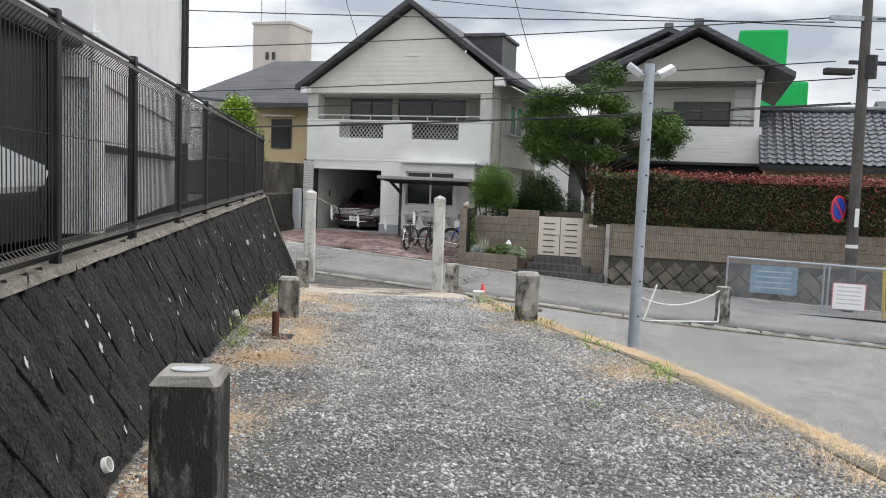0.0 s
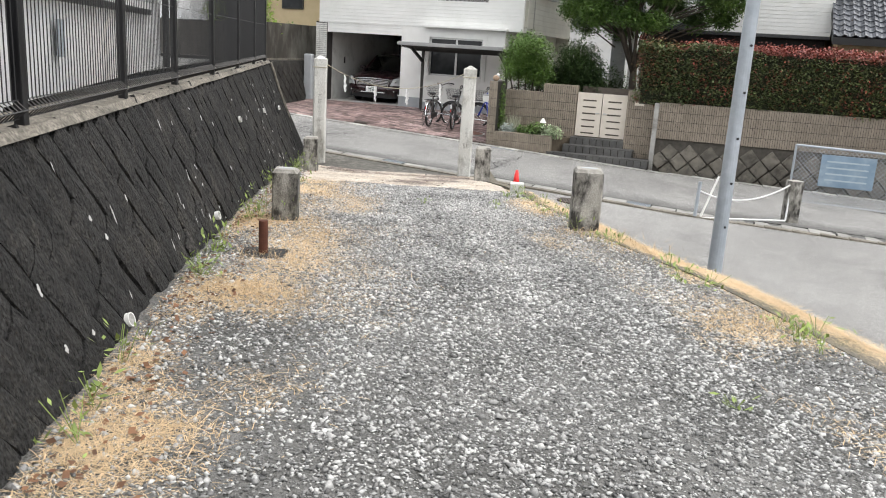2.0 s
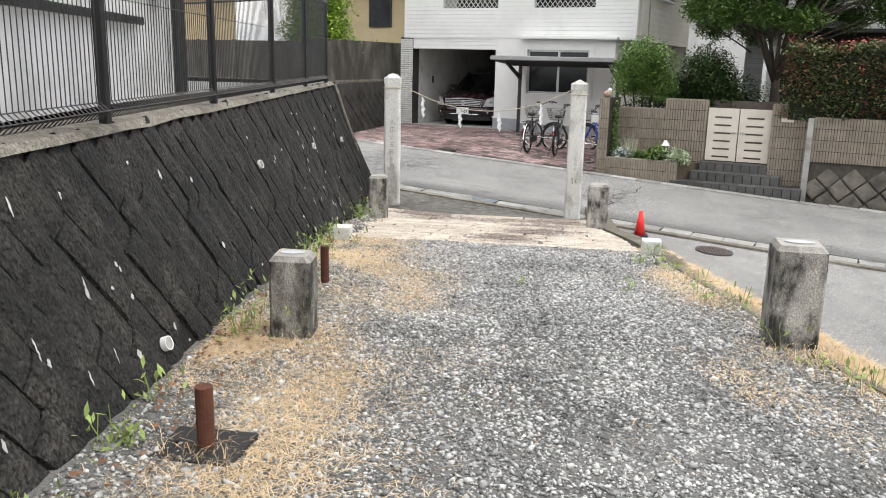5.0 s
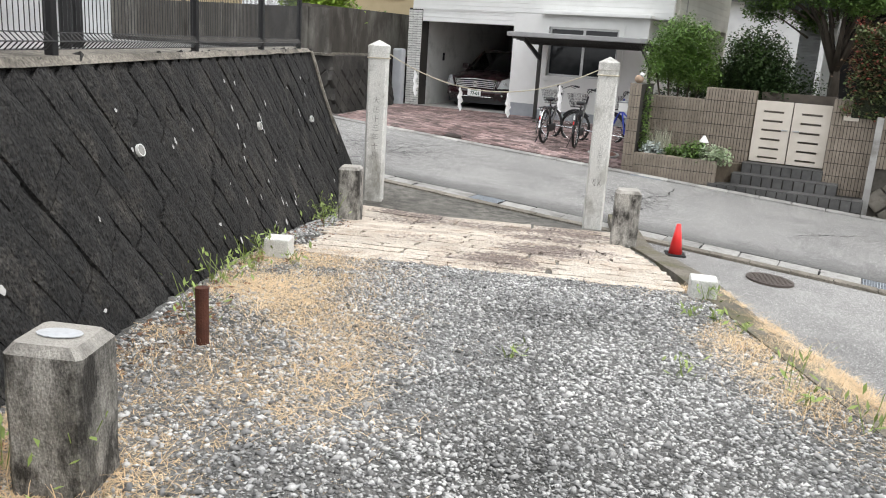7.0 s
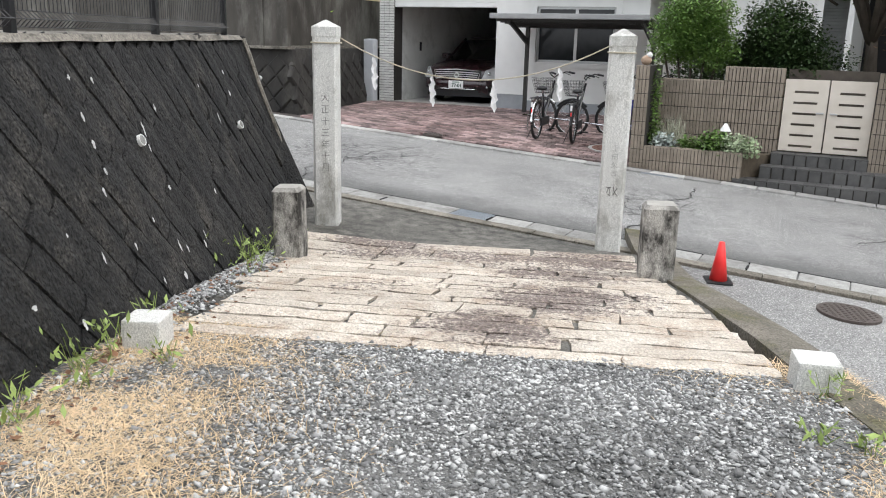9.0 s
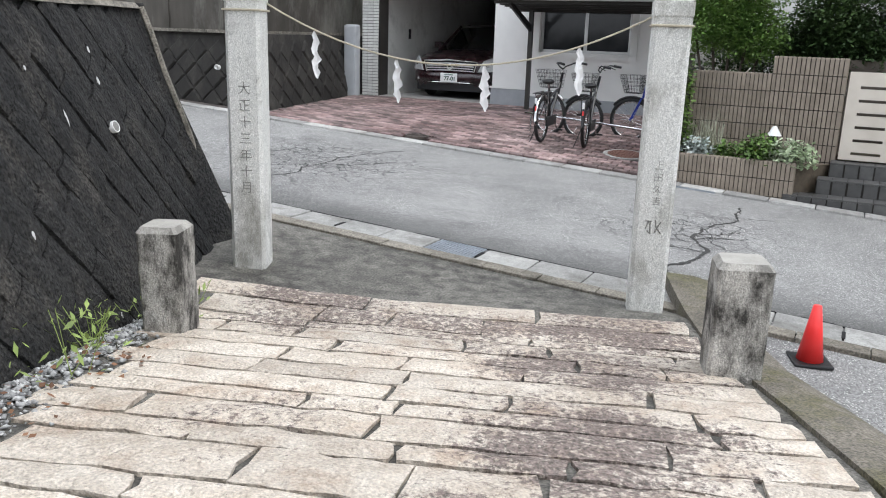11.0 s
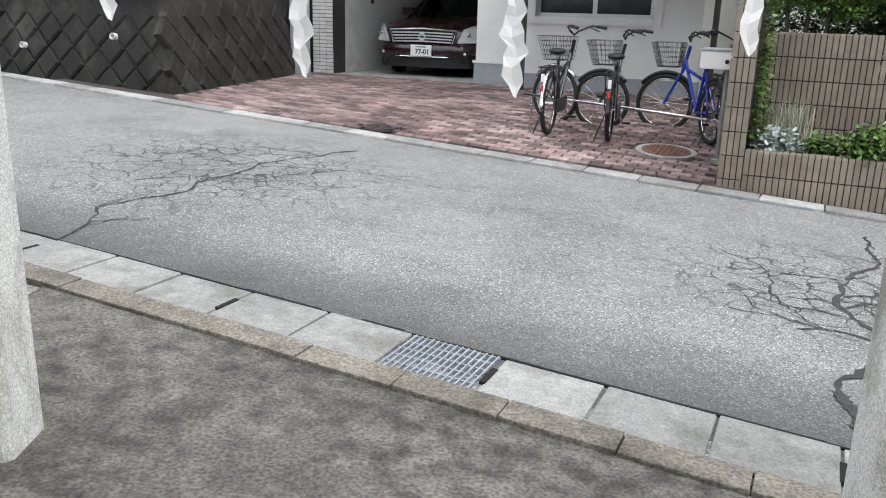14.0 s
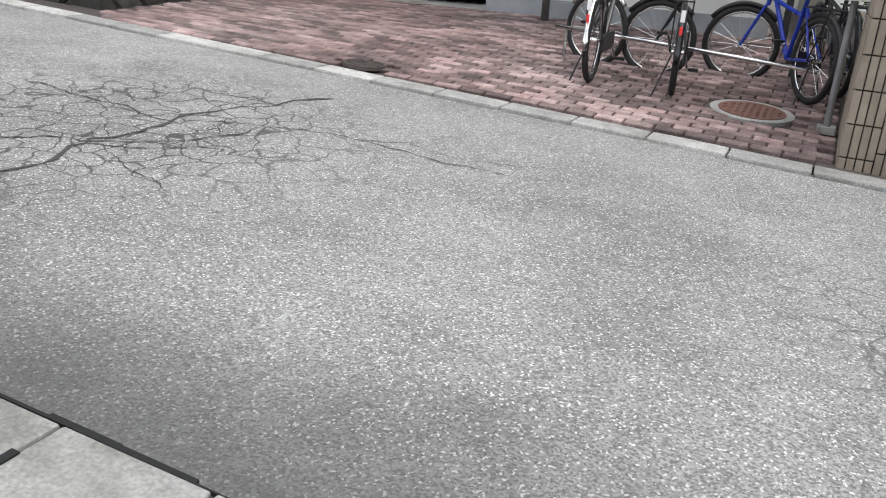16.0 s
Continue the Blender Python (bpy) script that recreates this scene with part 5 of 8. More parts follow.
def left_buildings():
    m = oriented(-2.62, 6.1, -1.55, 6.9)
    b = thing("white_building", m, "white rendered building with a dark band and drainpipes", "building")
    L = 7.08
    part("wall", B((0, L, 0.0, 5.0, 2.16, 9.0)), WHITEWALL, b)
    part("wall", B((0.05, L - 0.05, 0.03, 5.0, 1.0, 2.16)), surf("grey white base", (0.68, 0.68, 0.69), (0.8, 0.8, 0.8), scale=3, stain=(0.42, 0.42, 0.41), stain_amt=0.5), b, "stained paler base wall")
    part("band", B((0.3, L - 1.3, -0.04, 0.0, 1.62, 1.68)), BLACKPL, b, "dark horizontal strip")
    part("corner_column", B((0.0, 0.22, -0.05, 0.03, 1.0, 2.5), bevel=0.01), PLAINWHITE, b)
    part("drainpipe", ROD(((L - 0.25, -0.06, 1.0), (L - 0.25, -0.06, 9), 0.04)), BLACKPL, b)
    part("drainpipe", ROD(((L + 0.08, -0.02, 1.0), (L + 0.08, -0.02, 9), 0.045)), BLACKPL, b)
    part("meter_box", B((L - 0.95, L - 0.55, -0.16, 0.0, 1.9, 2.6), bevel=0.01), PLAINWHITE, b)
    part("conduit", ROD(((L - 0.6, -0.05, 2.6), (L - 0.6, -0.05, 9), 0.03)), BLACKPL, b)
    part("window", B((1.6, 1.75, -0.02, 0.0, 1.25, 1.5)), GALV, b, "small grey vent")
    m2 = oriented(-2.30, -6, -0.44, 12.0)
    d = thing("dark_shed", m2, "low dark shed with a metal eave beside the white building", "shed")
    part("wall", B((0, 12.0, 0.06, 4.0, 1.0, 2.36)), surf("dark cladding", (0.012, 0.013, 0.015), (0.03, 0.031, 0.034), rough=0.5, scale=5, stretch=(1, 1, 0.2)), d)
    part("eave", B((0, 12.05, -0.08, 0.4, 2.36, 2.48), bevel=0.02), BRONZE, d, "dark metal eave")
    part("gutter_pipe", ROD(((11.7, 0.0, 1.0), (11.7, 0.0, 2.36), 0.035)), BLACKPL, d)
    part("rib", B(*[(k * 0.6, k * 0.6 + 0.02, 0.045, 0.06, 1.0, 2.36) for k in range(1, 19)]), BLACKPL, d)
    # covered thing on the terrace
    bm = bmesh.new()
    prism(bm, [(-0.5, 1.36), (0.50, 1.38), (0.60, 1.5), (0.1, 1.6), (-0.5, 1.68)], -0.6, 0.6, axis="x")
    bmesh.ops.bevel(bm, geom=list(bm.edges), offset=0.03, segments=2, affect="EDGES")
    t = part("covered_scooter", bm, CLOTH)
    t.matrix_basis = at(-2.6, 3.6, 0, 0)
    tagged(t, "vehicle under a pale grey cover behind the fence", "covered vehicle")
    leg = part("frame", B((-0.4, 0.4, -0.4, 0.3, 1.0, 1.4)), BLACKPL, t)
    # things seen through the fence
    rnd = random.Random(11)
    for k, (dy, w, h) in enumerate(((14.2, 0.5, 0.75), (15.3, 0.7, 0.9), (12.2, 0.35, 0.5))):
        x = wall_top_x(dy) - 1.9 - 0.3 * k
        bm = B((-w / 2, w / 2, -0.25, 0.25, 0, h), bevel=0.04)
        o = part("storage_box", bm, surf("grey white plastic", (0.55, 0.57, 0.58), (0.68, 0.7, 0.71), rough=0.5, scale=4), None)
        o.matrix_basis = at(x, dy, 1.0, rnd.uniform(70, 100))
        part("lid", B((-w / 2 - 0.02, w / 2 + 0.02, -0.27, 0.27, h, h + 0.04), bevel=0.01), BLACKPL, o)
        tagged(o, "pale storage box standing behind the fence", "storage box", "boxes behind the fence")


left_buildings()


# ---------- dark stone wall and panel fence left of the forecourt ----------
def west_boundary():
    w = thing("wall_corner", RF.copy(), "black stained stone retaining wall with a panel wall on top", "wall", "", "structure")
    bm = bmesh.new()
    # leaning faces: along the road, and back along the forecourt
    lo, hi = -0.75, 0.78
    foot = [(-14, 0.30), (-4.15, 0.50), (-4.98, 4.75), (-4.98, 11)]
    head = [(-14, 0.62), (-4.55, 0.82), (-5.36, 4.95), (-5.36, 11)]
    back = [(-14, 11)]
    a = [bm.verts.new((*p, lo)) for p in foot + back]
    b = [bm.verts.new((*p, hi)) for p in head + back]
    bm.faces.new(a[::-1])
    bm.faces.new(b)
    for i in range(5):
        bm.faces.new((a[i], a[(i + 1) % 5], b[(i + 1) % 5], b[i]))
    bmesh.ops.recalc_face_normals(bm, faces=bm.faces)
    part("stone_face", bm, DARKSTONE, w)
    # slanted stones
    rnd = random.Random(2)
    for p0, p1, q0, q1 in (((-9.5, 0.39), (-4.2, 0.50), (-9.5, 0.71), (-4.58, 0.82)), ((-4.17, 0.55), (-4.98, 4.7), (-4.57, 0.87), (-5.36, 4.9))):
        A, Bv = Vector((*p0, lo)), Vector((*p1, lo))
        C = Vector((*q0, hi))
        ex = (Bv - A).normalized()
        ey = (C - A)
        ey = (ey - ex * ey.dot(ex)).normalized()
        ez = ex.cross(ey)
        Lx, Ly = (Bv - A).length, 1.55
        m = Matrix(((ex.x, ey.x, ez.x, A.x), (ex.y, ey.y, ez.y, A.y), (ex.z, ey.z, ez.z, A.z), (0, 0, 0, 1)))
        size = 0.30
        me = block_mesh("stone", size * 0.95, size * 0.95, 0.09, 0.025, DARKSTONE)
        r = size * 0.7071
        for i in range(int(Lx / (2 * r)) + 1):
            for j in range(int(Ly / r) + 1):
                x, y = i * 2 * r + (r if j % 2 else 0), j * r
                if 0.2 < x < Lx - 0.25 and 0.12 < y < Ly - 0.25:
                    piece("stone", me, w, m @ Matrix.Translation((x, y, rnd.uniform(-0.025, 0.0))) @ Matrix.Rotation(radians(45 + rnd.uniform(-2, 2)), 4, "Z"))
    bm = B((-14, -4.75, 0.95, 1.07, hi, 1.78), (-5.56, -5.44, 1.0, 11, hi, 1.86))
    panel = surf("stained panel wall", (0.045, 0.04, 0.034), (0.12, 0.11, 0.095), rough=0.9, scale=4, big=0.6, bump=0.4, bscale=40, stain=(0.3, 0.29, 0.26), stain_amt=0.5, stretch=(1, 1, 0.35))
    part("panel_wall", bm, panel, w, "dark stained concrete panel wall")
    for k in range(8):
        part("panel_post", B((-5.4 - k * 1.2, -5.3 - k * 1.2, 0.92, 0.95, hi, 1.8)), panel, w)
    part("coping", B((-14, -4.6, 0.7, 0.98, hi, hi + 0.05), (-5.6, -5.3, 0.98, 11, hi, hi + 0.05)), CAP, w)
    c = thing("utility_cabinet", by_road(-4.9, 4.2, -0.42), "grey rounded utility cabinet beside the tiled pier", "cabinet")
    bm = B((-0.14, 0.14, -0.1, 0.1, 0, 1.42), bevel=0.05)
    part("body", bm, surf("grey cabinet paint", (0.42, 0.44, 0.46), (0.52, 0.54, 0.56), rough=0.5, scale=6), c)
    part("foot", B((-0.17, 0.17, -0.13, 0.13, -0.05, 0.06)), CONCRETE, c)


west_boundary()
for s0, v0, z0 in ((-6.69, 0.60, 0.08), (-5.12, 0.62, 0.24)):
    t = thing("weep_pipe", by_road(s0, v0 - 0.07, z0) @ Matrix.Rotation(radians(78), 4, "X"), "white plastic drain pipe end in the stone wall", "drain pipe", "drain pipes in the stone wall")
    bm = bmesh.new()
    bmesh.ops.create_cone(bm, cap_ends=False, segments=20, radius1=0.042, radius2=0.042, depth=0.06)
    bmesh.ops.solidify(bm, geom=list(bm.faces), thickness=0.008)
    part("tube", bm, PLAINWHITE, t)


# ---------- tiled garden wall, planter, gate and steps ----------
TW, TH = 0.0505, 0.205


def tiled(name, s0, s1, v0, v1, z0, z1, holder, faces="f", label=""):
    """A core with tall tan tiles on its front (f), left (l), right (r) sides and a row on top."""
    core = part(name, B((s0 + 0.012, s1 - 0.012, v0 + 0.012, v1, z0, z1 - 0.01)), TANJOINT, holder, label)
    tile = bpy.data.meshes.get("tan_tile") or block_mesh("tan_tile", TW - 0.008, TH - 0.009, 0.02, 0.003, TANTILE)
    rows = []
    z = z1
    while z - TH > z0 - 0.12:
        rows.append(z - TH / 2)
        z -= TH
    n = max(1, round((s1 - s0) / TW))
    flat = Matrix.Rotation(radians(90), 4, "X")
    if "f" in faces:
        for zc in rows:
            for k in range(n):
                piece("tile", tile, core, Matrix.Translation((s0 + (k + 0.5) * (s1 - s0) / n, v0 + 0.006, zc)) @ flat)
    m = max(1, round((v1 - v0) / TW))
    for side, x, turn in (("l", s0 + 0.006, -90), ("r", s1 - 0.006, 90)):
        if side in faces:
            for zc in rows:
                for k in range(m):
                    piece("tile", tile, core, Matrix.Translation((x, v0 + (k + 0.5) * (v1 - v0) / m, zc)) @ Matrix.Rotation(radians(turn), 4, "Z") @ flat)
    top = block_mesh("cap_tile", (s1 - s0) / n - 0.007, (v1 - v0), 0.02, 0.003, TANTILE)
    if v1 - v0 < 0.35:
        for k in range(n):
            piece("cap_tile", top, core, Matrix.Translation((s0 + (k + 0.5) * (s1 - s0) / n, (v0 + v1) / 2, z1 - 0.004)))
    return core


def garden_front():
    w = thing("wall_garden", RF.copy(), "garden wall clad in tall tan tiles with dark joints", "wall", "", "structure")
    tiled("end_pier", 2.12, 2.32, 0.24, 1.15, -0.9, 0.74, w, "fl")
    tiled("low_wall", 2.32, 3.27, 1.0, 1.2, -0.9, 0.53, w, "f")
    tiled("high_wall", 3.27, 4.10, 1.0, 1.2, -0.9, 0.74, w, "fr")
    tiled("planter_front", 2.32, 3.72, 0.24, 0.36, -0.95, -0.44, w, "fr")
    tiled("gate_pier", 5.33, 5.98, 0.80, 1.1, -1.0, 0.72, w, "flr")
    tiled("long_wall", 6.08, 9.85, 0.62, 0.8, -0.3, 0.52, w, "f")
    tiled("long_wall", 9.85, 13.6, 0.62, 0.8, -0.3, 0.52, w, "f")
    part("drain_strip", B((5.98, 6.08, 0.55, 0.8, -1.1, 0.5)), CONCRETE, w, "pale upright edging")
    bm = bmesh.new()
    prism(bm, [(2.34, 0.36), (3.72, 0.36), (4.06, 0.98), (2.34, 0.98)], -0.95, -0.5, axis="z")
    part("planter_soil", bm, SOIL, w)
    part("back_wall", B((4.1, 5.33, 1.75, 1.9, -0.5, 0.72)), surf("brown tile", (0.11, 0.09, 0.075), (0.17, 0.145, 0.12), scale=10), w, "brown tiled wall behind the gate")
    # garden soil behind
    bm = B((2.2, 14, 1.2, 14, -0.9, -0.42), (6.0, 14, 0.8, 1.2, -0.9, 0.45))
    part("garden_soil", bm, SOIL, w)
    # rubble base under the long wall
    base = part("stone_base", B((6.08, 13.6, 0.66, 0.8, -1.3, -0.3)), surf("earthy mortar", (0.05, 0.045, 0.037), (0.11, 0.1, 0.085), scale=12, bump=0.8, bscale=50), w)
    rnd = random.Random(4)
    size = 0.31
    r = size * 0.7071
    for i in range(18):
        for j in range(5):
            x, z = 6.2 + i * 2 * r + (r if j % 2 else 0), -1.22 + j * r
            if x > 13.5 or z > -0.4:
                continue
            bm = bmesh.new()
            h2 = size / 2 - 0.004
            box(bm, -h2 * rnd.uniform(0.8, 1.0), h2, -0.05, 0.06, -h2, h2 * rnd.uniform(0.85, 1.0), bevel=0.025)
            for v in bm.verts:
                v.co += noise.noise_vector(v.co * 6 + Vector((i, j, 0))) * 0.02
            bmesh.ops.rotate(bm, verts=bm.verts, cent=(0, 0, 0), matrix=Matrix.Rotation(radians(45 + rnd.uniform(-5, 5)), 3, "Y"))
            ob = part("rubble_stone", bm, STONE, base)
            ob.matrix_basis = Matrix.Translation((x, 0.64 + rnd.uniform(-0.02, 0.02), z))
    # steps
    st = thing("entrance_steps", RF.copy(), "dark grey tiled entrance steps before the gate", "steps")
    tread = STEPTILE
    for k, (s0, s1, v0, z) in enumerate(((3.62, 6.0, 0.24, -0.80), (3.95, 5.6, 0.50, -0.625), (4.06, 5.34, 0.78, -0.455))):
        step = part("step", B((s0, s1, v0, 1.7, z - 0.35, z - 0.012)), TANJOINT, st)
        me = block_mesh("riser_tile", 0.143, 0.16, 0.02, 0.003, tread)
        n = int((s1 - s0) / 0.15)
        for i in range(n):
            piece("tile", me, step, Matrix.Translation((s0 + (i + 0.5) * (s1 - s0) / n, v0 - 0.006, z - 0.1)) @ Matrix.Rotation(radians(90), 4, "X"))
        me2 = block_mesh("tread_tile", (s1 - s0) / n - 0.006, 0.27, 0.02, 0.003, tread)
        for i in range(n):
            piece("tile", me2, step, Matrix.Translation((s0 + (i + 0.5) * (s1 - s0) / n, v0 + 0.12, z - 0.006)))
    # gate of two leaves
    g = thing("garden_gate", RF.copy(), "closed cream double gate with level slots", "gate")
    for s0, s1 in ((4.13, 4.71), (4.73, 5.31)):
        slots = [0.44 - k * 0.155 for k in range(6)]
        a, b = s0 + 0.13, s1 - 0.13
        bs = [(s0, a, 0.98, 1.03, -0.43, 0.6), (b, s1, 0.98, 1.03, -0.43, 0.6)]
        zt = 0.6
        for z in slots:
            bs.append((a, b, 0.98, 1.03, z, zt))
            zt = z - 0.035
        bs.append((a, b, 0.98, 1.03, -0.43, zt))
        leaf = part("gate_leaf", B(*bs), GATEPAINT, g)
        x = s1 - 0.08 if s0 < 4.5 else s0 + 0.08
        part("handle", B((x - 0.05, x + 0.05, 0.94, 0.98, 0.12, 0.145), bevel=0.008), ALU, leaf, "grey metal handle")
    part("name_plate", B((5.50, 5.72, 0.785, 0.80, 0.40, 0.47)), GATEPAINT, w, "small pale name plate")
    # garden light in the planter
    l = thing("garden_light", by_road(3.42, 0.55, -0.5), "small black garden light with a white cone shade", "garden light")
    part("stem", ROD(((0, 0, 0), (0, 0, 0.34), 0.035)), BLACKPL, l)
    bm = bmesh.new()
    bmesh.ops.create_cone(bm, cap_ends=True, segments=16, radius1=0.085, radius2=0.02, depth=0.11, matrix=Matrix.Translation((0, 0, 0.39)))
    part("shade", bm, PLAINWHITE, l, "white cone shade")
    # terracotta pot of plants on the pier
    p = thing("plant_pot", by_road(2.22, 0.4, 0.745) @ Matrix.Scale(0.72, 4), "round terracotta pot on the wall pier", "plant pot")
    bm = bmesh.new()
    bmesh.ops.create_uvsphere(bm, u_segments=14, v_segments=8, radius=0.11, matrix=Matrix.Translation((0, 0, 0.09)) @ Matrix.Diagonal((1, 1, 0.9, 1)))
    part("pot", bm, surf("terracotta", (0.26, 0.15, 0.1), (0.5, 0.38, 0.28), scale=14), p, smooth=True)
    bm = bmesh.new()
    bmesh.ops.create_uvsphere(bm, u_segments=10, v_segments=6, radius=0.06, matrix=Matrix.Translation((0.06, 0, 0.19)))
    part("finial", bm, PLAINWHITE, p, smooth=True)


garden_front()


# ---------- plants ----------
def blob_points(n, centre, radii, shell=0.55, seed=0, flat=0.0, rough=0.35):
    """Points in an uneven, clumped ellipsoid, mostly near its outside."""
    rng = np.random.default_rng(seed)
    d = rng.normal(size=(n, 3))
    d /= np.linalg.norm(d, axis=1)[:, None]
    r = shell + (1 - shell) * rng.random(n) ** 0.6
    lump = np.array([1 + rough * noise.noise(Vector(q) * 2.3 + Vector((seed, 0, 0))) + rough * 0.7 * noise.noise(Vector(q) * 5 + Vector((0, seed, 0))) for q in d])
    return np.asarray(centre) + d * np.asarray(radii) * (r * lump)[:, None]


def shrub(name, m, label, category, clumps, mat, size, n, trunk=None, group=""):
    t = thing(name, m, label, category, group)
    rng = np.random.default_rng(len(label))
    for k, (c, r) in enumerate(clumps):
        pts = blob_points(int(n * r[0] * r[2] / sum(q[1][0] * q[1][2] for q in clumps)), c, r, 0.2, k + 3)
        v, f = leaves(pts, size)
        if k == 0:
            V, F, o = [v], [f], len(v)
        else:
            V.append(v)
            F.append(f + o)
            o += len(v)
    soup("foliage", np.concatenate(V), np.concatenate(F), mat, t)
    if trunk:
        bm = bmesh.new()
        for pts, r0, r1 in trunk:
            pipe(bm, pts, [r0 + (r1 - r0) * i / (len(pts) - 1) for i in range(len(pts))], 7)
        part("trunk", bm, BARK, t, smooth=True)
    return t


# broad tree behind the garden wall
rt = random.Random(9)
clumps, limbs = [], [([(0, 0, -0.3), (0.05, 0, 0.5), (0.0, 0.05, 1.1)], 0.12, 0.09)]
for k in range(7):
    a = k * 0.9 + 0.3
    limbs.append(([(0, 0.03, 0.9), (0.35 * math.cos(a), 0.25 * math.sin(a), 1.7), (0.9 * math.cos(a), 0.7 * math.sin(a), 2.6 + 0.1 * (k % 3))], 0.06, 0.02))
for k in range(64):
    a = k * 2.4
    rr = 0.15 + 1.75 * math.sqrt((k * 0.618) % 1)
    c = (rr * 1.12 * math.cos(a), rr * 0.85 * math.sin(a), 2.1 + 2.6 * ((k * 0.41) % 1) * (1.05 - 0.27 * rr) - 0.08 * rr)
    w = rt.uniform(0.3, 0.6)
    clumps.append((c, (w, w * rt.uniform(0.8, 1.0), w * rt.uniform(0.5, 0.8))))
    limbs.append(([(c[0] * 0.4, c[1] * 0.4, c[2] - 0.5), (c[0] * 0.75, c[1] * 0.75, c[2] - 0.2), (c[0], c[1], c[2] - 0.03)], 0.022, 0.006))
shrub("maple_tree", by_road(5.15, 2.6, 0.2), "broad dark green maple tree behind the hedge", "tree", clumps, surf("maple leaf", (0.05, 0.11, 0.02), (0.14, 0.235, 0.055), rough=0.5, scale=4, bump=0, island=0.45), 0.062, 120000, limbs)
shrub("round_shrub", by_road(2.62, 1.75, -0.4), "rounded bright green shrub behind the garden wall", "shrub", [((0, 0, 1.85), (0.62, 0.5, 0.5)), ((-0.25, 0, 1.5), (0.45, 0.45, 0.4)), ((0.3, 0.05, 1.4), (0.45, 0.4, 0.4))], surf("bright shrub leaf", (0.08, 0.17, 0.03), (0.2, 0.32, 0.08), rough=0.5, scale=4, bump=0, island=0.35), 0.05, 22000, [([(k * 0.09, 0, 0), (k * 0.13, 0, 0.6), (k * 0.24, 0, 1.5)], 0.03, 0.015) for k in (-2, -1, 0, 1, 2)])
shrub("dark_shrub", by_road(3.85, 2.1, -0.4), "dark green shrub behind the garden wall", "shrub", [((0, 0, 1.6), (0.6, 0.5, 0.65)), ((0.35, 0, 1.2), (0.45, 0.45, 0.5)), ((-0.3, 0.1, 1.1), (0.45, 0.4, 0.5))], LEAF, 0.055, 26000, [([(k * 0.1, 0, 0), (k * 0.2, 0, 1.3)], 0.03, 0.015) for k in (-1, 0, 1)])
shrub("conifer", by_road(-6.75, 3.2, 0.95) @ Matrix.Scale(1.3, 4), "lime green pointed conifer behind the fence", "tree", [((0, 0, 0.5), (0.85, 0.75, 0.7)), ((0, 0, 1.1), (0.78, 0.7, 0.7)), ((0.02, 0, 1.6), (0.62, 0.55, 0.6)), ((0.05, 0, 1.95), (0.42, 0.4, 0.45))], LEAFLIME, 0.07, 26000, [([(0, 0, 0), (0, 0, 2.4)], 0.08, 0.03)])

shrub("garden_bush", by_road(3.3, 3.3, -0.4), "dark green bush filling the garden behind the low wall", "shrub", [((-0.6, 0, 0.9), (0.8, 0.5, 0.7)), ((0.3, 0.1, 1.0), (0.8, 0.5, 0.75)), ((1.1, 0.2, 0.9), (0.7, 0.5, 0.7))], LEAF, 0.06, 16000, [([(k * 0.3, 0, 0), (k * 0.4, 0, 1.0)], 0.035, 0.015) for k in (-1, 0, 1, 2)])


def hedge():
    h = thing("hedge", RF.copy(), "clipped dark hedge with red young leaves along its top", "hedge")
    rng = np.random.default_rng(6)
    n = 36000
    s = rng.uniform(5.45, 13.8, n)
    face = rng.random(n)
    v = np.where(face < 0.6, rng.normal(0.62, 0.06, n), rng.uniform(0.6, 1.7, n))
    z = np.where(face < 0.6, rng.uniform(0.5, 1.85, n), rng.normal(1.82, 0.06, n))
    lump = np.array([noise.noise((a * 1.1, b * 1.3, 3)) for a, b in zip(s, z)])
    v = v - 0.13 * lump + np.where(z < 0.75, 0.1, 0)
    z = z + 0.09 * np.array([noise.noise((a * 0.9, 5, 1)) for a in s]) + 0.02 * (s - 8) * 0.6 * 0
    P = np.stack([s, v, z], 1)
    patch = np.array([noise.noise((a * 1.6, b * 1.8, 9)) for a, b in zip(s, z)])
    red = (z > np.interp(s, (5.4, 7.4, 8.4, 10, 12.3, 12.9, 13.8), (1.95, 1.86, 1.72, 1.64, 1.58, 0.7, 0.6)) + 0.1 * np.array([noise.noise((a * 2.1, 9, 1)) for a in s])) | (rng.random(n) < 0.12 + 0.22 * (patch > 0.08))
    vv, ff = leaves(P[~red], 0.06)
    soup("foliage", vv, ff, LEAFDARK, h)
    vv, ff = leaves(P[red & (rng.random(n) < 0.8)], 0.06)
    soup("young_leaves", vv, ff, LEAFRED, h, "red young leaves")
    # Near-black box: the shade among the inner leaves is put into its colour.
    part("inner_growth", B((5.6, 13.7, 0.78, 1.6, 0.45, 1.7)), surf("hedge core shade", (0.012, 0.016, 0.008), (0.03, 0.035, 0.016), scale=14, bump=1.0, bscale=30), h)
    return h


hedge()
shrub("reddish_shrub", by_road(5.9, 0.95, 0.4), "hedge bush with reddish leaves at the wall's end", "shrub", [((0, 0, 0.9), (0.55, 0.45, 0.75))], surf("bronze leaf", (0.09, 0.06, 0.03), (0.2, 0.11, 0.06), bump=0, island=0.35), 0.075, 1400, [([(0, 0, 0), (0.05, 0, 0.8)], 0.03, 0.015)])

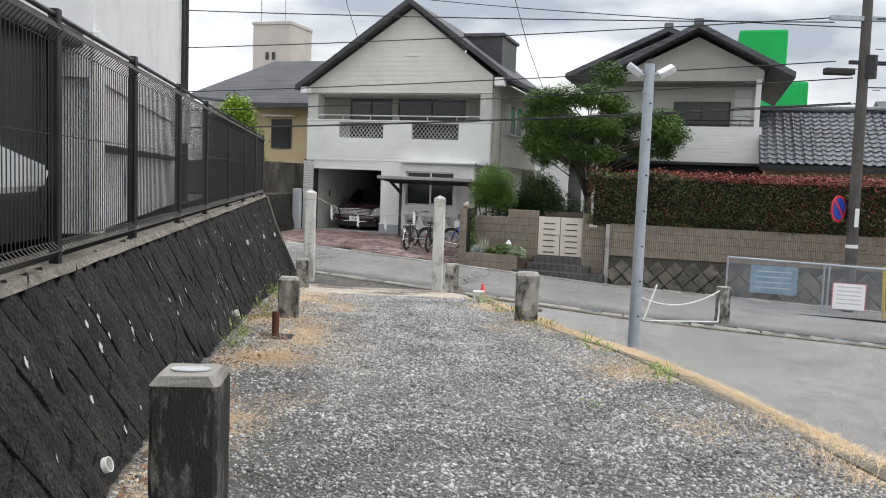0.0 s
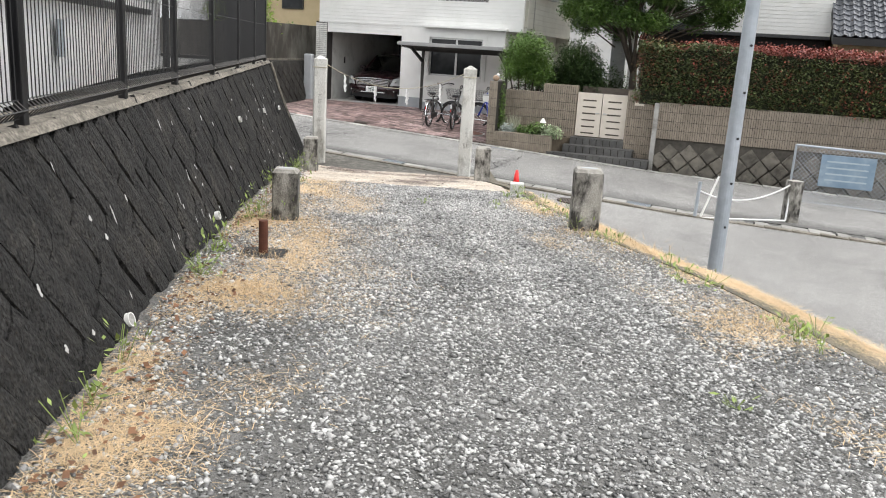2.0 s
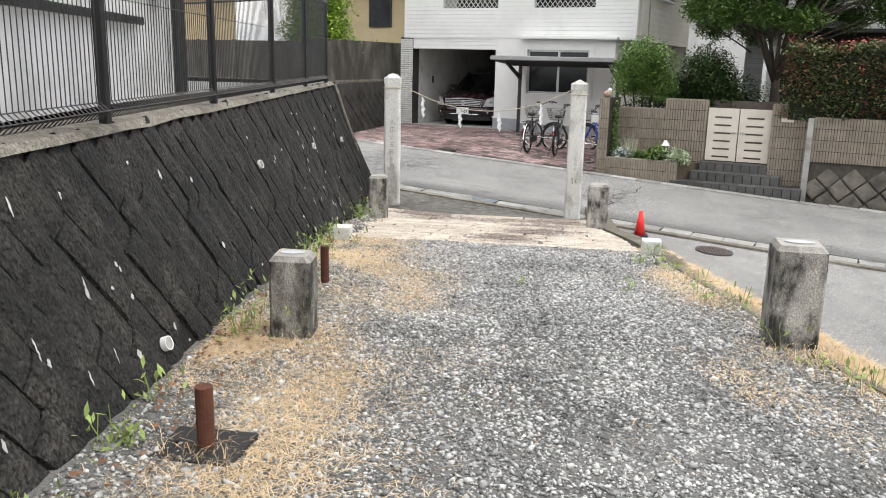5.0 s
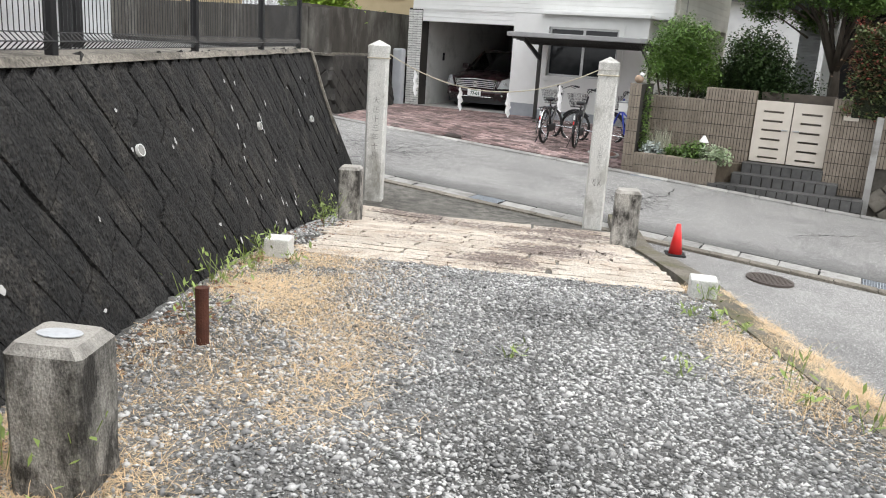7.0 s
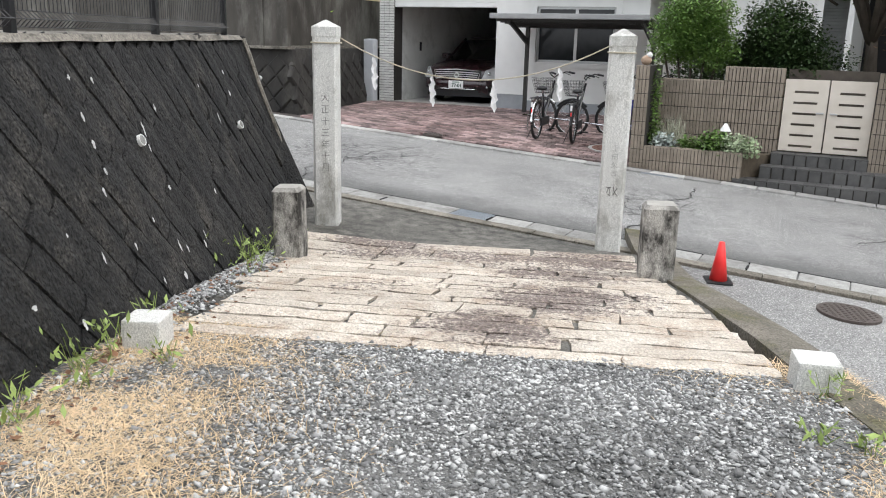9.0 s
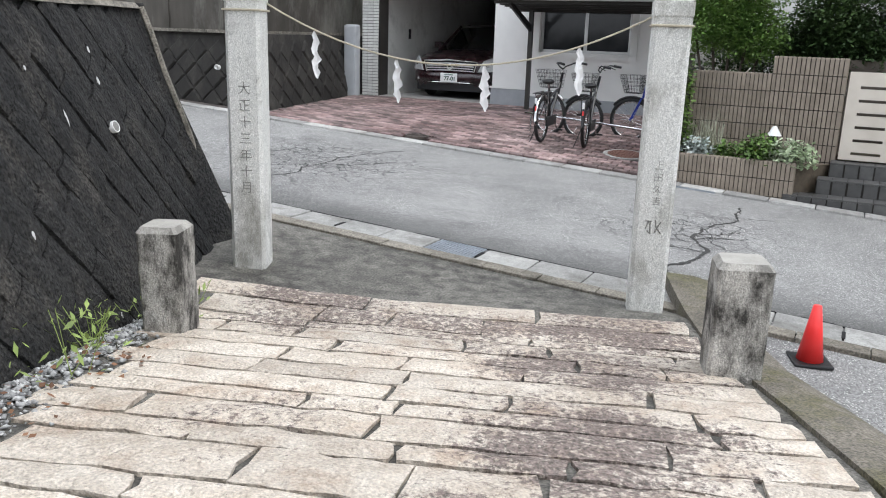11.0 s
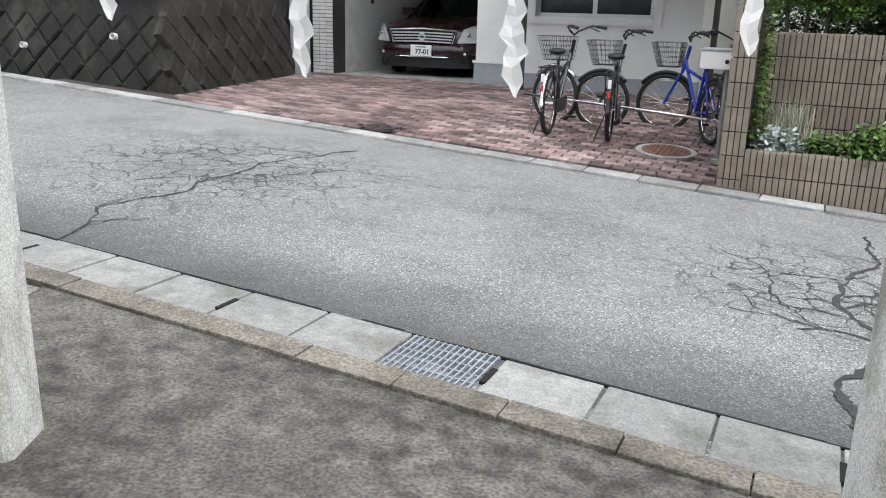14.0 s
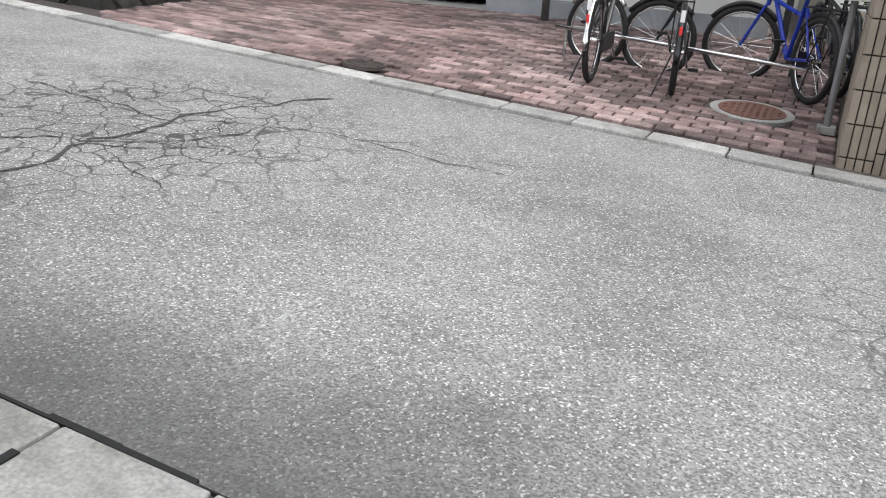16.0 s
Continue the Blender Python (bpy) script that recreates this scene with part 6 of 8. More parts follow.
GREY = surf("silver leaf", (0.38, 0.44, 0.42), (0.55, 0.6, 0.57), bump=0, island=0.2)
for nm, s, v, r, mat, lab, n in (("silver_plant", 2.55, 0.5, (0.2, 0.14, 0.16), GREY, "silver leaved plant in the planter", 500), ("leafy_plant", 2.95, 0.55, (0.25, 0.16, 0.14), LEAFBRIGHT, "dark green leafy plant in the planter", 500), ("green_bush", 3.28, 0.42, (0.24, 0.2, 0.22), LEAFBRIGHT, "soft green bush hanging over the planter", 900), ("white_flowers", 3.62, 0.42, (0.3, 0.22, 0.2), surf("pale green leaf", (0.3, 0.38, 0.22), (0.5, 0.56, 0.42), bump=0, island=0.3), "trailing pale flowering plant over the planter", 1000)):
    shrub(nm, by_road(s, v, -0.48), lab, "plant", [((0, 0, r[2] * 0.55), r)], mat, 0.06, n)
shrub("ivy", by_road(2.36, 0.6, -0.4), "ivy climbing the tiled pier", "plant", [((0, 0, 0.7), (0.07, 0.2, 0.5)), ((0.02, 0, 0.2), (0.1, 0.2, 0.3))], LEAFBRIGHT, 0.055, 600)
rng = np.random.default_rng(12)
pl = np.stack([rng.normal(2.62, 0.12, 260), rng.normal(0.75, 0.08, 260), np.full(260, -0.5)], 1)
vv, ff = blades(pl, 0.55, 0.004, 0.25)
st = soup("flower_stem", vv, ff, surf("pale stem", (0.35, 0.36, 0.26), (0.5, 0.5, 0.4), bump=0, island=0.3))
st.matrix_basis = RF
tagged(st, "thin flowering stems standing in the planter", "plant", "", "stuff")


# ---------- cycle shelter on the forecourt ----------
def shelter():
    t = thing("cycle_shelter", RF.copy(), "lean-to cycle shelter with a dark ribbed roof", "shelter")
    f, b = 2.9, 4.2
    zf, zb = 1.47, 1.36
    bm = bmesh.new()
    prism(bm, [(f, zf), (b, zb), (b, zb + 0.03), (f, zf + 0.03)], -1.36, 1.62, axis="x")
    part("roof_sheet", bm, BRONZE, t)
    part("front_gutter", B((-1.40, 1.66, f - 0.09, f + 0.0, zf - 0.03, zf + 0.07), bevel=0.015), surf("grey gutter", (0.3, 0.3, 0.3), (0.4, 0.4, 0.4), rough=0.4, metal=0.3), t, "grey front gutter")
    for k in range(6):
        v = f + 0.1 + k * 0.22
        z = zf + (zb - zf) * (v - f) / (b - f)
        part("purlin", B((-1.34, 1.60, v, v + 0.05, z - 0.07, z - 0.004)), BRONZE, t)
    for s in (-1.05, 1.5):
        part("post", B((s - 0.035, s + 0.035, 3.95, 4.02, drive_z(s, 3.95) - 0.05, zb + 0.02)), BRONZE, t)
        bm = bmesh.new()
        prism(bm, [(f + 0.05, zf - 0.02), (f + 0.05, zf - 0.1), (4.0, zb - 0.42), (4.0, zb - 0.3)], s - 0.02, s + 0.02, axis="x")
        part("bracket", bm, BRONZE, t)


shelter()


# ---------- car ----------
def car():
    c = thing("car", by_road(-3.02, 4.85, -0.37, 4), "dark maroon saloon car parked nose out in the garage", "car")
    # half-width sections along its length: (y, half width, bottom, belt height)
    sec = [(0.0, 0.58, 0.26, 0.70), (0.06, 0.74, 0.22, 0.755), (0.18, 0.83, 0.2, 0.80), (0.34, 0.86, 0.2, 0.84), (0.7, 0.87, 0.2, 0.89), (1.1, 0.87, 0.2, 0.925), (1.7, 0.87, 0.2, 0.94), (3.6, 0.87, 0.22, 0.95), (4.5, 0.8, 0.25, 0.92)]
    bm = bmesh.new()
    rows = []
    for y, w, z0, z1 in sec:
        prof = [(-w * 0.93, z0), (-w, z0 + 0.18), (-w, z1 - 0.16), (-w * 0.9, z1 - 0.03), (-w * 0.5, z1 + 0.01), (0, z1 + 0.025), (w * 0.5, z1 + 0.01), (w * 0.9, z1 - 0.03), (w, z1 - 0.16), (w, z0 + 0.18), (w * 0.93, z0)]
        rows.append([bm.verts.new((x, y, z)) for x, z in prof])
    for a, b in zip(rows, rows[1:]):
        for k in range(len(a)):
            bm.faces.new((a[k], a[(k + 1) % len(a)], b[(k + 1) % len(a)], b[k]))
    bm.faces.new(rows[0])
    bm.faces.new(rows[-1])
    bmesh.ops.recalc_face_normals(bm, faces=bm.faces)
    body = part("body", bm, CARPAINT, c, smooth=True)
    # cabin
    bm = bmesh.new()
    secs = [(1.25, 0.70, 0.92), (2.05, 0.60, 1.42), (3.3, 0.6, 1.44), (4.1, 0.66, 0.97)]
    rows = [[bm.verts.new(p) for p in ((-w - 0.1, y, 0.86), (-w, y, z - 0.04), (0, y, z), (w, y, z - 0.04), (w + 0.1, y, 0.86))] for y, w, z in secs]
    for a, b in zip(rows, rows[1:]):
        for k in range(4):
            bm.faces.new((a[k], a[k + 1], b[k + 1], b[k]))
    part("cabin", bm, surf("tinted car glass", (0.01, 0.011, 0.012), (0.015, 0.016, 0.017), rough=0.08, bump=0), c, "dark windscreen and cabin", smooth=True)
    part("roof", B((-0.52, 0.52, 2.15, 3.2, 1.43, 1.46), bevel=0.012), CARPAINT, c)
    for sx in (-1, 1):
        rod_bm = ROD(((sx * 0.78, 1.22, 0.9), (sx * 0.62, 2.05, 1.41), 0.03), n=6)
        part("pillar", rod_bm, CARPAINT, c)
        mir = B((sx * 0.92 - 0.1, sx * 0.92 + 0.1, 1.5, 1.62, 0.95, 1.08), bevel=0.03)
        part("mirror", mir, CARPAINT, c)
    # grille of level chrome bars, badge as a plain shape
    bm = bmesh.new()
    prism(bm, [(-0.5, 0.53), (0.5, 0.53), (0.56, 0.73), (0, 0.755), (-0.56, 0.73)], -0.03, 0.1)
    bmesh.ops.bevel(bm, geom=list(bm.edges), offset=0.015, segments=2, affect="EDGES")
    gr = part("grille", bm, BLACKPL, c, "grille")
    for k in range(4):
        z = 0.55 + k * 0.045
        w = 0.48 + 0.012 * k
        part("bar", ROD(((-w, -0.035, z), (0, -0.045, z + 0.012), 0.011), ((0, -0.045, z + 0.012), (w, -0.035, z), 0.011), n=6), BRIGHTCHROME, gr, "chrome bar")
    rim = bmesh.new()
    pipe(rim, [(-0.5, -0.03, 0.53), (-0.56, -0.02, 0.73), (0, -0.04, 0.757), (0.56, -0.02, 0.73), (0.5, -0.03, 0.53)], 0.012, 6)
    part("grille_rim", rim, BRIGHTCHROME, gr, smooth=True)
    part("badge", ring(bmesh.new(), (0, -0.055, 0.63), 0.05, 0.011), BRIGHTCHROME, gr)
    for sx in (-1, 1):
        bm = bmesh.new()
        pts = [(0.57, -0.02, 0.54), (0.82, 0.14, 0.55), (0.875, 0.36, 0.66), (0.87, 0.42, 0.80), (0.76, 0.2, 0.81), (0.66, 0.04, 0.75)]
        vs = [bm.verts.new((sx * x, y, z)) for x, y, z in pts]
        bm.faces.new(vs)
        r = bmesh.ops.extrude_face_region(bm, geom=list(bm.faces))
        bmesh.ops.translate(bm, vec=(sx * 0.02, -0.03, 0.006), verts=[q for q in r["geom"] if isinstance(q, bmesh.types.BMVert)])
        bmesh.ops.recalc_face_normals(bm, faces=bm.faces)
        hl = part("headlight", bm, LENS, c, "clear headlight")
        bm = bmesh.new()
        bmesh.ops.create_uvsphere(bm, u_segments=12, v_segments=8, radius=0.04, matrix=Matrix.Translation((sx * 0.73, 0.07, 0.67)))
        part("bulb_bowl", bm, CHROME, hl, smooth=True)
        bm = bmesh.new()
        bmesh.ops.create_uvsphere(bm, u_segments=10, v_segments=6, radius=0.024, matrix=Matrix.Translation((sx * 0.7, 0.02, 0.38)))
        part("fog_lamp", bm, LENS, c, smooth=True)
    nose = [(-0.87, 0.5), (-0.85, 0.2), (-0.78, 0.06), (-0.6, -0.02), (-0.3, -0.06), (0, -0.07), (0.3, -0.06), (0.6, -0.02), (0.78, 0.06), (0.85, 0.2), (0.87, 0.5)]
    bm = bmesh.new()
    prism(bm, nose, 0.3, 0.54, axis="z")
    bmesh.ops.bevel(bm, geom=list(bm.edges), offset=0.03, segments=2, affect="EDGES")
    part("bumper", bm, CARPAINT, c, smooth=True)
    bm = bmesh.new()
    prism(bm, [(x * 0.96, y + 0.03) for x, y in nose], 0.16, 0.295, axis="z")
    part("bumper_lip", bm, BLACKPL, c)
    part("trim", pipe(bmesh.new(), [(x * 0.62, y * 0.5 - 0.045, 0.325) for x, y in nose[2:-2]], 0.009, 6), CHROME, c, "chrome trim line")
    pl = part("number_plate", B((-0.175, 0.175, -0.098, -0.068, 0.335, 0.505), bevel=0.006), PAPER, c, "white number plate")
    for txt, size, x, z in (("77-01", 0.105, 0.025, 0.4),):
        cu = bpy.data.curves.new("digits", "FONT")
        cu.body, cu.size, cu.align_x, cu.align_y, cu.extrude, cu.offset = txt, size, "CENTER", "CENTER", 0.001, 0.003
        tmp = bpy.data.objects.new("digits", cu)
        scene.collection.objects.link(tmp)
        bpy.context.view_layer.update()
        me = bpy.data.meshes.new_from_object(tmp.evaluated_get(bpy.context.evaluated_depsgraph_get()))
        bpy.data.objects.remove(tmp)
        me.materials.clear()
        me.materials.append(surf("plate green", (0.01, 0.06, 0.03), (0.012, 0.07, 0.04), bump=0))
        ob = new("digits", me)
        ob.parent = pl
        ob.matrix_basis = Matrix.Translation((x, -0.1, z)) @ Matrix.Rotation(radians(90), 4, "X")
    part("plate_line", B((-0.09, 0.09, -0.1, -0.098, 0.465, 0.488)), surf("plate grey green", (0.25, 0.32, 0.28), (0.3, 0.37, 0.33), bump=0), pl)
    for sx in (-1, 1):
        for y in (0.85, 3.55):
            w = part("wheel", ring(bmesh.new(), (sx * 0.78, y, 0.31), 0.235, 0.085, "X"), RUBBER, c, "black tyre", smooth=True)
            part("rim", ROD(((sx * 0.72, y, 0.31), (sx * 0.84, y, 0.31), 0.17), n=16), ALU, w)


car()


# ---------- bicycles ----------
def bicycle(m, frame_mat, label, basket=True, fender=True, steer=0.0, guard=None):
    """A city bicycle: front along +y, rear wheel's foot at the origin."""
    b = thing("bicycle", m, label, "bicycle", "parked bicycles")
    R = 0.32
    for y in (0.0, 1.05):
        w = part("tyre", ring(bmesh.new(), (0, y, R), R - 0.022, 0.025, "X", 32, 8), RUBBER, b, smooth=True)
        part("rim", ring(bmesh.new(), (0, y, R), R - 0.05, 0.011, "X", 32, 6), CHROME, w, "chrome rim", smooth=True)
        bm = bmesh.new()
        for k in range(18):
            a = 2 * math.pi * k / 18
            rod(bm, (0.02 if k % 2 else -0.02, y, R), (0, y + (R - 0.05) * math.cos(a), R + (R - 0.05) * math.sin(a)), 0.0016, n=3, caps=False)
        rod(bm, (-0.045, y, R), (0.045, y, R), 0.02, n=8)
        part("spokes", bm, CHROME, w)
        if fender:
            bm = bmesh.new()
            pts = [(0, y - (R + 0.02) * math.cos(a), R + (R + 0.02) * math.sin(a)) for a in np.linspace(-0.15 if y < 0.5 else 0.7, 2.5, 14)]
            pipe(bm, pts, 0.022, 6)
            part("mudguard", bm, (guard or frame_mat), b, smooth=True)
    bm = bmesh.new()
    bb, seat, head = (0, 0.42, 0.28), (0, 0.27, 0.78), (0, 0.86, 0.80)
    for p, q, r in ((bb, seat, 0.017), (bb, head, 0.019), ((0, 0.3, 0.62), (0, 0.85, 0.72), 0.017), ((0.05, 0, R), bb, 0.011), ((-0.05, 0, R), bb, 0.011), ((0.05, 0, R), (0, 0.28, 0.7), 0.009), ((-0.05, 0, R), (0, 0.28, 0.7), 0.009)):
        rod(bm, p, q, r, n=8)
    part("frame", bm, frame_mat, b)
    part("fork", ROD(((0, 0.89, 0.66), (0, 0.83, 0.95), 0.019), ((0.05, 1.05, R), (0.03, 0.9, 0.66), 0.012), ((-0.05, 1.05, R), (-0.03, 0.9, 0.66), 0.012), n=8), frame_mat, b)
    bm = pipe(bmesh.new(), [(-0.27, 0.62, 1.08), (-0.22, 0.76, 1.1), (-0.08, 0.84, 1.04), (0.0, 0.835, 1.0), (0.08, 0.84, 1.04), (0.22, 0.76, 1.1), (0.27, 0.62, 1.08)], 0.011)
    hb = part("handlebar", bm, BLACKMETAL, b, smooth=True)
    for sx in (-1, 1):
        part("grip", ROD(((sx * 0.272, 0.6, 1.078), (sx * 0.24, 0.71, 1.095), 0.018), n=8), BLACKPL, hb)
        part("brake_lever", ROD(((sx * 0.2, 0.8, 1.09), (sx * 0.26, 0.68, 1.04), 0.006), n=6), BLACKPL, hb)
    bm = bmesh.new()
    bmesh.ops.create_uvsphere(bm, u_segments=12, v_segments=8, radius=0.1, matrix=Matrix.Translation((0, 0.22, 0.84)) @ Matrix.Diagonal((0.9, 1.25, 0.38, 1)))
    sd = part("saddle", bm, BLACKPL, b, "black saddle", smooth=True)
    part("seat_post", ROD(((0, 0.27, 0.76), (0, 0.25, 0.82), 0.013), n=8), CHROME, sd)
    bm = bmesh.new()
    for p, q in (((0, -0.3, 0.70), (0, 0.2, 0.70)), ((-0.06, -0.3, 0.70), (-0.06, 0.2, 0.70)), ((0.06, -0.3, 0.70), (0.06, 0.2, 0.70)), ((-0.06, -0.3, 0.7), (0.06, -0.3, 0.7)), ((0.06, 0, R), (0.06, -0.18, 0.70)), ((-0.06, 0, R), (-0.06, -0.18, 0.70))):
        rod(bm, p, q, 0.006, n=6)
    part("carrier", bm, BLACKPL, b, "rear carrier")
    part("rear_light", B((-0.011, 0.011, -0.355, -0.335, 0.47, 0.53), bevel=0.008), REDPLASTIC, b, "red rear reflector")
    part("plate", B((-0.016, 0.016, -0.355, -0.335, 0.56, 0.64), bevel=0.004), PAPER, b, "white tag")
    part("crank", ROD(((0.06, 0.42, 0.28), (0.09, 0.50, 0.15), 0.01), n=6), CHROME, b)
    part("crank", ROD(((-0.06, 0.42, 0.28), (-0.09, 0.34, 0.41), 0.01), n=6), CHROME, b)
    part("chain_case", B((0.05, 0.07, 0.02, 0.52, 0.22, 0.36), bevel=0.02), BLACKPL, b)
    for s, y, z in ((1, 0.5, 0.14), (-1, 0.34, 0.42)):
        part("pedal", B((s * 0.14 - 0.04, s * 0.14 + 0.04, y - 0.03, y + 0.03, z - 0.01, z + 0.012)), BLACKPL, b)
    part("kickstand", ROD(((-0.04, -0.02, 0.3), (-0.14, -0.08, 0.0), 0.007), n=6), BLACKPL, b)
    if basket:
        bm = bmesh.new()
        for k in range(11):
            x0 = -0.17 + 0.034 * k
            rod(bm, (x0 * 0.8, 0.92, 0.72), (x0, 0.90, 0.98), 0.0025, n=3)
            rod(bm, (x0 * 0.8, 1.14, 0.72), (x0, 1.22, 0.98), 0.0025, n=3)
            rod(bm, (x0 * 0.8, 0.92, 0.72), (x0 * 0.8, 1.14, 0.72), 0.0025, n=3)
        for k in range(6):
            f = k / 5
            w = 0.136 + 0.034 * f
            y0, y1, z = 0.92 - 0.02 * f, 1.14 + 0.08 * f, 0.72 + 0.26 * f
            for p, q in (((-w, y0, z), (w, y0, z)), ((w, y0, z), (w, y1, z)), ((w, y1, z), (-w, y1, z)), ((-w, y1, z), (-w, y0, z))):
                rod(bm, p, q, 0.0028, n=3)
        for k in range(7):
            f = k / 6
            for sx in (-1, 1):
                rod(bm, (sx * 0.136, 0.92 + 0.22 * f, 0.72), (sx * 0.17, 0.90 + 0.32 * f, 0.98), 0.0025, n=3)
        part("basket", bm, BLACKPL, b, "black wire basket")
    # the front end turned about the head tube
    m = Matrix.Translation((0, 0.87, 0)) @ Matrix.Rotation(radians(steer), 4, "Z") @ Matrix.Translation((0, -0.87, 0))
    for ob in list(b.children):
        front = max(v.co.y for v in ob.data.vertices) > 1.0 or ob.name.startswith(("handlebar", "fork"))
        if front and not ob.name.startswith("frame"):
            ob.matrix_basis = m
    return b


def on_drive(s, v, turn):
    return by_road(s, v, drive_z(s, v) + 0.0, turn)


DARKFRAME = surf("black bicycle paint", (0.012, 0.012, 0.014), (0.02, 0.02, 0.022), rough=0.3, bump=0)
bicycle(on_drive(0.28, 1.15, 4), DARKFRAME, "black city bicycle with chrome mudguards leaning by the rail", steer=66, guard=CHROME)
bicycle(on_drive(0.92, 1.17, 9), DARKFRAME, "black city bicycle with a wire basket and white tag", steer=80)
bicycle(on_drive(1.86, 1.6, 30), BLUEPAINT, "blue city bicycle with a front basket", steer=58, guard=BLACKPL)
bicycle(on_drive(2.06, 1.95, 14), DARKFRAME, "dark bicycle behind the letter box post", basket=False)
rk = part("bicycle_rail", pipe(bmesh.new(), [(-0.25, 1.85, -0.24), (0.6, 1.75, -0.28), (1.9, 1.65, -0.36), (1.95, 1.65, -0.75)], 0.017), CHROME, smooth=True)
rk.matrix_basis = RF
tagged(rk, "low galvanised steel rail for leaning bicycles", "rail")
part("support", ROD(((-0.15, 1.84, -0.65), (-0.15, 1.84, -0.25), 0.016), n=8), CHROME, rk)

lb = thing("letter_box", on_drive(2.03, 0.94, 0), "white letter box on a grey steel post", "letter box")
part("post", ROD(((0, 0, -0.1), (0, 0, 0.86), 0.025)), surf("grey post paint", (0.2, 0.2, 0.21), (0.28, 0.28, 0.29), rough=0.4, metal=0.3), lb)
lbb = part("box", B((-0.24, 0.24, -0.12, 0.14, 0.86, 1.02), bevel=0.012), PLAINWHITE, lb, "white steel box")
part("lid", B((-0.25, 0.25, -0.13, 0.15, 1.02, 1.045), bevel=0.008), surf("grey lid", (0.3, 0.31, 0.32), (0.4, 0.41, 0.42), rough=0.4), lbb)
part("lock", ROD(((0, -0.135, 0.93), (0, -0.12, 0.93), 0.02), n=10), BLACKPL, lbb)
part("foot", B((-0.06, 0.06, -0.06, 0.06, -0.02, 0.03)), CONCRETE, lb)


# ---------- covers in road and forecourt ----------
def manhole(m, r, mat, label, collar=None):
    t = thing("manhole", m, label, "manhole cover", "manhole covers")
    bm = bmesh.new()
    bmesh.ops.create_cone(bm, cap_ends=True, segments=28, radius1=r, radius2=r, depth=0.03)
    part("cover", bm, mat, t)
    bm = bmesh.new()
    for k in range(-4, 5):
        for j in range(-4, 5):
            if math.hypot(k, j) < 4.3:
                box(bm, k * r / 5 - 0.012, k * r / 5 + 0.012, j * r / 5 - 0.012, j * r / 5 + 0.012, 0.015, 0.019)
    part("raised_pattern", bm, mat, t)["kind"] = "stuff"
    if collar:
        bm = bmesh.new()
        bmesh.ops.create_cone(bm, cap_ends=True, segments=28, radius1=r * 1.25, radius2=r * 1.25, depth=0.03, matrix=Matrix.Translation((0, 0, -0.006)))
        part("collar", bm, collar, t, "pale concrete collar")


manhole(on_drive(1.52, 1.12, 0) @ Matrix.Translation((0, 0, -0.008)) @ Matrix.Rotation(0.044, 4, "Y") @ Matrix.Rotation(math.atan(0.31 / 4.3), 4, "X"), 0.24, MANHOLERED, "round rust-red manhole cover in a pale collar", COVERS)
manhole(on_drive(-1.28, 0.33, 0) @ ROADTILT, 0.17, MANHOLE, "small dark drain cover at the kerb")
manhole(Matrix.Translation((1.76, 15.9, road_z(1.76, 15.9) + 0.004)) @ Matrix.Rotation(0.055, 4, "Y"), 0.24, MANHOLE, "dark iron manhole cover in the asphalt")

# ---------- traffic cone, pipe, lamp post ----------
cn = thing("traffic_cone", at(0.84, 16.4, road_z(0.84, 16.4)) @ Matrix.Scale(0.78, 4), "small bright red traffic cone at the path's foot", "traffic cone")
bm = bmesh.new()
bmesh.ops.create_cone(bm, cap_ends=True, segments=24, radius1=0.098, radius2=0.03, depth=0.43, matrix=Matrix.Translation((0, 0, 0.235)))
part("cone", bm, REDPLASTIC, cn, smooth=True)
part("base", B((-0.14, 0.14, -0.14, 0.14, 0, 0.025), bevel=0.01), BLACKPL, cn, "black rubber base")

pp = thing("rusty_pipe", at(-1.56, 7.68, path_z(7.68)), "short rusty iron pipe standing in the ground", "pipe")
part("pipe", ROD(((0, 0, -0.1), (0.0, 0.0, 0.25), 0.033), n=16), RUST, pp)
part("flange", B((-0.17, 0.15, -0.13, 0.14, -0.02, 0.015), bevel=0.006), RUBBER, pp, "dark iron plate")
pp2 = thing("rusty_pipe", at(-1.94, 10.54, path_z(10.54) + 0.02), "tall rusty iron pipe standing beside the wall", "pipe")
part("pipe", ROD(((0, 0, -0.1), (0.0, 0.0, 0.26), 0.03), n=16), RUST, pp2)


def weep_pipes():
    tilt = math.atan(0.36)
    for y, z in ((3.6, 0.17), (5.8, 0.08), (11.45, 0.52), (14.0, 0.41), (16.2, 0.28), (8.55, 0.02), (1.4, 0.3)):
        t = thing("weep_pipe", at(wall_x(y, z) - 0.012, y, z) @ Matrix.Rotation(radians(90) - tilt, 4, "Y"), "white plastic drain pipe end in the retaining wall", "drain pipe", "drain pipes in the wall")
        bm = bmesh.new()
        bmesh.ops.create_cone(bm, cap_ends=False, segments=20, radius1=0.036, radius2=0.036, depth=0.03)
        bmesh.ops.solidify(bm, geom=list(bm.faces), thickness=0.005)
        part("tube", bm, PLAINWHITE, t)
        bm = bmesh.new()
        bmesh.ops.create_circle(bm, cap_ends=True, radius=0.033, segments=20)
        bmesh.ops.translate(bm, vec=(0, 0, 0.012), verts=bm.verts)
        part("bore", bm, COVERS, t, "pale silted bore")


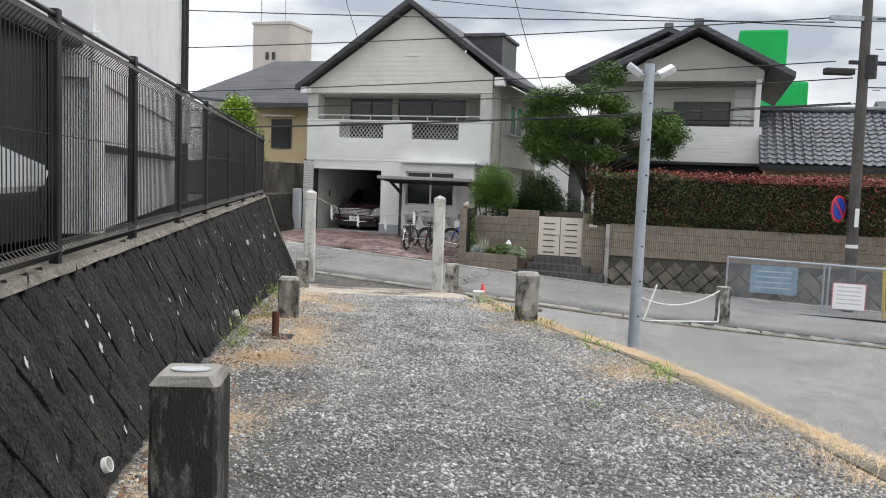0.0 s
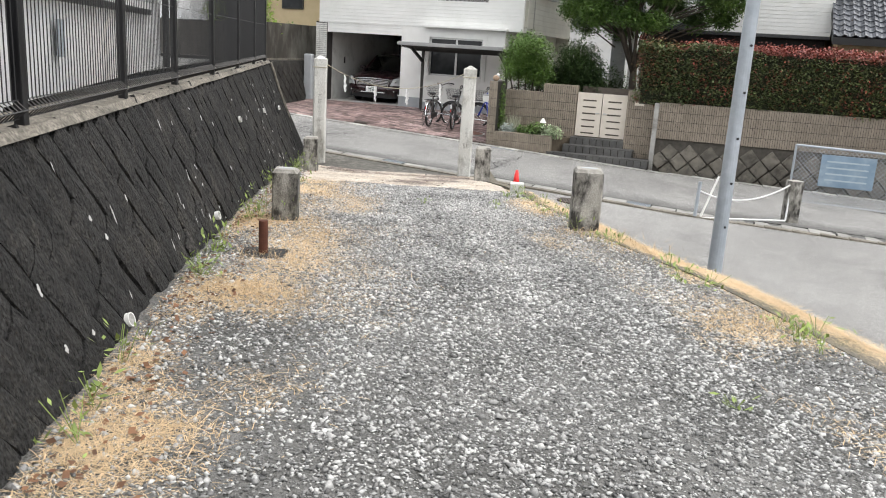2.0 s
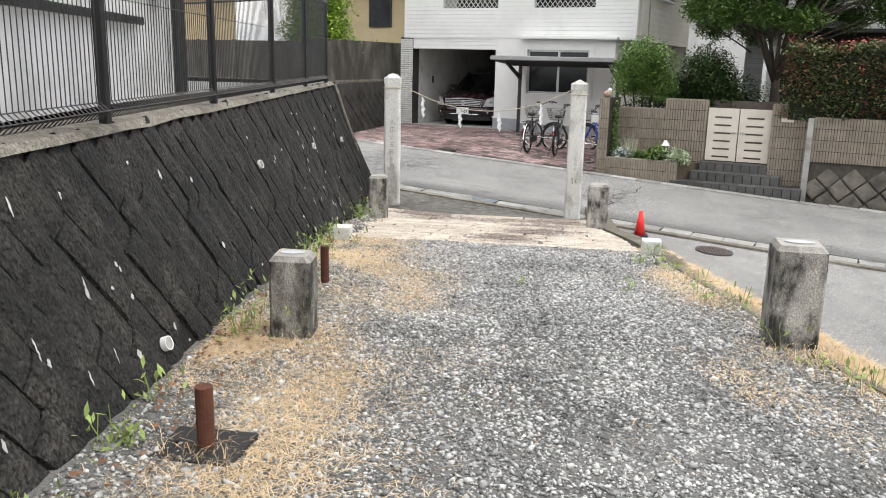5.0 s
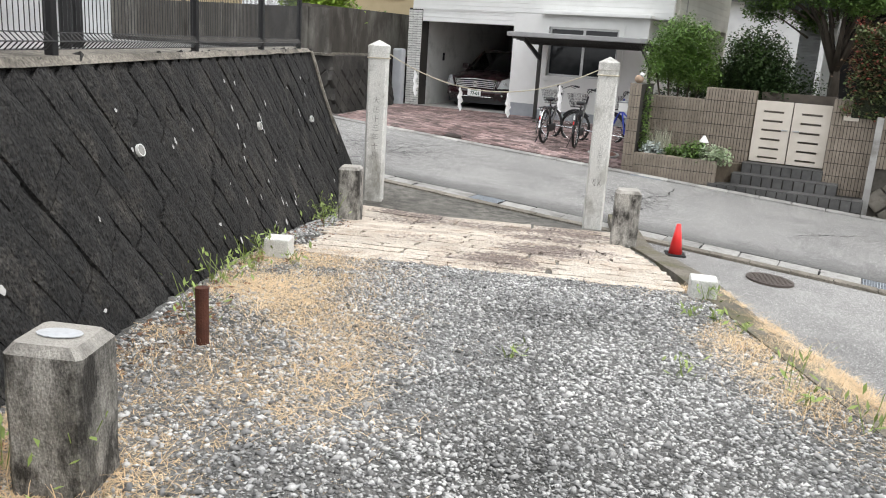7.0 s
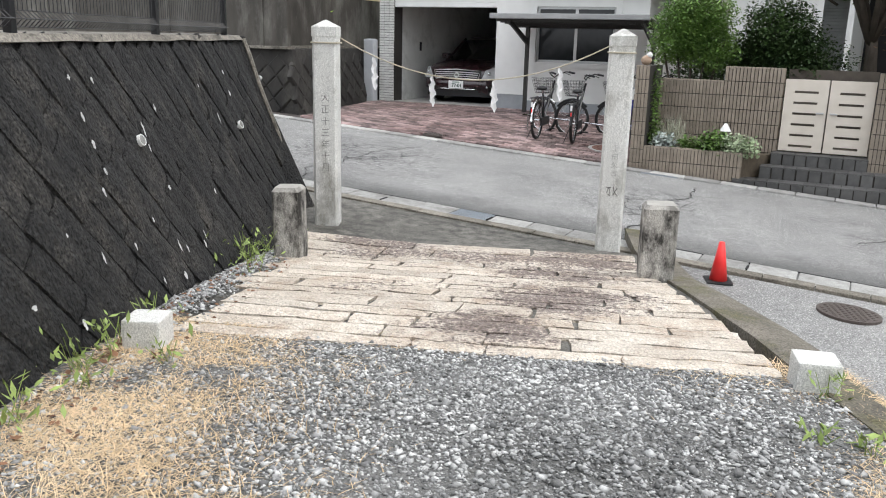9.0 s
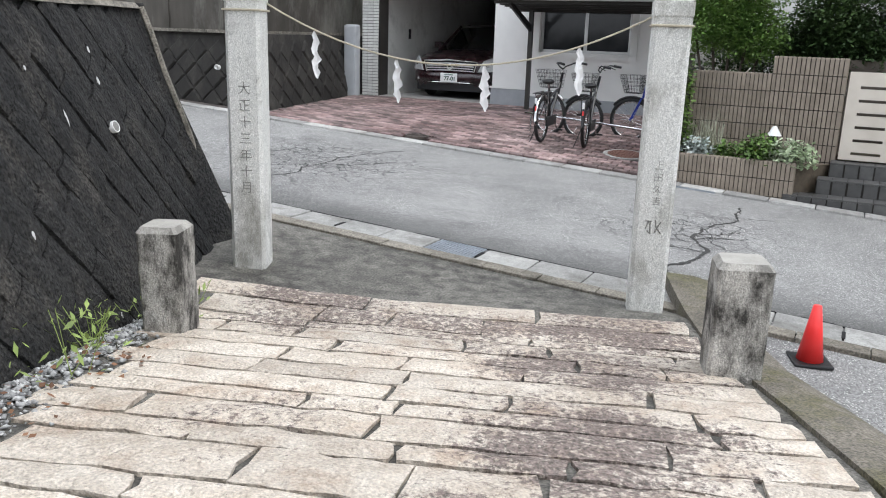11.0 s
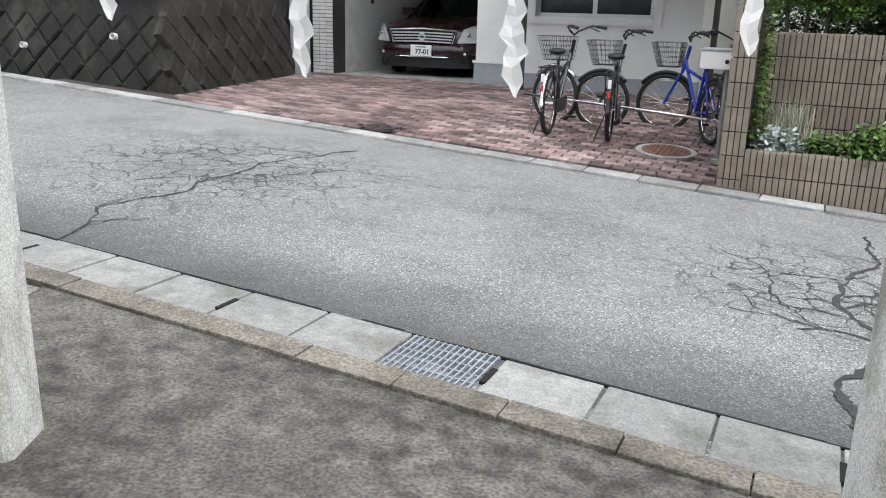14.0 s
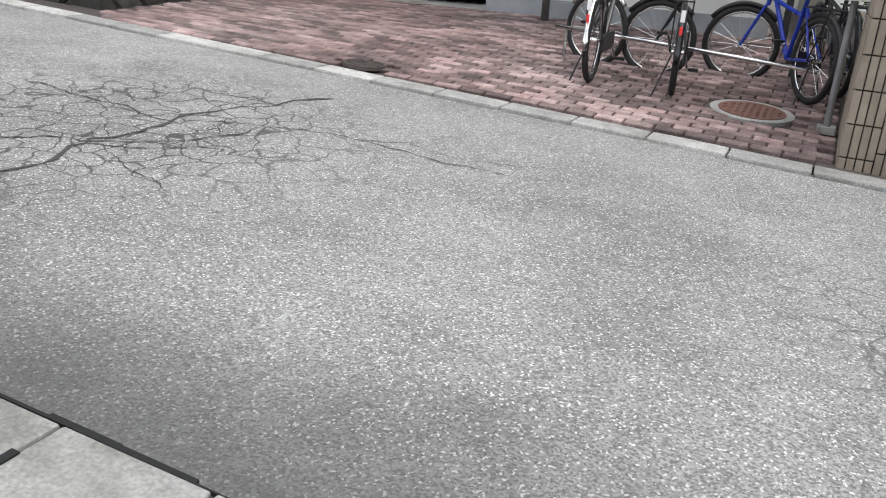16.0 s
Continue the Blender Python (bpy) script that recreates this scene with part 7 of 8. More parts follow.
def lime_marks():
    """White lime runs and splashes on the leaning wall: thin shapes lying on its face."""
    rng = np.random.default_rng(17)
    V, F = [], []
    for k in range(84):
        y = rng.uniform(2.5, 16.6)
        z = rng.uniform(path_z(y) + 0.05, 0.85)
        w, hgt = rng.uniform(0.005, 0.015), rng.uniform(0.015, 0.055) if k % 6 else rng.uniform(0.05, 0.1)
        if k % 6 == 0:
            w *= 0.6
        o = len(V)
        n = 6
        for i in range(n + 1):
            f = i / n
            ww = w * math.sin(math.pi * (0.12 + 0.8 * f)) * rng.uniform(0.6, 1.4)
            zz = z + hgt * (0.5 - f)
            yy = y + 0.002 * rng.normal()
            x = wall_x(yy, zz) - 0.004
            V += [(x, yy - ww, zz), (x, yy + ww, zz)]
        for i in range(n):
            F.append((o + 2 * i, o + 2 * i + 1, o + 2 * i + 3, o + 2 * i + 2))
    ob = soup("lime_runs", V, F, surf("lime deposit", (0.35, 0.35, 0.34), (0.6, 0.6, 0.59), scale=30, bump=0.3), WALL, "white lime runs and splashes")
    ob["kind"] = "stuff"


lime_marks()
weep_pipes()


def lamp_post():
    x, y = 2.345, 9.75
    z0 = road_z(x, y)
    t = thing("street_lamp", at(x, y, z0), "grey galvanised lamp post with two floodlights", "street lamp")
    H = 2.95 - z0
    part("pole", ROD(((0, 0, -0.1), (0.005, 0, H), 0.072, 0.058), n=18), GALV, t)
    part("cap", ROD(((0.005, 0, H), (0.005, 0, H + 0.05), 0.062, 0.03), n=14), BLACKPL, t)
    part("sleeve", ROD(((0, 0, 0), (0, 0, 0.2), 0.085), n=18), GALV, t)
    for k in range(7):
        z = 1.1 + k * 0.42
        part("bolt", ROD(((0.02, -0.075, z), (0.02, -0.05, z), 0.012), n=8), BLACKPL, t)
    part("cross_arm", ROD(((-0.16, 0, H - 0.14), (0.22, 0, H - 0.1), 0.016), n=8), GALV, t)
    for sx, tilt in ((-0.17, -35), (0.2, 30)):
        bm = B((-0.1, 0.1, -0.06, 0.06, -0.04, 0.04), bevel=0.02)
        fl = part("floodlight", bm, GALV if sx < 0 else PLAINWHITE, t, "floodlight head")
        fl.matrix_basis = Matrix.Translation((sx, 0, H - 0.08)) @ Matrix.Rotation(radians(-tilt), 4, "Y") @ Matrix.Rotation(radians(25), 4, "X")
        part("lens", B((-0.085, 0.085, -0.068, -0.06, -0.03, 0.03)), LENS, fl)
    part("band", ROD(((0, 0, H - 0.35), (0, 0, H - 0.31), 0.068), n=14), GALV, t)


lamp_post()


# ---------- parking ground: posts, rope, mesh gate ----------
def parking():
    z = road_z(5.6, 16.1)
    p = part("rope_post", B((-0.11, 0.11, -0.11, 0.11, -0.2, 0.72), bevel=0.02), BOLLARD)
    p.matrix_basis = at(5.62, 16.15, z, 10)
    tagged(p, "square old concrete post holding a white rope", "post")
    q = part("steel_post", ROD(((0, 0, 0), (0.02, 0, 0.62), 0.03), n=12), GALV)
    q.matrix_basis = at(3.86, 15.75, road_z(3.86, 15.75))
    tagged(q, "short grey steel post at the parking entrance", "post")
    s = part("white_rod", ROD(((0, 0, 0), (0.26, 0.1, 0.72), 0.018), n=10), PLAINWHITE)
    s.matrix_basis = at(3.95, 15.75, road_z(3.95, 15.75))
    tagged(s, "leaning white plastic rod", "rod")
    a, b = Vector((3.9, 15.75, z + 0.5)), Vector((5.55, 16.1, z + 0.66))
    pts = []
    for i in range(25):
        t = i / 24
        c = a.lerp(b, t)
        c.z -= 0.22 * 4 * t * (1 - t)
        pts.append(c)
    r = part("white_rope", pipe(bmesh.new(), pts, 0.014, 6), PAPER, smooth=True)
    tagged(r, "sagging white rope across the parking entrance", "rope")
    line = part("ground_pole", ROD(((3.95, 15.7, road_z(3.95, 15.7) + 0.02), (5.5, 16.02, z + 0.03), 0.016), ((5.5, 16.02, z + 0.03), (5.55, 16.1, z + 0.6), 0.016), n=8), PAPER)
    tagged(line, "white rope lying along the ground", "rope")
    # mesh gate
    g = thing("sliding_gate", RF.copy(), "low galvanised mesh gate of the parking ground", "gate")
    v, s0, s1 = -1.3, 8.95, 14.5
    zb, zt = -1.12, 0.0
    fr = bmesh.new()
    for p0, p1 in (((s0, v, zt), (s1, v, zt - 0.1)), ((s0, v, zb), (s1, v, zb - 0.1)), ((s0, v, zb), (s0, v, zt)), ((s1, v, zb - 0.1), (s1, v, zt - 0.1)), ((10.95, v, zb), (10.95, v, zt)), ((11.05, v, zb), (11.05, v, zt))):
        rod(fr, p0, p1, 0.022, n=8)
    part("gate_frame", fr, GALV, g)
    bm = bmesh.new()
    d = 0.085
    n = int((s1 - s0 + 1.1) / d)
    for k in range(n):
        for sg in (1, -1):
            x0 = s0 + k * d - (1.1 if sg > 0 else 0)
            x1 = x0 + sg * 1.1
            za, zc = zb, zt
            if x0 < s0:
                za, x0 = zb + (s0 - x0), s0
            if x1 > s1:
                zc, x1 = zt - (x1 - s1), s1
            if x0 > s1:
                za, x0 = zb + (x0 - s1), s1
            if x1 < s0:
                zc, x1 = zt - (s0 - x1), s0
            if zc - za > 0.05:
                rod(bm, (x0, v, za), (x1, v, zc), 0.0035, n=3, caps=False)
    part("wire_mesh", bm, GALV, g)
    part("gate_rail", B((10.1, s1 + 0.5, v - 0.2, v - 0.12, zb - 0.08, zb - 0.02)), BLACKMETAL, g, "dark steel track")
    for sx in (10.4, 11.6, 12.8):
        part("roller", B((sx, sx + 0.12, v - 0.24, v - 0.1, zb - 0.16, zb - 0.04), bevel=0.01), BLACKMETAL, g)
    n1 = part("sign_board", B((9.44, 10.42, v - 0.05, v - 0.03, -0.76, -0.14), bevel=0.004), SHEETBLUE)
    n1.matrix_basis = RF
    tagged(n1, "faded blue sheet sign wired to the mesh gate", "sign")
    part("writing", B(*[(9.55, 10.3, v - 0.053, v - 0.05, -0.28 - k * 0.12, -0.25 - k * 0.12) for k in range(4)]), surf("pale writing", (0.35, 0.42, 0.48), (0.42, 0.5, 0.55), bump=0), n1)
    n2 = part("sign_board", B((11.15, 11.78, v - 0.06, v - 0.04, -0.98, -0.42), bevel=0.004), PAPER)
    n2.matrix_basis = RF
    tagged(n2, "white notice board with a pink rim on the mesh gate", "sign")
    part("rim", B((11.13, 11.8, v - 0.055, v - 0.045, -0.435, -0.41), (11.13, 11.155, v - 0.055, v - 0.045, -0.98, -0.42), (11.775, 11.8, v - 0.055, v - 0.045, -0.98, -0.42)), surf("pink rim", (0.6, 0.2, 0.25), (0.65, 0.25, 0.3), bump=0), n2)
    part("writing", B(*[(11.22, 11.7, v - 0.063, v - 0.06, -0.5 - k * 0.09, -0.48 - k * 0.09) for k in range(5)]), surf("faint writing", (0.5, 0.5, 0.52), (0.58, 0.58, 0.6), bump=0), n2)


parking()
yp = part("marker_post", ROD(((0, 0, -0.1), (-0.06, 0, 1.15), 0.035, 0.03), n=12), surf("worn yellow paint", (0.42, 0.3, 0.02), (0.6, 0.44, 0.05), rough=0.6, scale=9, stain=(0.05, 0.04, 0.03), stain_amt=0.8))
yp.matrix_basis = by_road(12.25, -0.9, -1.2)
tagged(yp, "thin worn yellow marker post behind the mesh gate", "post")


# ---------- utility pole, cables, road sign ----------
def utility_pole():
    x, y = W(11.62, -0.3).xy
    t = thing("utility_pole", at(x, y, -1.2), "grey concrete utility pole with crossarms and cables", "utility pole")
    part("pole", ROD(((0, 0, -0.2), (-0.14, 0.02, 10.5), 0.13, 0.095), n=18), POLECONC, t)
    part("notice_plate", B((-0.07, 0.02, -0.145, -0.125, 1.98, 2.4), bevel=0.004), PLAINWHITE, t, "narrow white plate")
    part("band", ROD(((-0.02, 0, 1.5), (-0.021, 0, 1.58), 0.134), n=18), PLAINWHITE, t)
    part("crossarm", B((-0.9, 0.7, -0.05, 0.05, 6.55, 6.65)), GALV, t)
    part("crossarm", B((-0.4, 0.5, -0.05, 0.05, 5.6, 5.68)), BLACKMETAL, t)
    for k in range(12):
        z = 1.0 + k * 0.45
        part("step_bolt", ROD(((0.15 * (1 if k % 2 else -1), 0, z), (0.33 * (1 if k % 2 else -1), 0, z), 0.01), n=6), BLACKMETAL, t)
    tr = part("cable_box", B((-0.95, -0.3, -0.12, 0.1, 5.35, 5.5), bevel=0.04), BLACKPL, t, "black cable joint box")
    part("clamp", ROD(((0.04, 0, 5.3), (0.04, 0, 5.8), 0.17), n=14), BLACKMETAL, t)
    s = thing("road_sign", at(x - 0.43, y - 0.06, 1.18), "round blue no-parking sign with a red ring", "road sign")
    disc = part("disc", ROD(((0, -0.02, 0), (0, 0.0, 0), 0.3), n=28), REDSIGN, s)
    part("blue_face", ROD(((0, -0.026, 0), (0, -0.021, 0), 0.245), n=28), BLUESIGN, disc)
    bm = B((-0.245, 0.245, -0.032, -0.027, -0.03, 0.03))
    bmesh.ops.rotate(bm, verts=bm.verts, cent=(0, 0, 0), matrix=Matrix.Rotation(radians(45), 3, "Y"))
    part("red_bar", bm, REDSIGN, disc)
    part("bracket", ROD(((0.0, 0.02, 0.02), (0.3, 0.06, 0.02), 0.015), n=6), GALV, s)
    s.matrix_basis = s.matrix_basis @ Matrix.Rotation(radians(35), 4, "Z")
    rnd = random.Random(1)
    runs = [((x - 0.8, y, 5.4), W(-40, -1.0, 5.6)), ((x - 0.7, y, 4.45), W(-40, 2.0, 4.2)), ((x - 0.3, y, 4.1), W(-40, 3.0, 3.4)), ((x - 0.3, y, 3.55), W(-34, 6, 3.2)), ((x, y, 3.55), W(-30, 2.5, 2.9)), ((x - 0.8, y, 5.3), W(-42, -4.0, 8.6)), ((x, y, 5.2), W(-20, 20, 13)), ((x, y, 4.4), W(40, -3, 5.2)), ((x, y, 3.9), W(40, -3, 4.3)), ((x, y, 3.4), W(40, 1, 4.0)), ((x, y, 5.4), W(40, -2, 6.2))]
    for a, b in runs:
        a, b = Vector(a), Vector(b)
        pts = []
        sag = 0.012 * (b - a).length
        for i in range(17):
            f = i / 16
            c = a.lerp(b, f)
            c.z -= sag * 4 * f * (1 - f)
            pts.append(c)
        o = part("overhead_cable", pipe(bmesh.new(), pts, 0.014, 5), CABLE, smooth=True)
        tagged(o, "thin black overhead cable strung across the sky", "cable", "overhead cables")
    for a, b in ((W(-4.0, 4.2, 9.5), W(-2.6, 4.6, 5.0)), (W(2.2, 4.4, 7.6), W(3.0, 6.5, 4.5))):
        o = part("overhead_cable", pipe(bmesh.new(), [a, (a + b) / 2 - Vector((0, 0, 0.2)), b], 0.012, 5), CABLE, smooth=True)
        tagged(o, "thin black service cable hanging to the house", "cable", "overhead cables")


utility_pole()


# ---------- house behind the hedge ----------
def house_b():
    h = thing("house", RF.copy(), "pale two-storey house with a white balcony behind the hedge", "house")
    f = 5.0
    part("wall", B((4.9, 9.75, f + 1.2, 13, -0.4, 4.7)), surf("cream render", (0.6, 0.59, 0.55), (0.68, 0.67, 0.63), scale=3, bump=0.2), h)
    # Solid near-black block put where the porch lies in shade.
    part("porch_wall", B((5.05, 9.7, f + 0.3, f + 1.2, -0.4, 2.3)), ROOMSHADE, h, "near-black block standing in for the porch's shade")
    part("balcony_wall", B((5.7, 9.78, f, f + 0.14, 2.3, 3.36), (9.64, 9.78, f + 0.14, f + 1.2, 2.3, 3.36)), SIDE2, h, "white siding balcony wall")
    part("balcony_floor", B((5.7, 9.78, f, f + 1.2, 2.22, 2.3)), ROOFTRIM, h)
    rail = part("balcony_rail", ROD(((5.7, f + 0.07, 3.55), (9.75, f + 0.07, 3.55), 0.02), ((5.7, f + 0.07, 3.43), (9.75, f + 0.07, 3.43), 0.012), n=8), BLACKMETAL, h)
    for k in range(9):
        part("rail_post", B((5.8 + k * 0.48, 5.82 + k * 0.48, f + 0.06, f + 0.08, 3.36, 3.55)), BLACKMETAL, rail)
    part("post", B((9.55, 9.70, f + 0.02, f + 0.16, 3.36, 4.75)), PLAINWHITE, h, "white balcony post")
    w = part("window", B((7.2, 8.9, f + 1.14, f + 1.2, 2.5, 4.2)), BRONZE, h, "dark sliding window")
    part("pane", B((7.26, 8.02, f + 1.12, f + 1.14, 2.55, 4.15)), PANE, w)
    part("pane", B((8.08, 8.84, f + 1.12, f + 1.14, 2.55, 4.15)), PANE, w)
    for k in range(4):
        part("louvre", B((9.0, 9.5, f + 1.15, f + 1.19, 3.5 + k * 0.28, 3.74 + k * 0.28)), SIDE2, h)
    # gable front and its roof
    bm = bmesh.new()
    prism(bm, [(5.7, 4.7), (9.75, 4.7), (9.75, 5.0), (7.85, 6.0), (5.7, 4.95)], f + 0.05, f + 0.2)
    part("gable_wall", bm, surf("grey gable", (0.42, 0.41, 0.38), (0.52, 0.51, 0.47), scale=3, bump=0.2), h)
    part("soffit", B((5.7, 9.75, f + 0.2, f + 1.2, 4.66, 4.7)), surf("grey soffit", (0.3, 0.29, 0.27), (0.38, 0.37, 0.35), scale=3), h)
    for a, b in (((5.0, 4.72), (7.85, 6.16)), ((7.85, 6.16), (10.55, 4.72))):
        bm = bmesh.new()
        prism(bm, [a, b, (b[0], b[1] + 0.16), (a[0], a[1] + 0.16)], f - 0.6, 13)
        part("roof", bm, SLATE, h, "dark tiled roof")
    for a, b in (((3.7, 4.95), (6.9, 6.4)), ((6.9, 6.4), (9.3, 5.4))):
        bm = bmesh.new()
        prism(bm, [a, b, (b[0], b[1] + 0.16), (a[0], a[1] + 0.16)], f + 1.3, 13)
        part("roof", bm, SLATE, h)
    bm = bmesh.new()
    prism(bm, [(4.9, 4.7), (9.0, 4.7), (9.0, 5.4), (6.9, 6.3), (4.9, 5.4)], f + 1.7, f + 1.85)
    part("gable_wall", bm, surf("grey gable", (0.42, 0.41, 0.38), (0.52, 0.51, 0.47)), h)
    for c, z in ((7.85, 6.3), (6.9, 6.55)):
        part("ridge_tile", B((c - 0.14, c + 0.14, f - 0.62 if z < 6.4 else f + 1.28, f - 0.4 if z < 6.4 else f + 1.5, z - 0.05, z + 0.13), bevel=0.04), KAWARA, h)
    part("entrance_post", B((4.85, 5.02, 4.0, 4.17, -0.4, 2.3)), PLAINWHITE, h, "white entrance post")
    part("entrance_shutter", B((4.35, 4.75, 4.1, 4.14, -0.4, 2.2)), banded("louvre panel", (0.3, 0.31, 0.31), (0.4, 0.41, 0.41), 0.055, depth=0.02), h, "grey louvred panel")
    bm = bmesh.new()
    prism(bm, [(3.3, 2.35), (4.8, 2.75), (6.4, 2.35), (6.4, 2.25), (3.3, 2.25)], 3.6, 5.2)
    part("porch_roof", bm, KAWARA, h, "small tiled porch roof")


house_b()


def house_c():
    """Low wing with a glazed tile roof."""
    h = thing("tiled_wing", RF.copy(), "low wing with a glossy dark tiled roof", "house")
    part("wall", B((9.9, 17, 4.1, 10, -0.4, 2.35)), BEIGEWALL, h)
    s0, s1, v0, v1, z0, z1 = 9.72, 16.6, 3.6, 6.6, 2.28, 4.02
    bm = bmesh.new()
    prism(bm, [(v0, z0 - 0.08), (v1, z1 - 0.08), (v1 + 3, z0), (v1 + 3, z0 - 0.2), (v1, z1 - 0.28), (v0, z0 - 0.2)], s0, s1, axis="x")
    roof = part("roof", bm, ROOFTRIM, h)
    slope = math.atan2(z1 - z0, v1 - v0)
    L = math.hypot(v1 - v0, z1 - z0)
    tw, tl = 0.235, 0.27
    bm = bmesh.new()
    n = 6
    g = []
    for j in range(2):
        g.append([bm.verts.new((tw * i / n, j * (tl + 0.03), 0.045 * math.cos(math.pi * (i / n) * 1.6) * 0.6 + (0.03 if j == 0 else 0.0))) for i in range(n + 1)])
    for i in range(n):
        bm.faces.new((g[0][i], g[0][i + 1], g[1][i + 1], g[1][i]))
    r = bmesh.ops.extrude_face_region(bm, geom=list(bm.faces))
    bmesh.ops.translate(bm, vec=(0, 0, -0.02), verts=[q for q in r["geom"] if isinstance(q, bmesh.types.BMVert)])
    bmesh.ops.recalc_face_normals(bm, faces=bm.faces)
    me = bpy.data.meshes.new("roof_tile")
    bm.to_mesh(me)
    bm.free()
    me.materials.append(KAWARA)
    rot = Matrix.Rotation(slope, 4, "X")
    for i in range(24):
        for j in range(12):
            piece("roof_tile", me, roof, Matrix.Translation((s0 + i * tw, v0, z0)) @ rot @ Matrix.Translation((0, j * tl, 0)))
    part("ridge", ROD(((s0, v1, z1 + 0.02), (s1, v1, z1 + 0.02), 0.1), n=10), KAWARA, roof)
    part("eave_board", B((s0, s1, v0 - 0.03, v0, z0 - 0.2, z0 - 0.03)), BLACKPL, h)


house_c()


def house_d():
    h = thing("house", RF.copy(), "beige house with a grey slate roof beyond the fence", "house")
    part("wall", B((-12.5, -6.4, 12.3, 18, -0.4, 4.7)), BEIGEWALL, h)
    part("wall", B((-14.5, -12.5, 12.6, 18, -0.4, 4.9)), PLAINWHITE, h)
    bm = bmesh.new()
    prism(bm, [(11.4, 4.55), (15.2, 6.9), (19, 4.6), (19, 4.45), (15.2, 6.72), (11.4, 4.4)], -11.0, -5.6, axis="x")
    part("roof", bm, SLATE, h)
    bm = bmesh.new()
    vs = [bm.verts.new(p) for p in ((-14.6, 11.4, 4.85), (-11.0, 11.4, 4.55), (-11.0, 15.2, 6.9), (-12.2, 15.2, 6.9))]
    bm.faces.new(vs)
    r = bmesh.ops.extrude_face_region(bm, geom=list(bm.faces))
    bmesh.ops.translate(bm, vec=(0, 0, -0.12), verts=[q for q in r["geom"] if isinstance(q, bmesh.types.BMVert)])
    bmesh.ops.recalc_face_normals(bm, faces=bm.faces)
    part("hip_roof", bm, SLATE, h)
    part("eave", B((-11.0, -5.7, 11.35, 11.45, 4.35, 4.55)), ROOFTRIM, h)
    win = part("window", B((-10.6, -9.6, 12.24, 12.3, 2.6, 3.9)), BRONZE, h, "dark window")
    part("pane", B((-10.55, -9.65, 12.22, 12.24, 2.65, 3.85)), PANE, win)
    part("awning", B((-10.9, -9.4, 11.9, 12.3, 4.0, 4.06)), PLAINWHITE, h)
    sh = shrub("garden_bush", by_road(-8.2, 6.5, 0.9), "mixed green bush above the panel wall", "shrub", [((0, 0, 0.7), (0.9, 0.5, 0.55)), ((1.1, 0, 0.6), (0.7, 0.5, 0.45))], LEAFBRIGHT, 0.09, 2200)


house_d()


def far_things():
    t = thing("office_tower", by_road(-38.5, 60, 0), "far grey tower block behind the houses", "building")
    part("wall", B((-2.2, 2.4, 0, 5, 0, 17.8)), TOWERGREY, t)
    part("mast", ROD(((-1.8, 1, 17.8), (-1.8, 1, 20.5), 0.06), ((1.2, 1, 17.8), (1.2, 1, 21.5), 0.05), n=6), GALV, t)
    part("roof_rim", B((-2.3, 2.5, -0.1, 5.1, 17.6, 17.9)), TOWERGREY, t)
    win = part("window", B((-0.6, -0.2, -0.05, 0.0, 13.8, 14.6)), PANE, t)
    part("window", B((0.2, 0.6, -0.05, 0.0, 13.8, 14.6)), PANE, t)
    g = thing("wrapped_tower", by_road(12.3, 60, 0), "far tower wrapped in bright green netting", "building")
    part("netting", B((-2.3, 1.9, 0, 5, -1, 16.1), bevel=0.25), GREENNET, g, "green netting")
    part("netting", B((-0.5, 3.7, -2, 3, -1, 11.2), bevel=0.25), GREENNET, g)
    part("netting", B((9.0, 13, -2, 3, -1, 8.6), bevel=0.25), GREENNET, g)
    # plain houses that close the view along the road
    rnd = random.Random(13)
    for k, (s, v, w, hh) in enumerate(((-24, 8, 9, 5), (-24, -14, 9, 5), (24, 8, 9, 5.5), (27, -12, 10, 6), (17.5, 10, 6, 4.2), (1, 22, 9, 4.5), (14, 24, 10, 5))):
        b = thing("house", by_road(s, v, -0.8), "plain pale neighbouring house", "house")
        part("wall", B((-w / 2, w / 2, 0, 7, 0, hh)), WHITEWALL if k % 2 else BEIGEWALL, b)
        bm = bmesh.new()
        prism(bm, [(-0.5, hh), (3.5, hh + 1.6), (7.5, hh), (7.5, hh - 0.15), (-0.5, hh - 0.15)], -w / 2 - 0.4, w / 2 + 0.4, axis="x")
        part("roof", bm, SLATE, b)


far_things()


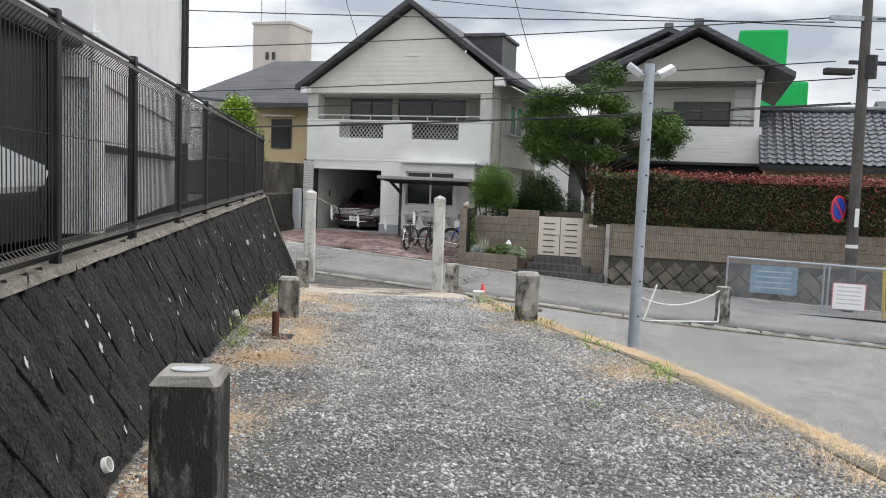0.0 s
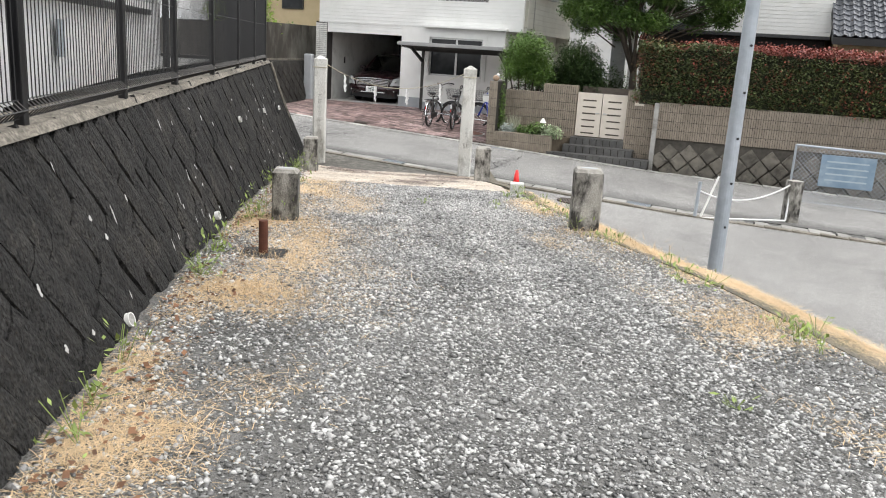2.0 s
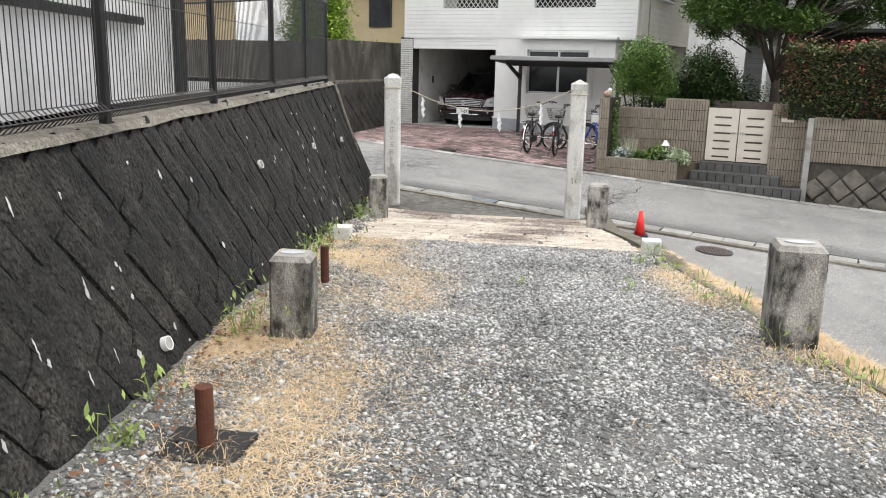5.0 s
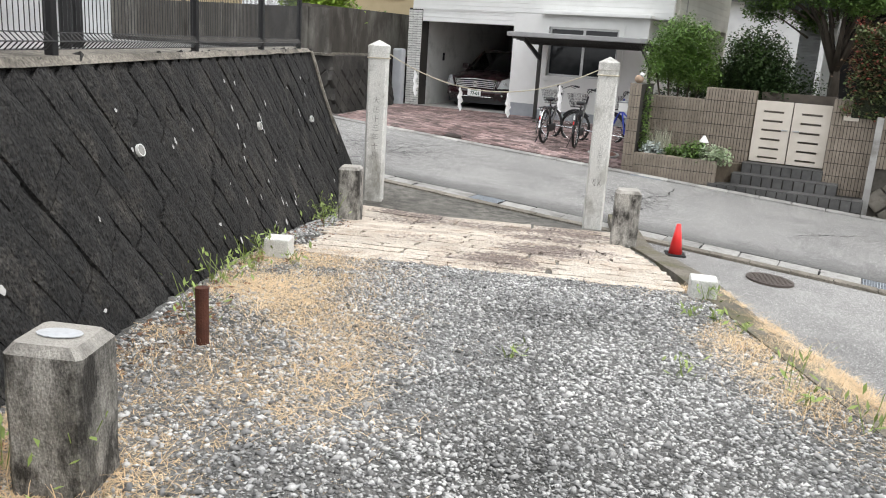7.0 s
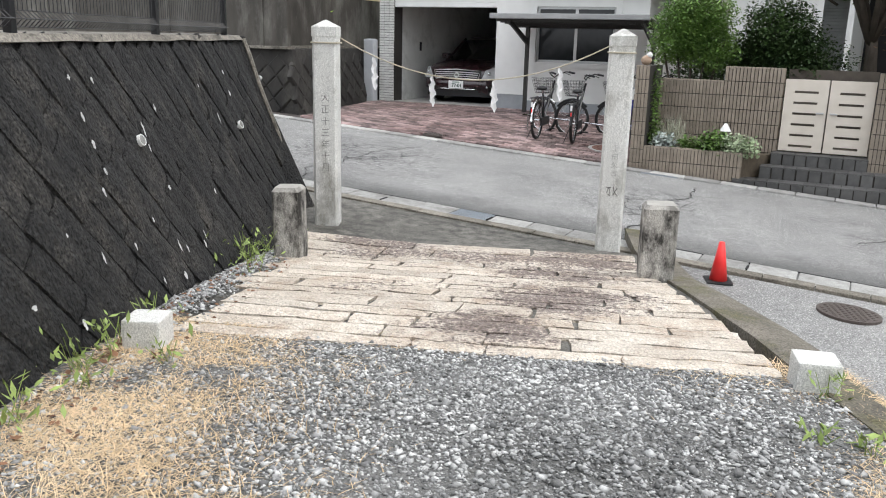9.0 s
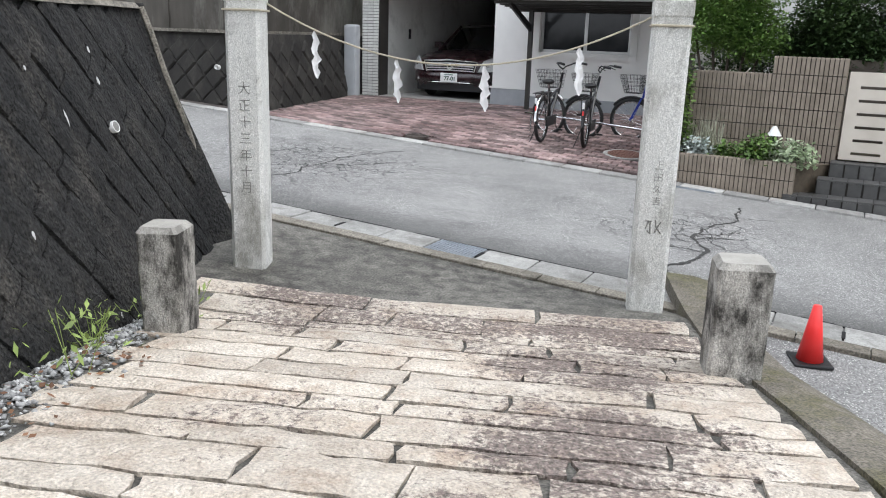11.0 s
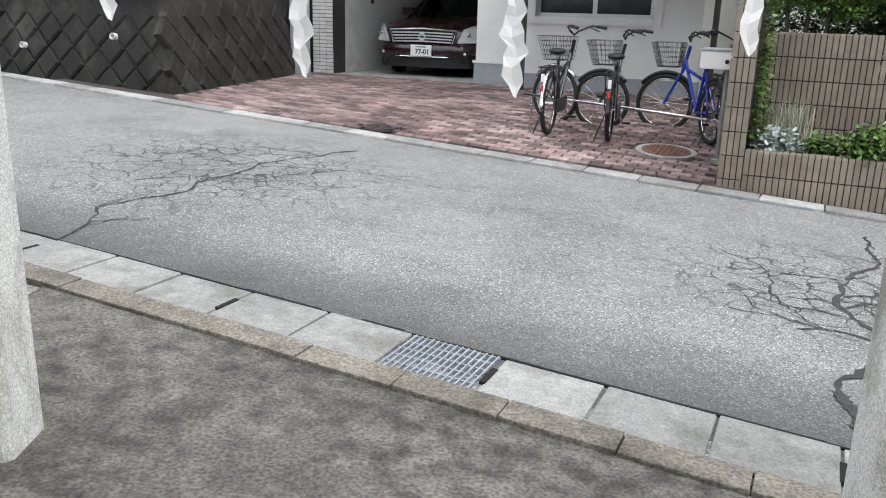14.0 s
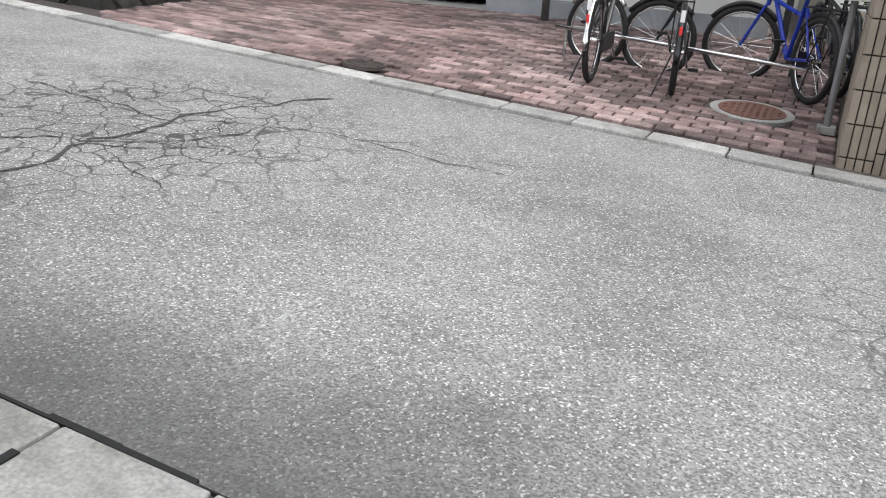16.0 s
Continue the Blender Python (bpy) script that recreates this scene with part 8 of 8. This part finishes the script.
# ---------- gravel, grass, weeds ----------
def scatter_path():
    rng = np.random.default_rng(21)
    n = 235000
    y = rng.uniform(0.6, 13.0, n)
    # more and smaller stones where the eye is near
    a = np.array([wall_x(q, path_z(q)) for q in y])
    b = np.array([edge_in(q) for q in y])
    f = rng.random(n)
    x = a + (b - a) * f
    grassy = np.array([noise.noise((p * 1.5, q * 1.1, 7)) for p, q in zip(x, y)])
    centre = (f > 0.24 + 0.06 * grassy) & (f < 0.93 + 0.08 * grassy)
    keep = centre | (rng.random(n) < 0.55)
    x, y = x[keep], y[keep]
    z = np.array([path_z(q) + 0.02 * noise.noise((p * 1.3, q * 1.3, 5)) for p, q in zip(x, y)])
    size = rng.gamma(4, 0.0025, len(x)).clip(0.005, 0.03)
    v, fc = stones(np.stack([x, y, z + size * 0.12], 1), size)
    g = soup("gravel", v, fc, GRAVEL)
    tagged(g, "loose grey crushed stones covering the path", "gravel", "", "stuff")
    # dry grass on both sides
    n = 230000
    y = rng.uniform(0.5, 13.2, n)
    left = rng.random(n) < 0.62
    a = np.array([wall_x(q, path_z(q)) for q in y])
    b = np.array([edge_in(q) for q in y])
    fr = np.abs(rng.normal(0, 1, n))
    wl = np.interp(y, [0, 4, 5.5, 7, 9, 10.5, 13], [0.1, 0.2, 0.35, 0.5, 0.6, 0.62, 0.45])
    wr = np.interp(y, [0, 4, 6, 8, 9, 12, 13.2], [0.45, 0.35, 0.18, 0.1, 0.14, 0.3, 0.3])
    x = np.where(left, a + 0.03 + fr * wl, b + 0.25 - fr * wr)
    clump = np.array([noise.noise((p * 1.9, q * 1.5, 2)) + 0.6 * noise.noise((p * 6, q * 6, 4)) for p, q in zip(x, y)])
    dense = np.interp(y, [0, 3.5, 5, 7.5, 9.5, 12, 13], [0.15, 0.25, 0.8, 1.0, 1.0, 0.9, 0.5])
    ok = (x > a) & (x < b + 0.3) & (clump + rng.normal(0, 0.25, n) > 0.0 - 0.28 * dense) & (rng.random(n) < dense)
    x, y = x[ok], y[ok]
    p = np.stack([x, y, np.array([path_z(q) for q in y]) - 0.005], 1)
    v, fc = blades(p, 0.06, 0.0019, 1.3, 0.25)
    g = soup("dry_grass", v, fc, STRAW)
    tagged(g, "straw-coloured dry grass along the path edges", "grass", "", "stuff")
    # matted straw lying over the edging where the path is widest
    n = 50000
    y = rng.uniform(1.5, 9.5, n)
    a, b = np.array([edge_in(q) for q in y]), np.array([edge_out(q) for q in y])
    x = a - 0.8 + (b - a + 0.76) * rng.beta(2.0, 1.3, n)
    clump = np.array([noise.noise((p * 1.7, q * 1.2, 12)) + 0.5 * noise.noise((p * 5, q * 5, 4)) for p, q in zip(x, y)])
    ok = clump + rng.normal(0, 0.2, n) > 0.02
    x, y = x[ok], y[ok]
    v, fc = blades(np.stack([x, y, np.array([path_z(q) for q in y]) - 0.004], 1), 0.06, 0.0019, 1.3, 0.25)
    g = soup("matted_straw", v, fc, STRAW)
    tagged(g, "flattened straw lying over the concrete edging", "grass", "", "stuff")
    # standing tufts by the bollards
    P = []
    for cx, cy, k, r in ((-1.5, 9.0, 260, 0.25), (-1.25, 8.6, 200, 0.3), (0.95, 9.4, 300, 0.3), (1.2, 9.3, 200, 0.2), (1.35, 8.7, 160, 0.3), (-1.9, 10.3, 300, 0.3), (-1.75, 11.2, 300, 0.35), (-1.6, 12.0, 260, 0.3), (0.8, 10.8, 350, 0.25), (0.75, 11.6, 350, 0.25), (1.7, 6.6, 160, 0.2), (2.0, 5.0, 260, 0.3), (2.2, 4.2, 260, 0.35), (-1.5, 7.6, 220, 0.3), (-1.3, 6.6, 200, 0.3)):
        q = rng.normal(0, r * 0.6, (k, 2)) + (cx, cy)
        P.append(np.c_[q, [path_z(b) - 0.005 for b in q[:, 1]]])
    v, fc = blades(np.concatenate(P), 0.1, 0.0016, 0.9, 0.7)
    g = soup("grass_tufts", v, fc, STRAW)
    tagged(g, "standing tufts of dry grass beside the bollards", "grass", "", "stuff")
    # brown litter of fallen leaves at the wall's foot
    q = np.stack([rng.uniform(0, 1, 900), rng.uniform(2, 15, 900)], 1)
    pts = [(wall_x(b, path_z(b)) + 0.05 + 0.35 * a * a, b, path_z(b) + 0.015) for a, b in q]
    v, fc = leaves(np.array(pts), 0.035, 1.5, 0.0, 0.25)
    g = soup("leaf_litter", v, fc, surf("brown litter", (0.12, 0.06, 0.035), (0.25, 0.13, 0.07), bump=0, island=0.4))
    tagged(g, "brown fallen leaves at the foot of the wall", "leaf litter", "", "stuff")


scatter_path()


def weeds():
    rng = np.random.default_rng(31)
    toe = []
    for k in range(20):
        y = rng.uniform(4.2, 16.2)
        toe.append((wall_x(y, path_z(y)) + abs(rng.normal(0, 0.12)) + 0.04, y, rng.uniform(0.07, 0.2), int(rng.uniform(12, 30))))
    for k in range(14):
        y = rng.uniform(6, 12.8)
        toe.append((edge_in(y) - abs(rng.normal(0, 0.15)), y, rng.uniform(0.05, 0.13), int(rng.uniform(10, 20))))
    for x, y, hgt, k in ((-1.62, 5.35, 0.16, 26), (-1.55, 4.9, 0.12, 20), (-1.9, 7.6, 0.15, 24), (-2.05, 9.6, 0.22, 30), (-2.0, 9.05, 0.2, 26), (-2.15, 10.9, 0.22, 40), (-2.62, 14.5, 0.3, 46), (-2.78, 14.9, 0.22, 30), (-2.9, 15.6, 0.12, 20), (0.95, 9.55, 0.14, 16), (1.25, 9.0, 0.12, 14), (0.62, 12.72, 0.1, 24), (-2.2, 12.5, 0.1, 20), (0.75, 11.0, 0.2, 24), (0.95, 10.5, 0.16, 18), (-1.7, 9.15, 0.22, 22), (1.05, 5.3, 0.05, 12), (1.72, 6.3, 0.1, 24), (-0.55, 10.9, 0.06, 14), (0.25, 11.0, 0.08, 18), *toe):
        r = 0.3 * hgt + 0.02
        pts = np.c_[rng.normal(0, r, (k, 2)), rng.uniform(0, hgt, k)]
        v, f = leaves(pts, 0.055, 3.2, -0.5, 0.4)
        t = soup("weed", v, f, WEED)
        t.matrix_basis = at(x, y, path_z(y))
        stem = bmesh.new()
        for q in range(4):
            rod(stem, (rng.normal(0, r * 0.3), rng.normal(0, r * 0.3), -0.02), (rng.normal(0, r * 0.8), rng.normal(0, r * 0.8), hgt), 0.002, n=3)
        part("stem", stem, WEED, t)
        tagged(t, "small green weed growing at the edge of the path", "weed", "weeds along the path", "stuff")
    # moss and grit at the paving's edge
    n = 2600
    y = rng.uniform(13.0, 16.6, n)
    x = np.array([wall_x(q, path_z(q)) for q in y]) + np.abs(rng.normal(0, 0.12, n))
    z = np.array([path_z(q) for q in y])
    size = rng.gamma(5, 0.0035, n).clip(0.008, 0.03)
    v, fc = stones(np.stack([x, y, z], 1), size)
    g = soup("grit", v, fc, GRAVEL)
    tagged(g, "loose grit between wall and paving", "gravel", "", "stuff")


weeds()


# ---------- pieces of the pavements ----------
def stone_paving():
    """Cream stone setts in uneven rows over the foot of the path."""
    bed = structure(part("stone_paving", B((-2.3, 0.3, 13.1, 16.4, -1.2, -1.1)), SOIL), "worn cream stone paving in uneven rows")
    rnd = random.Random(14)
    y = 12.95
    row = 0
    while y < 16.3:
        d = rnd.choice((0.17, 0.21, 0.25, 0.29)) if row else 0.16
        d = min(d, 16.43 - y)
        if d < 0.1:
            break
        ym = y + d / 2
        xl = float(np.interp(ym, (12.9, 14.4, 16.1, 16.7), (-2.32, -2.55, -2.85, -2.98)))
        xr = float(np.interp(ym, (12.9, 14.4, 15.2, 16.6), (0.53, 0.36, 0.25, 0.1)))
        x = xl + rnd.uniform(-0.1, 0.1)
        while x < xr - 0.12:
            w = rnd.choice((0.4, 0.55, 0.7, 0.85, 1.0, 1.15)) * rnd.uniform(0.9, 1.1)
            w = min(w, xr - x + rnd.uniform(-0.04, 0.06))
            if xr - (x + w) < 0.15:
                w = xr - x
            bm = bmesh.new()
            nx, ny = 7, 3
            gr = []
            ga = rnd.uniform(0.005, 0.015)
            skew = rnd.uniform(-0.02, 0.02)
            for j in range(ny):
                gr.append([])
                for i in range(nx):
                    px = x + ga + (w - 2 * ga) * i / (nx - 1)
                    py = y + ga + (d - 2 * ga) * j / (ny - 1) + skew * (i / (nx - 1) - 0.5)
                    if i in (0, nx - 1):
                        px += rnd.uniform(-0.016, 0.016)
                    if j in (0, ny - 1):
                        py += rnd.uniform(-0.012, 0.012)
                    inner = 0 < i < nx - 1 and 0 < j < ny - 1
                    z = max(path_z(py), road_z(px, py) + 0.022) + (0.016 if inner else 0.004) + 0.01 * noise.noise((px * 7, py * 7, 2))
                    gr[-1].append(bm.verts.new((px, py, z)))
            for j in range(ny - 1):
                for i in range(nx - 1):
                    bm.faces.new((gr[j][i], gr[j][i + 1], gr[j + 1][i + 1], gr[j + 1][i]))
            r = bmesh.ops.extrude_edge_only(bm, edges=[e for e in bm.edges if e.is_boundary])
            for q in r["geom"]:
                if isinstance(q, bmesh.types.BMVert):
                    q.co.z -= 0.06
            bmesh.ops.recalc_face_normals(bm, faces=bm.faces)
            part("paving_stone", bm, CREAM_STONE, bed)
            x += w
        y += d
        row += 1


stone_paving()


def brick_pavers():
    me = block_mesh("paver", 0.189, 0.089, 0.05, 0.006, PAVER)
    made, rest = 0, []
    pitch_v, pitch_s = 0.102, 0.203
    for j in range(42):
        v = 0.24 + j * pitch_v
        for i in range(46):
            s = -5.2 + i * pitch_s + (pitch_s / 2 if j % 2 else 0)
            left = -4.15 - 0.21 * (v - 0.5) + 0.15
            if s < left or s > 2.1:
                continue
            if math.hypot(s - 1.52, v - 1.12) < 0.33 or math.hypot(s + 1.28, v - 0.33) < 0.2:
                continue
            m = Matrix.Translation((s, v, drive_z(s, v) - 0.024)) @ Matrix.Rotation(0.0585 * (1 - v / 4.5), 4, "Y") @ Matrix.Rotation(math.atan((-0.37 + 0.68) / 4.3), 4, "X")
            if made < 300 and v < 2.4 and s > -1.9 and (j < 9 or made < 300):
                piece("paver", me, FORECOURT, m)
                made += 1
            else:
                rest.append(m)
    src = [v.co.copy() for v in me.vertices]
    fs = [list(p.vertices) for p in me.polygons]
    tri = []
    for f in fs:
        for k in range(1, len(f) - 1):
            tri.append((f[0], f[k], f[k + 1]))
    base = np.array([[*c, 1] for c in src])
    V = np.concatenate([(np.array(m) @ base.T).T[:, :3] for m in rest])
    F = np.concatenate([np.array(tri) + k * len(src) for k in range(len(rest))])
    PAVER2 = surf("red brown paver field", (0.15, 0.088, 0.083), (0.38, 0.285, 0.27), rough=0.8, scale=7, big=0.7, bump=0.5, bscale=110, island=0.55, wide=0.04, stain=(0.075, 0.055, 0.052), stain_amt=0.75, grain=0.25, gscale=80)
    ob = soup("paver_field", V, F, PAVER2, FORECOURT)
    ob["kind"] = "stuff"


brick_pavers()
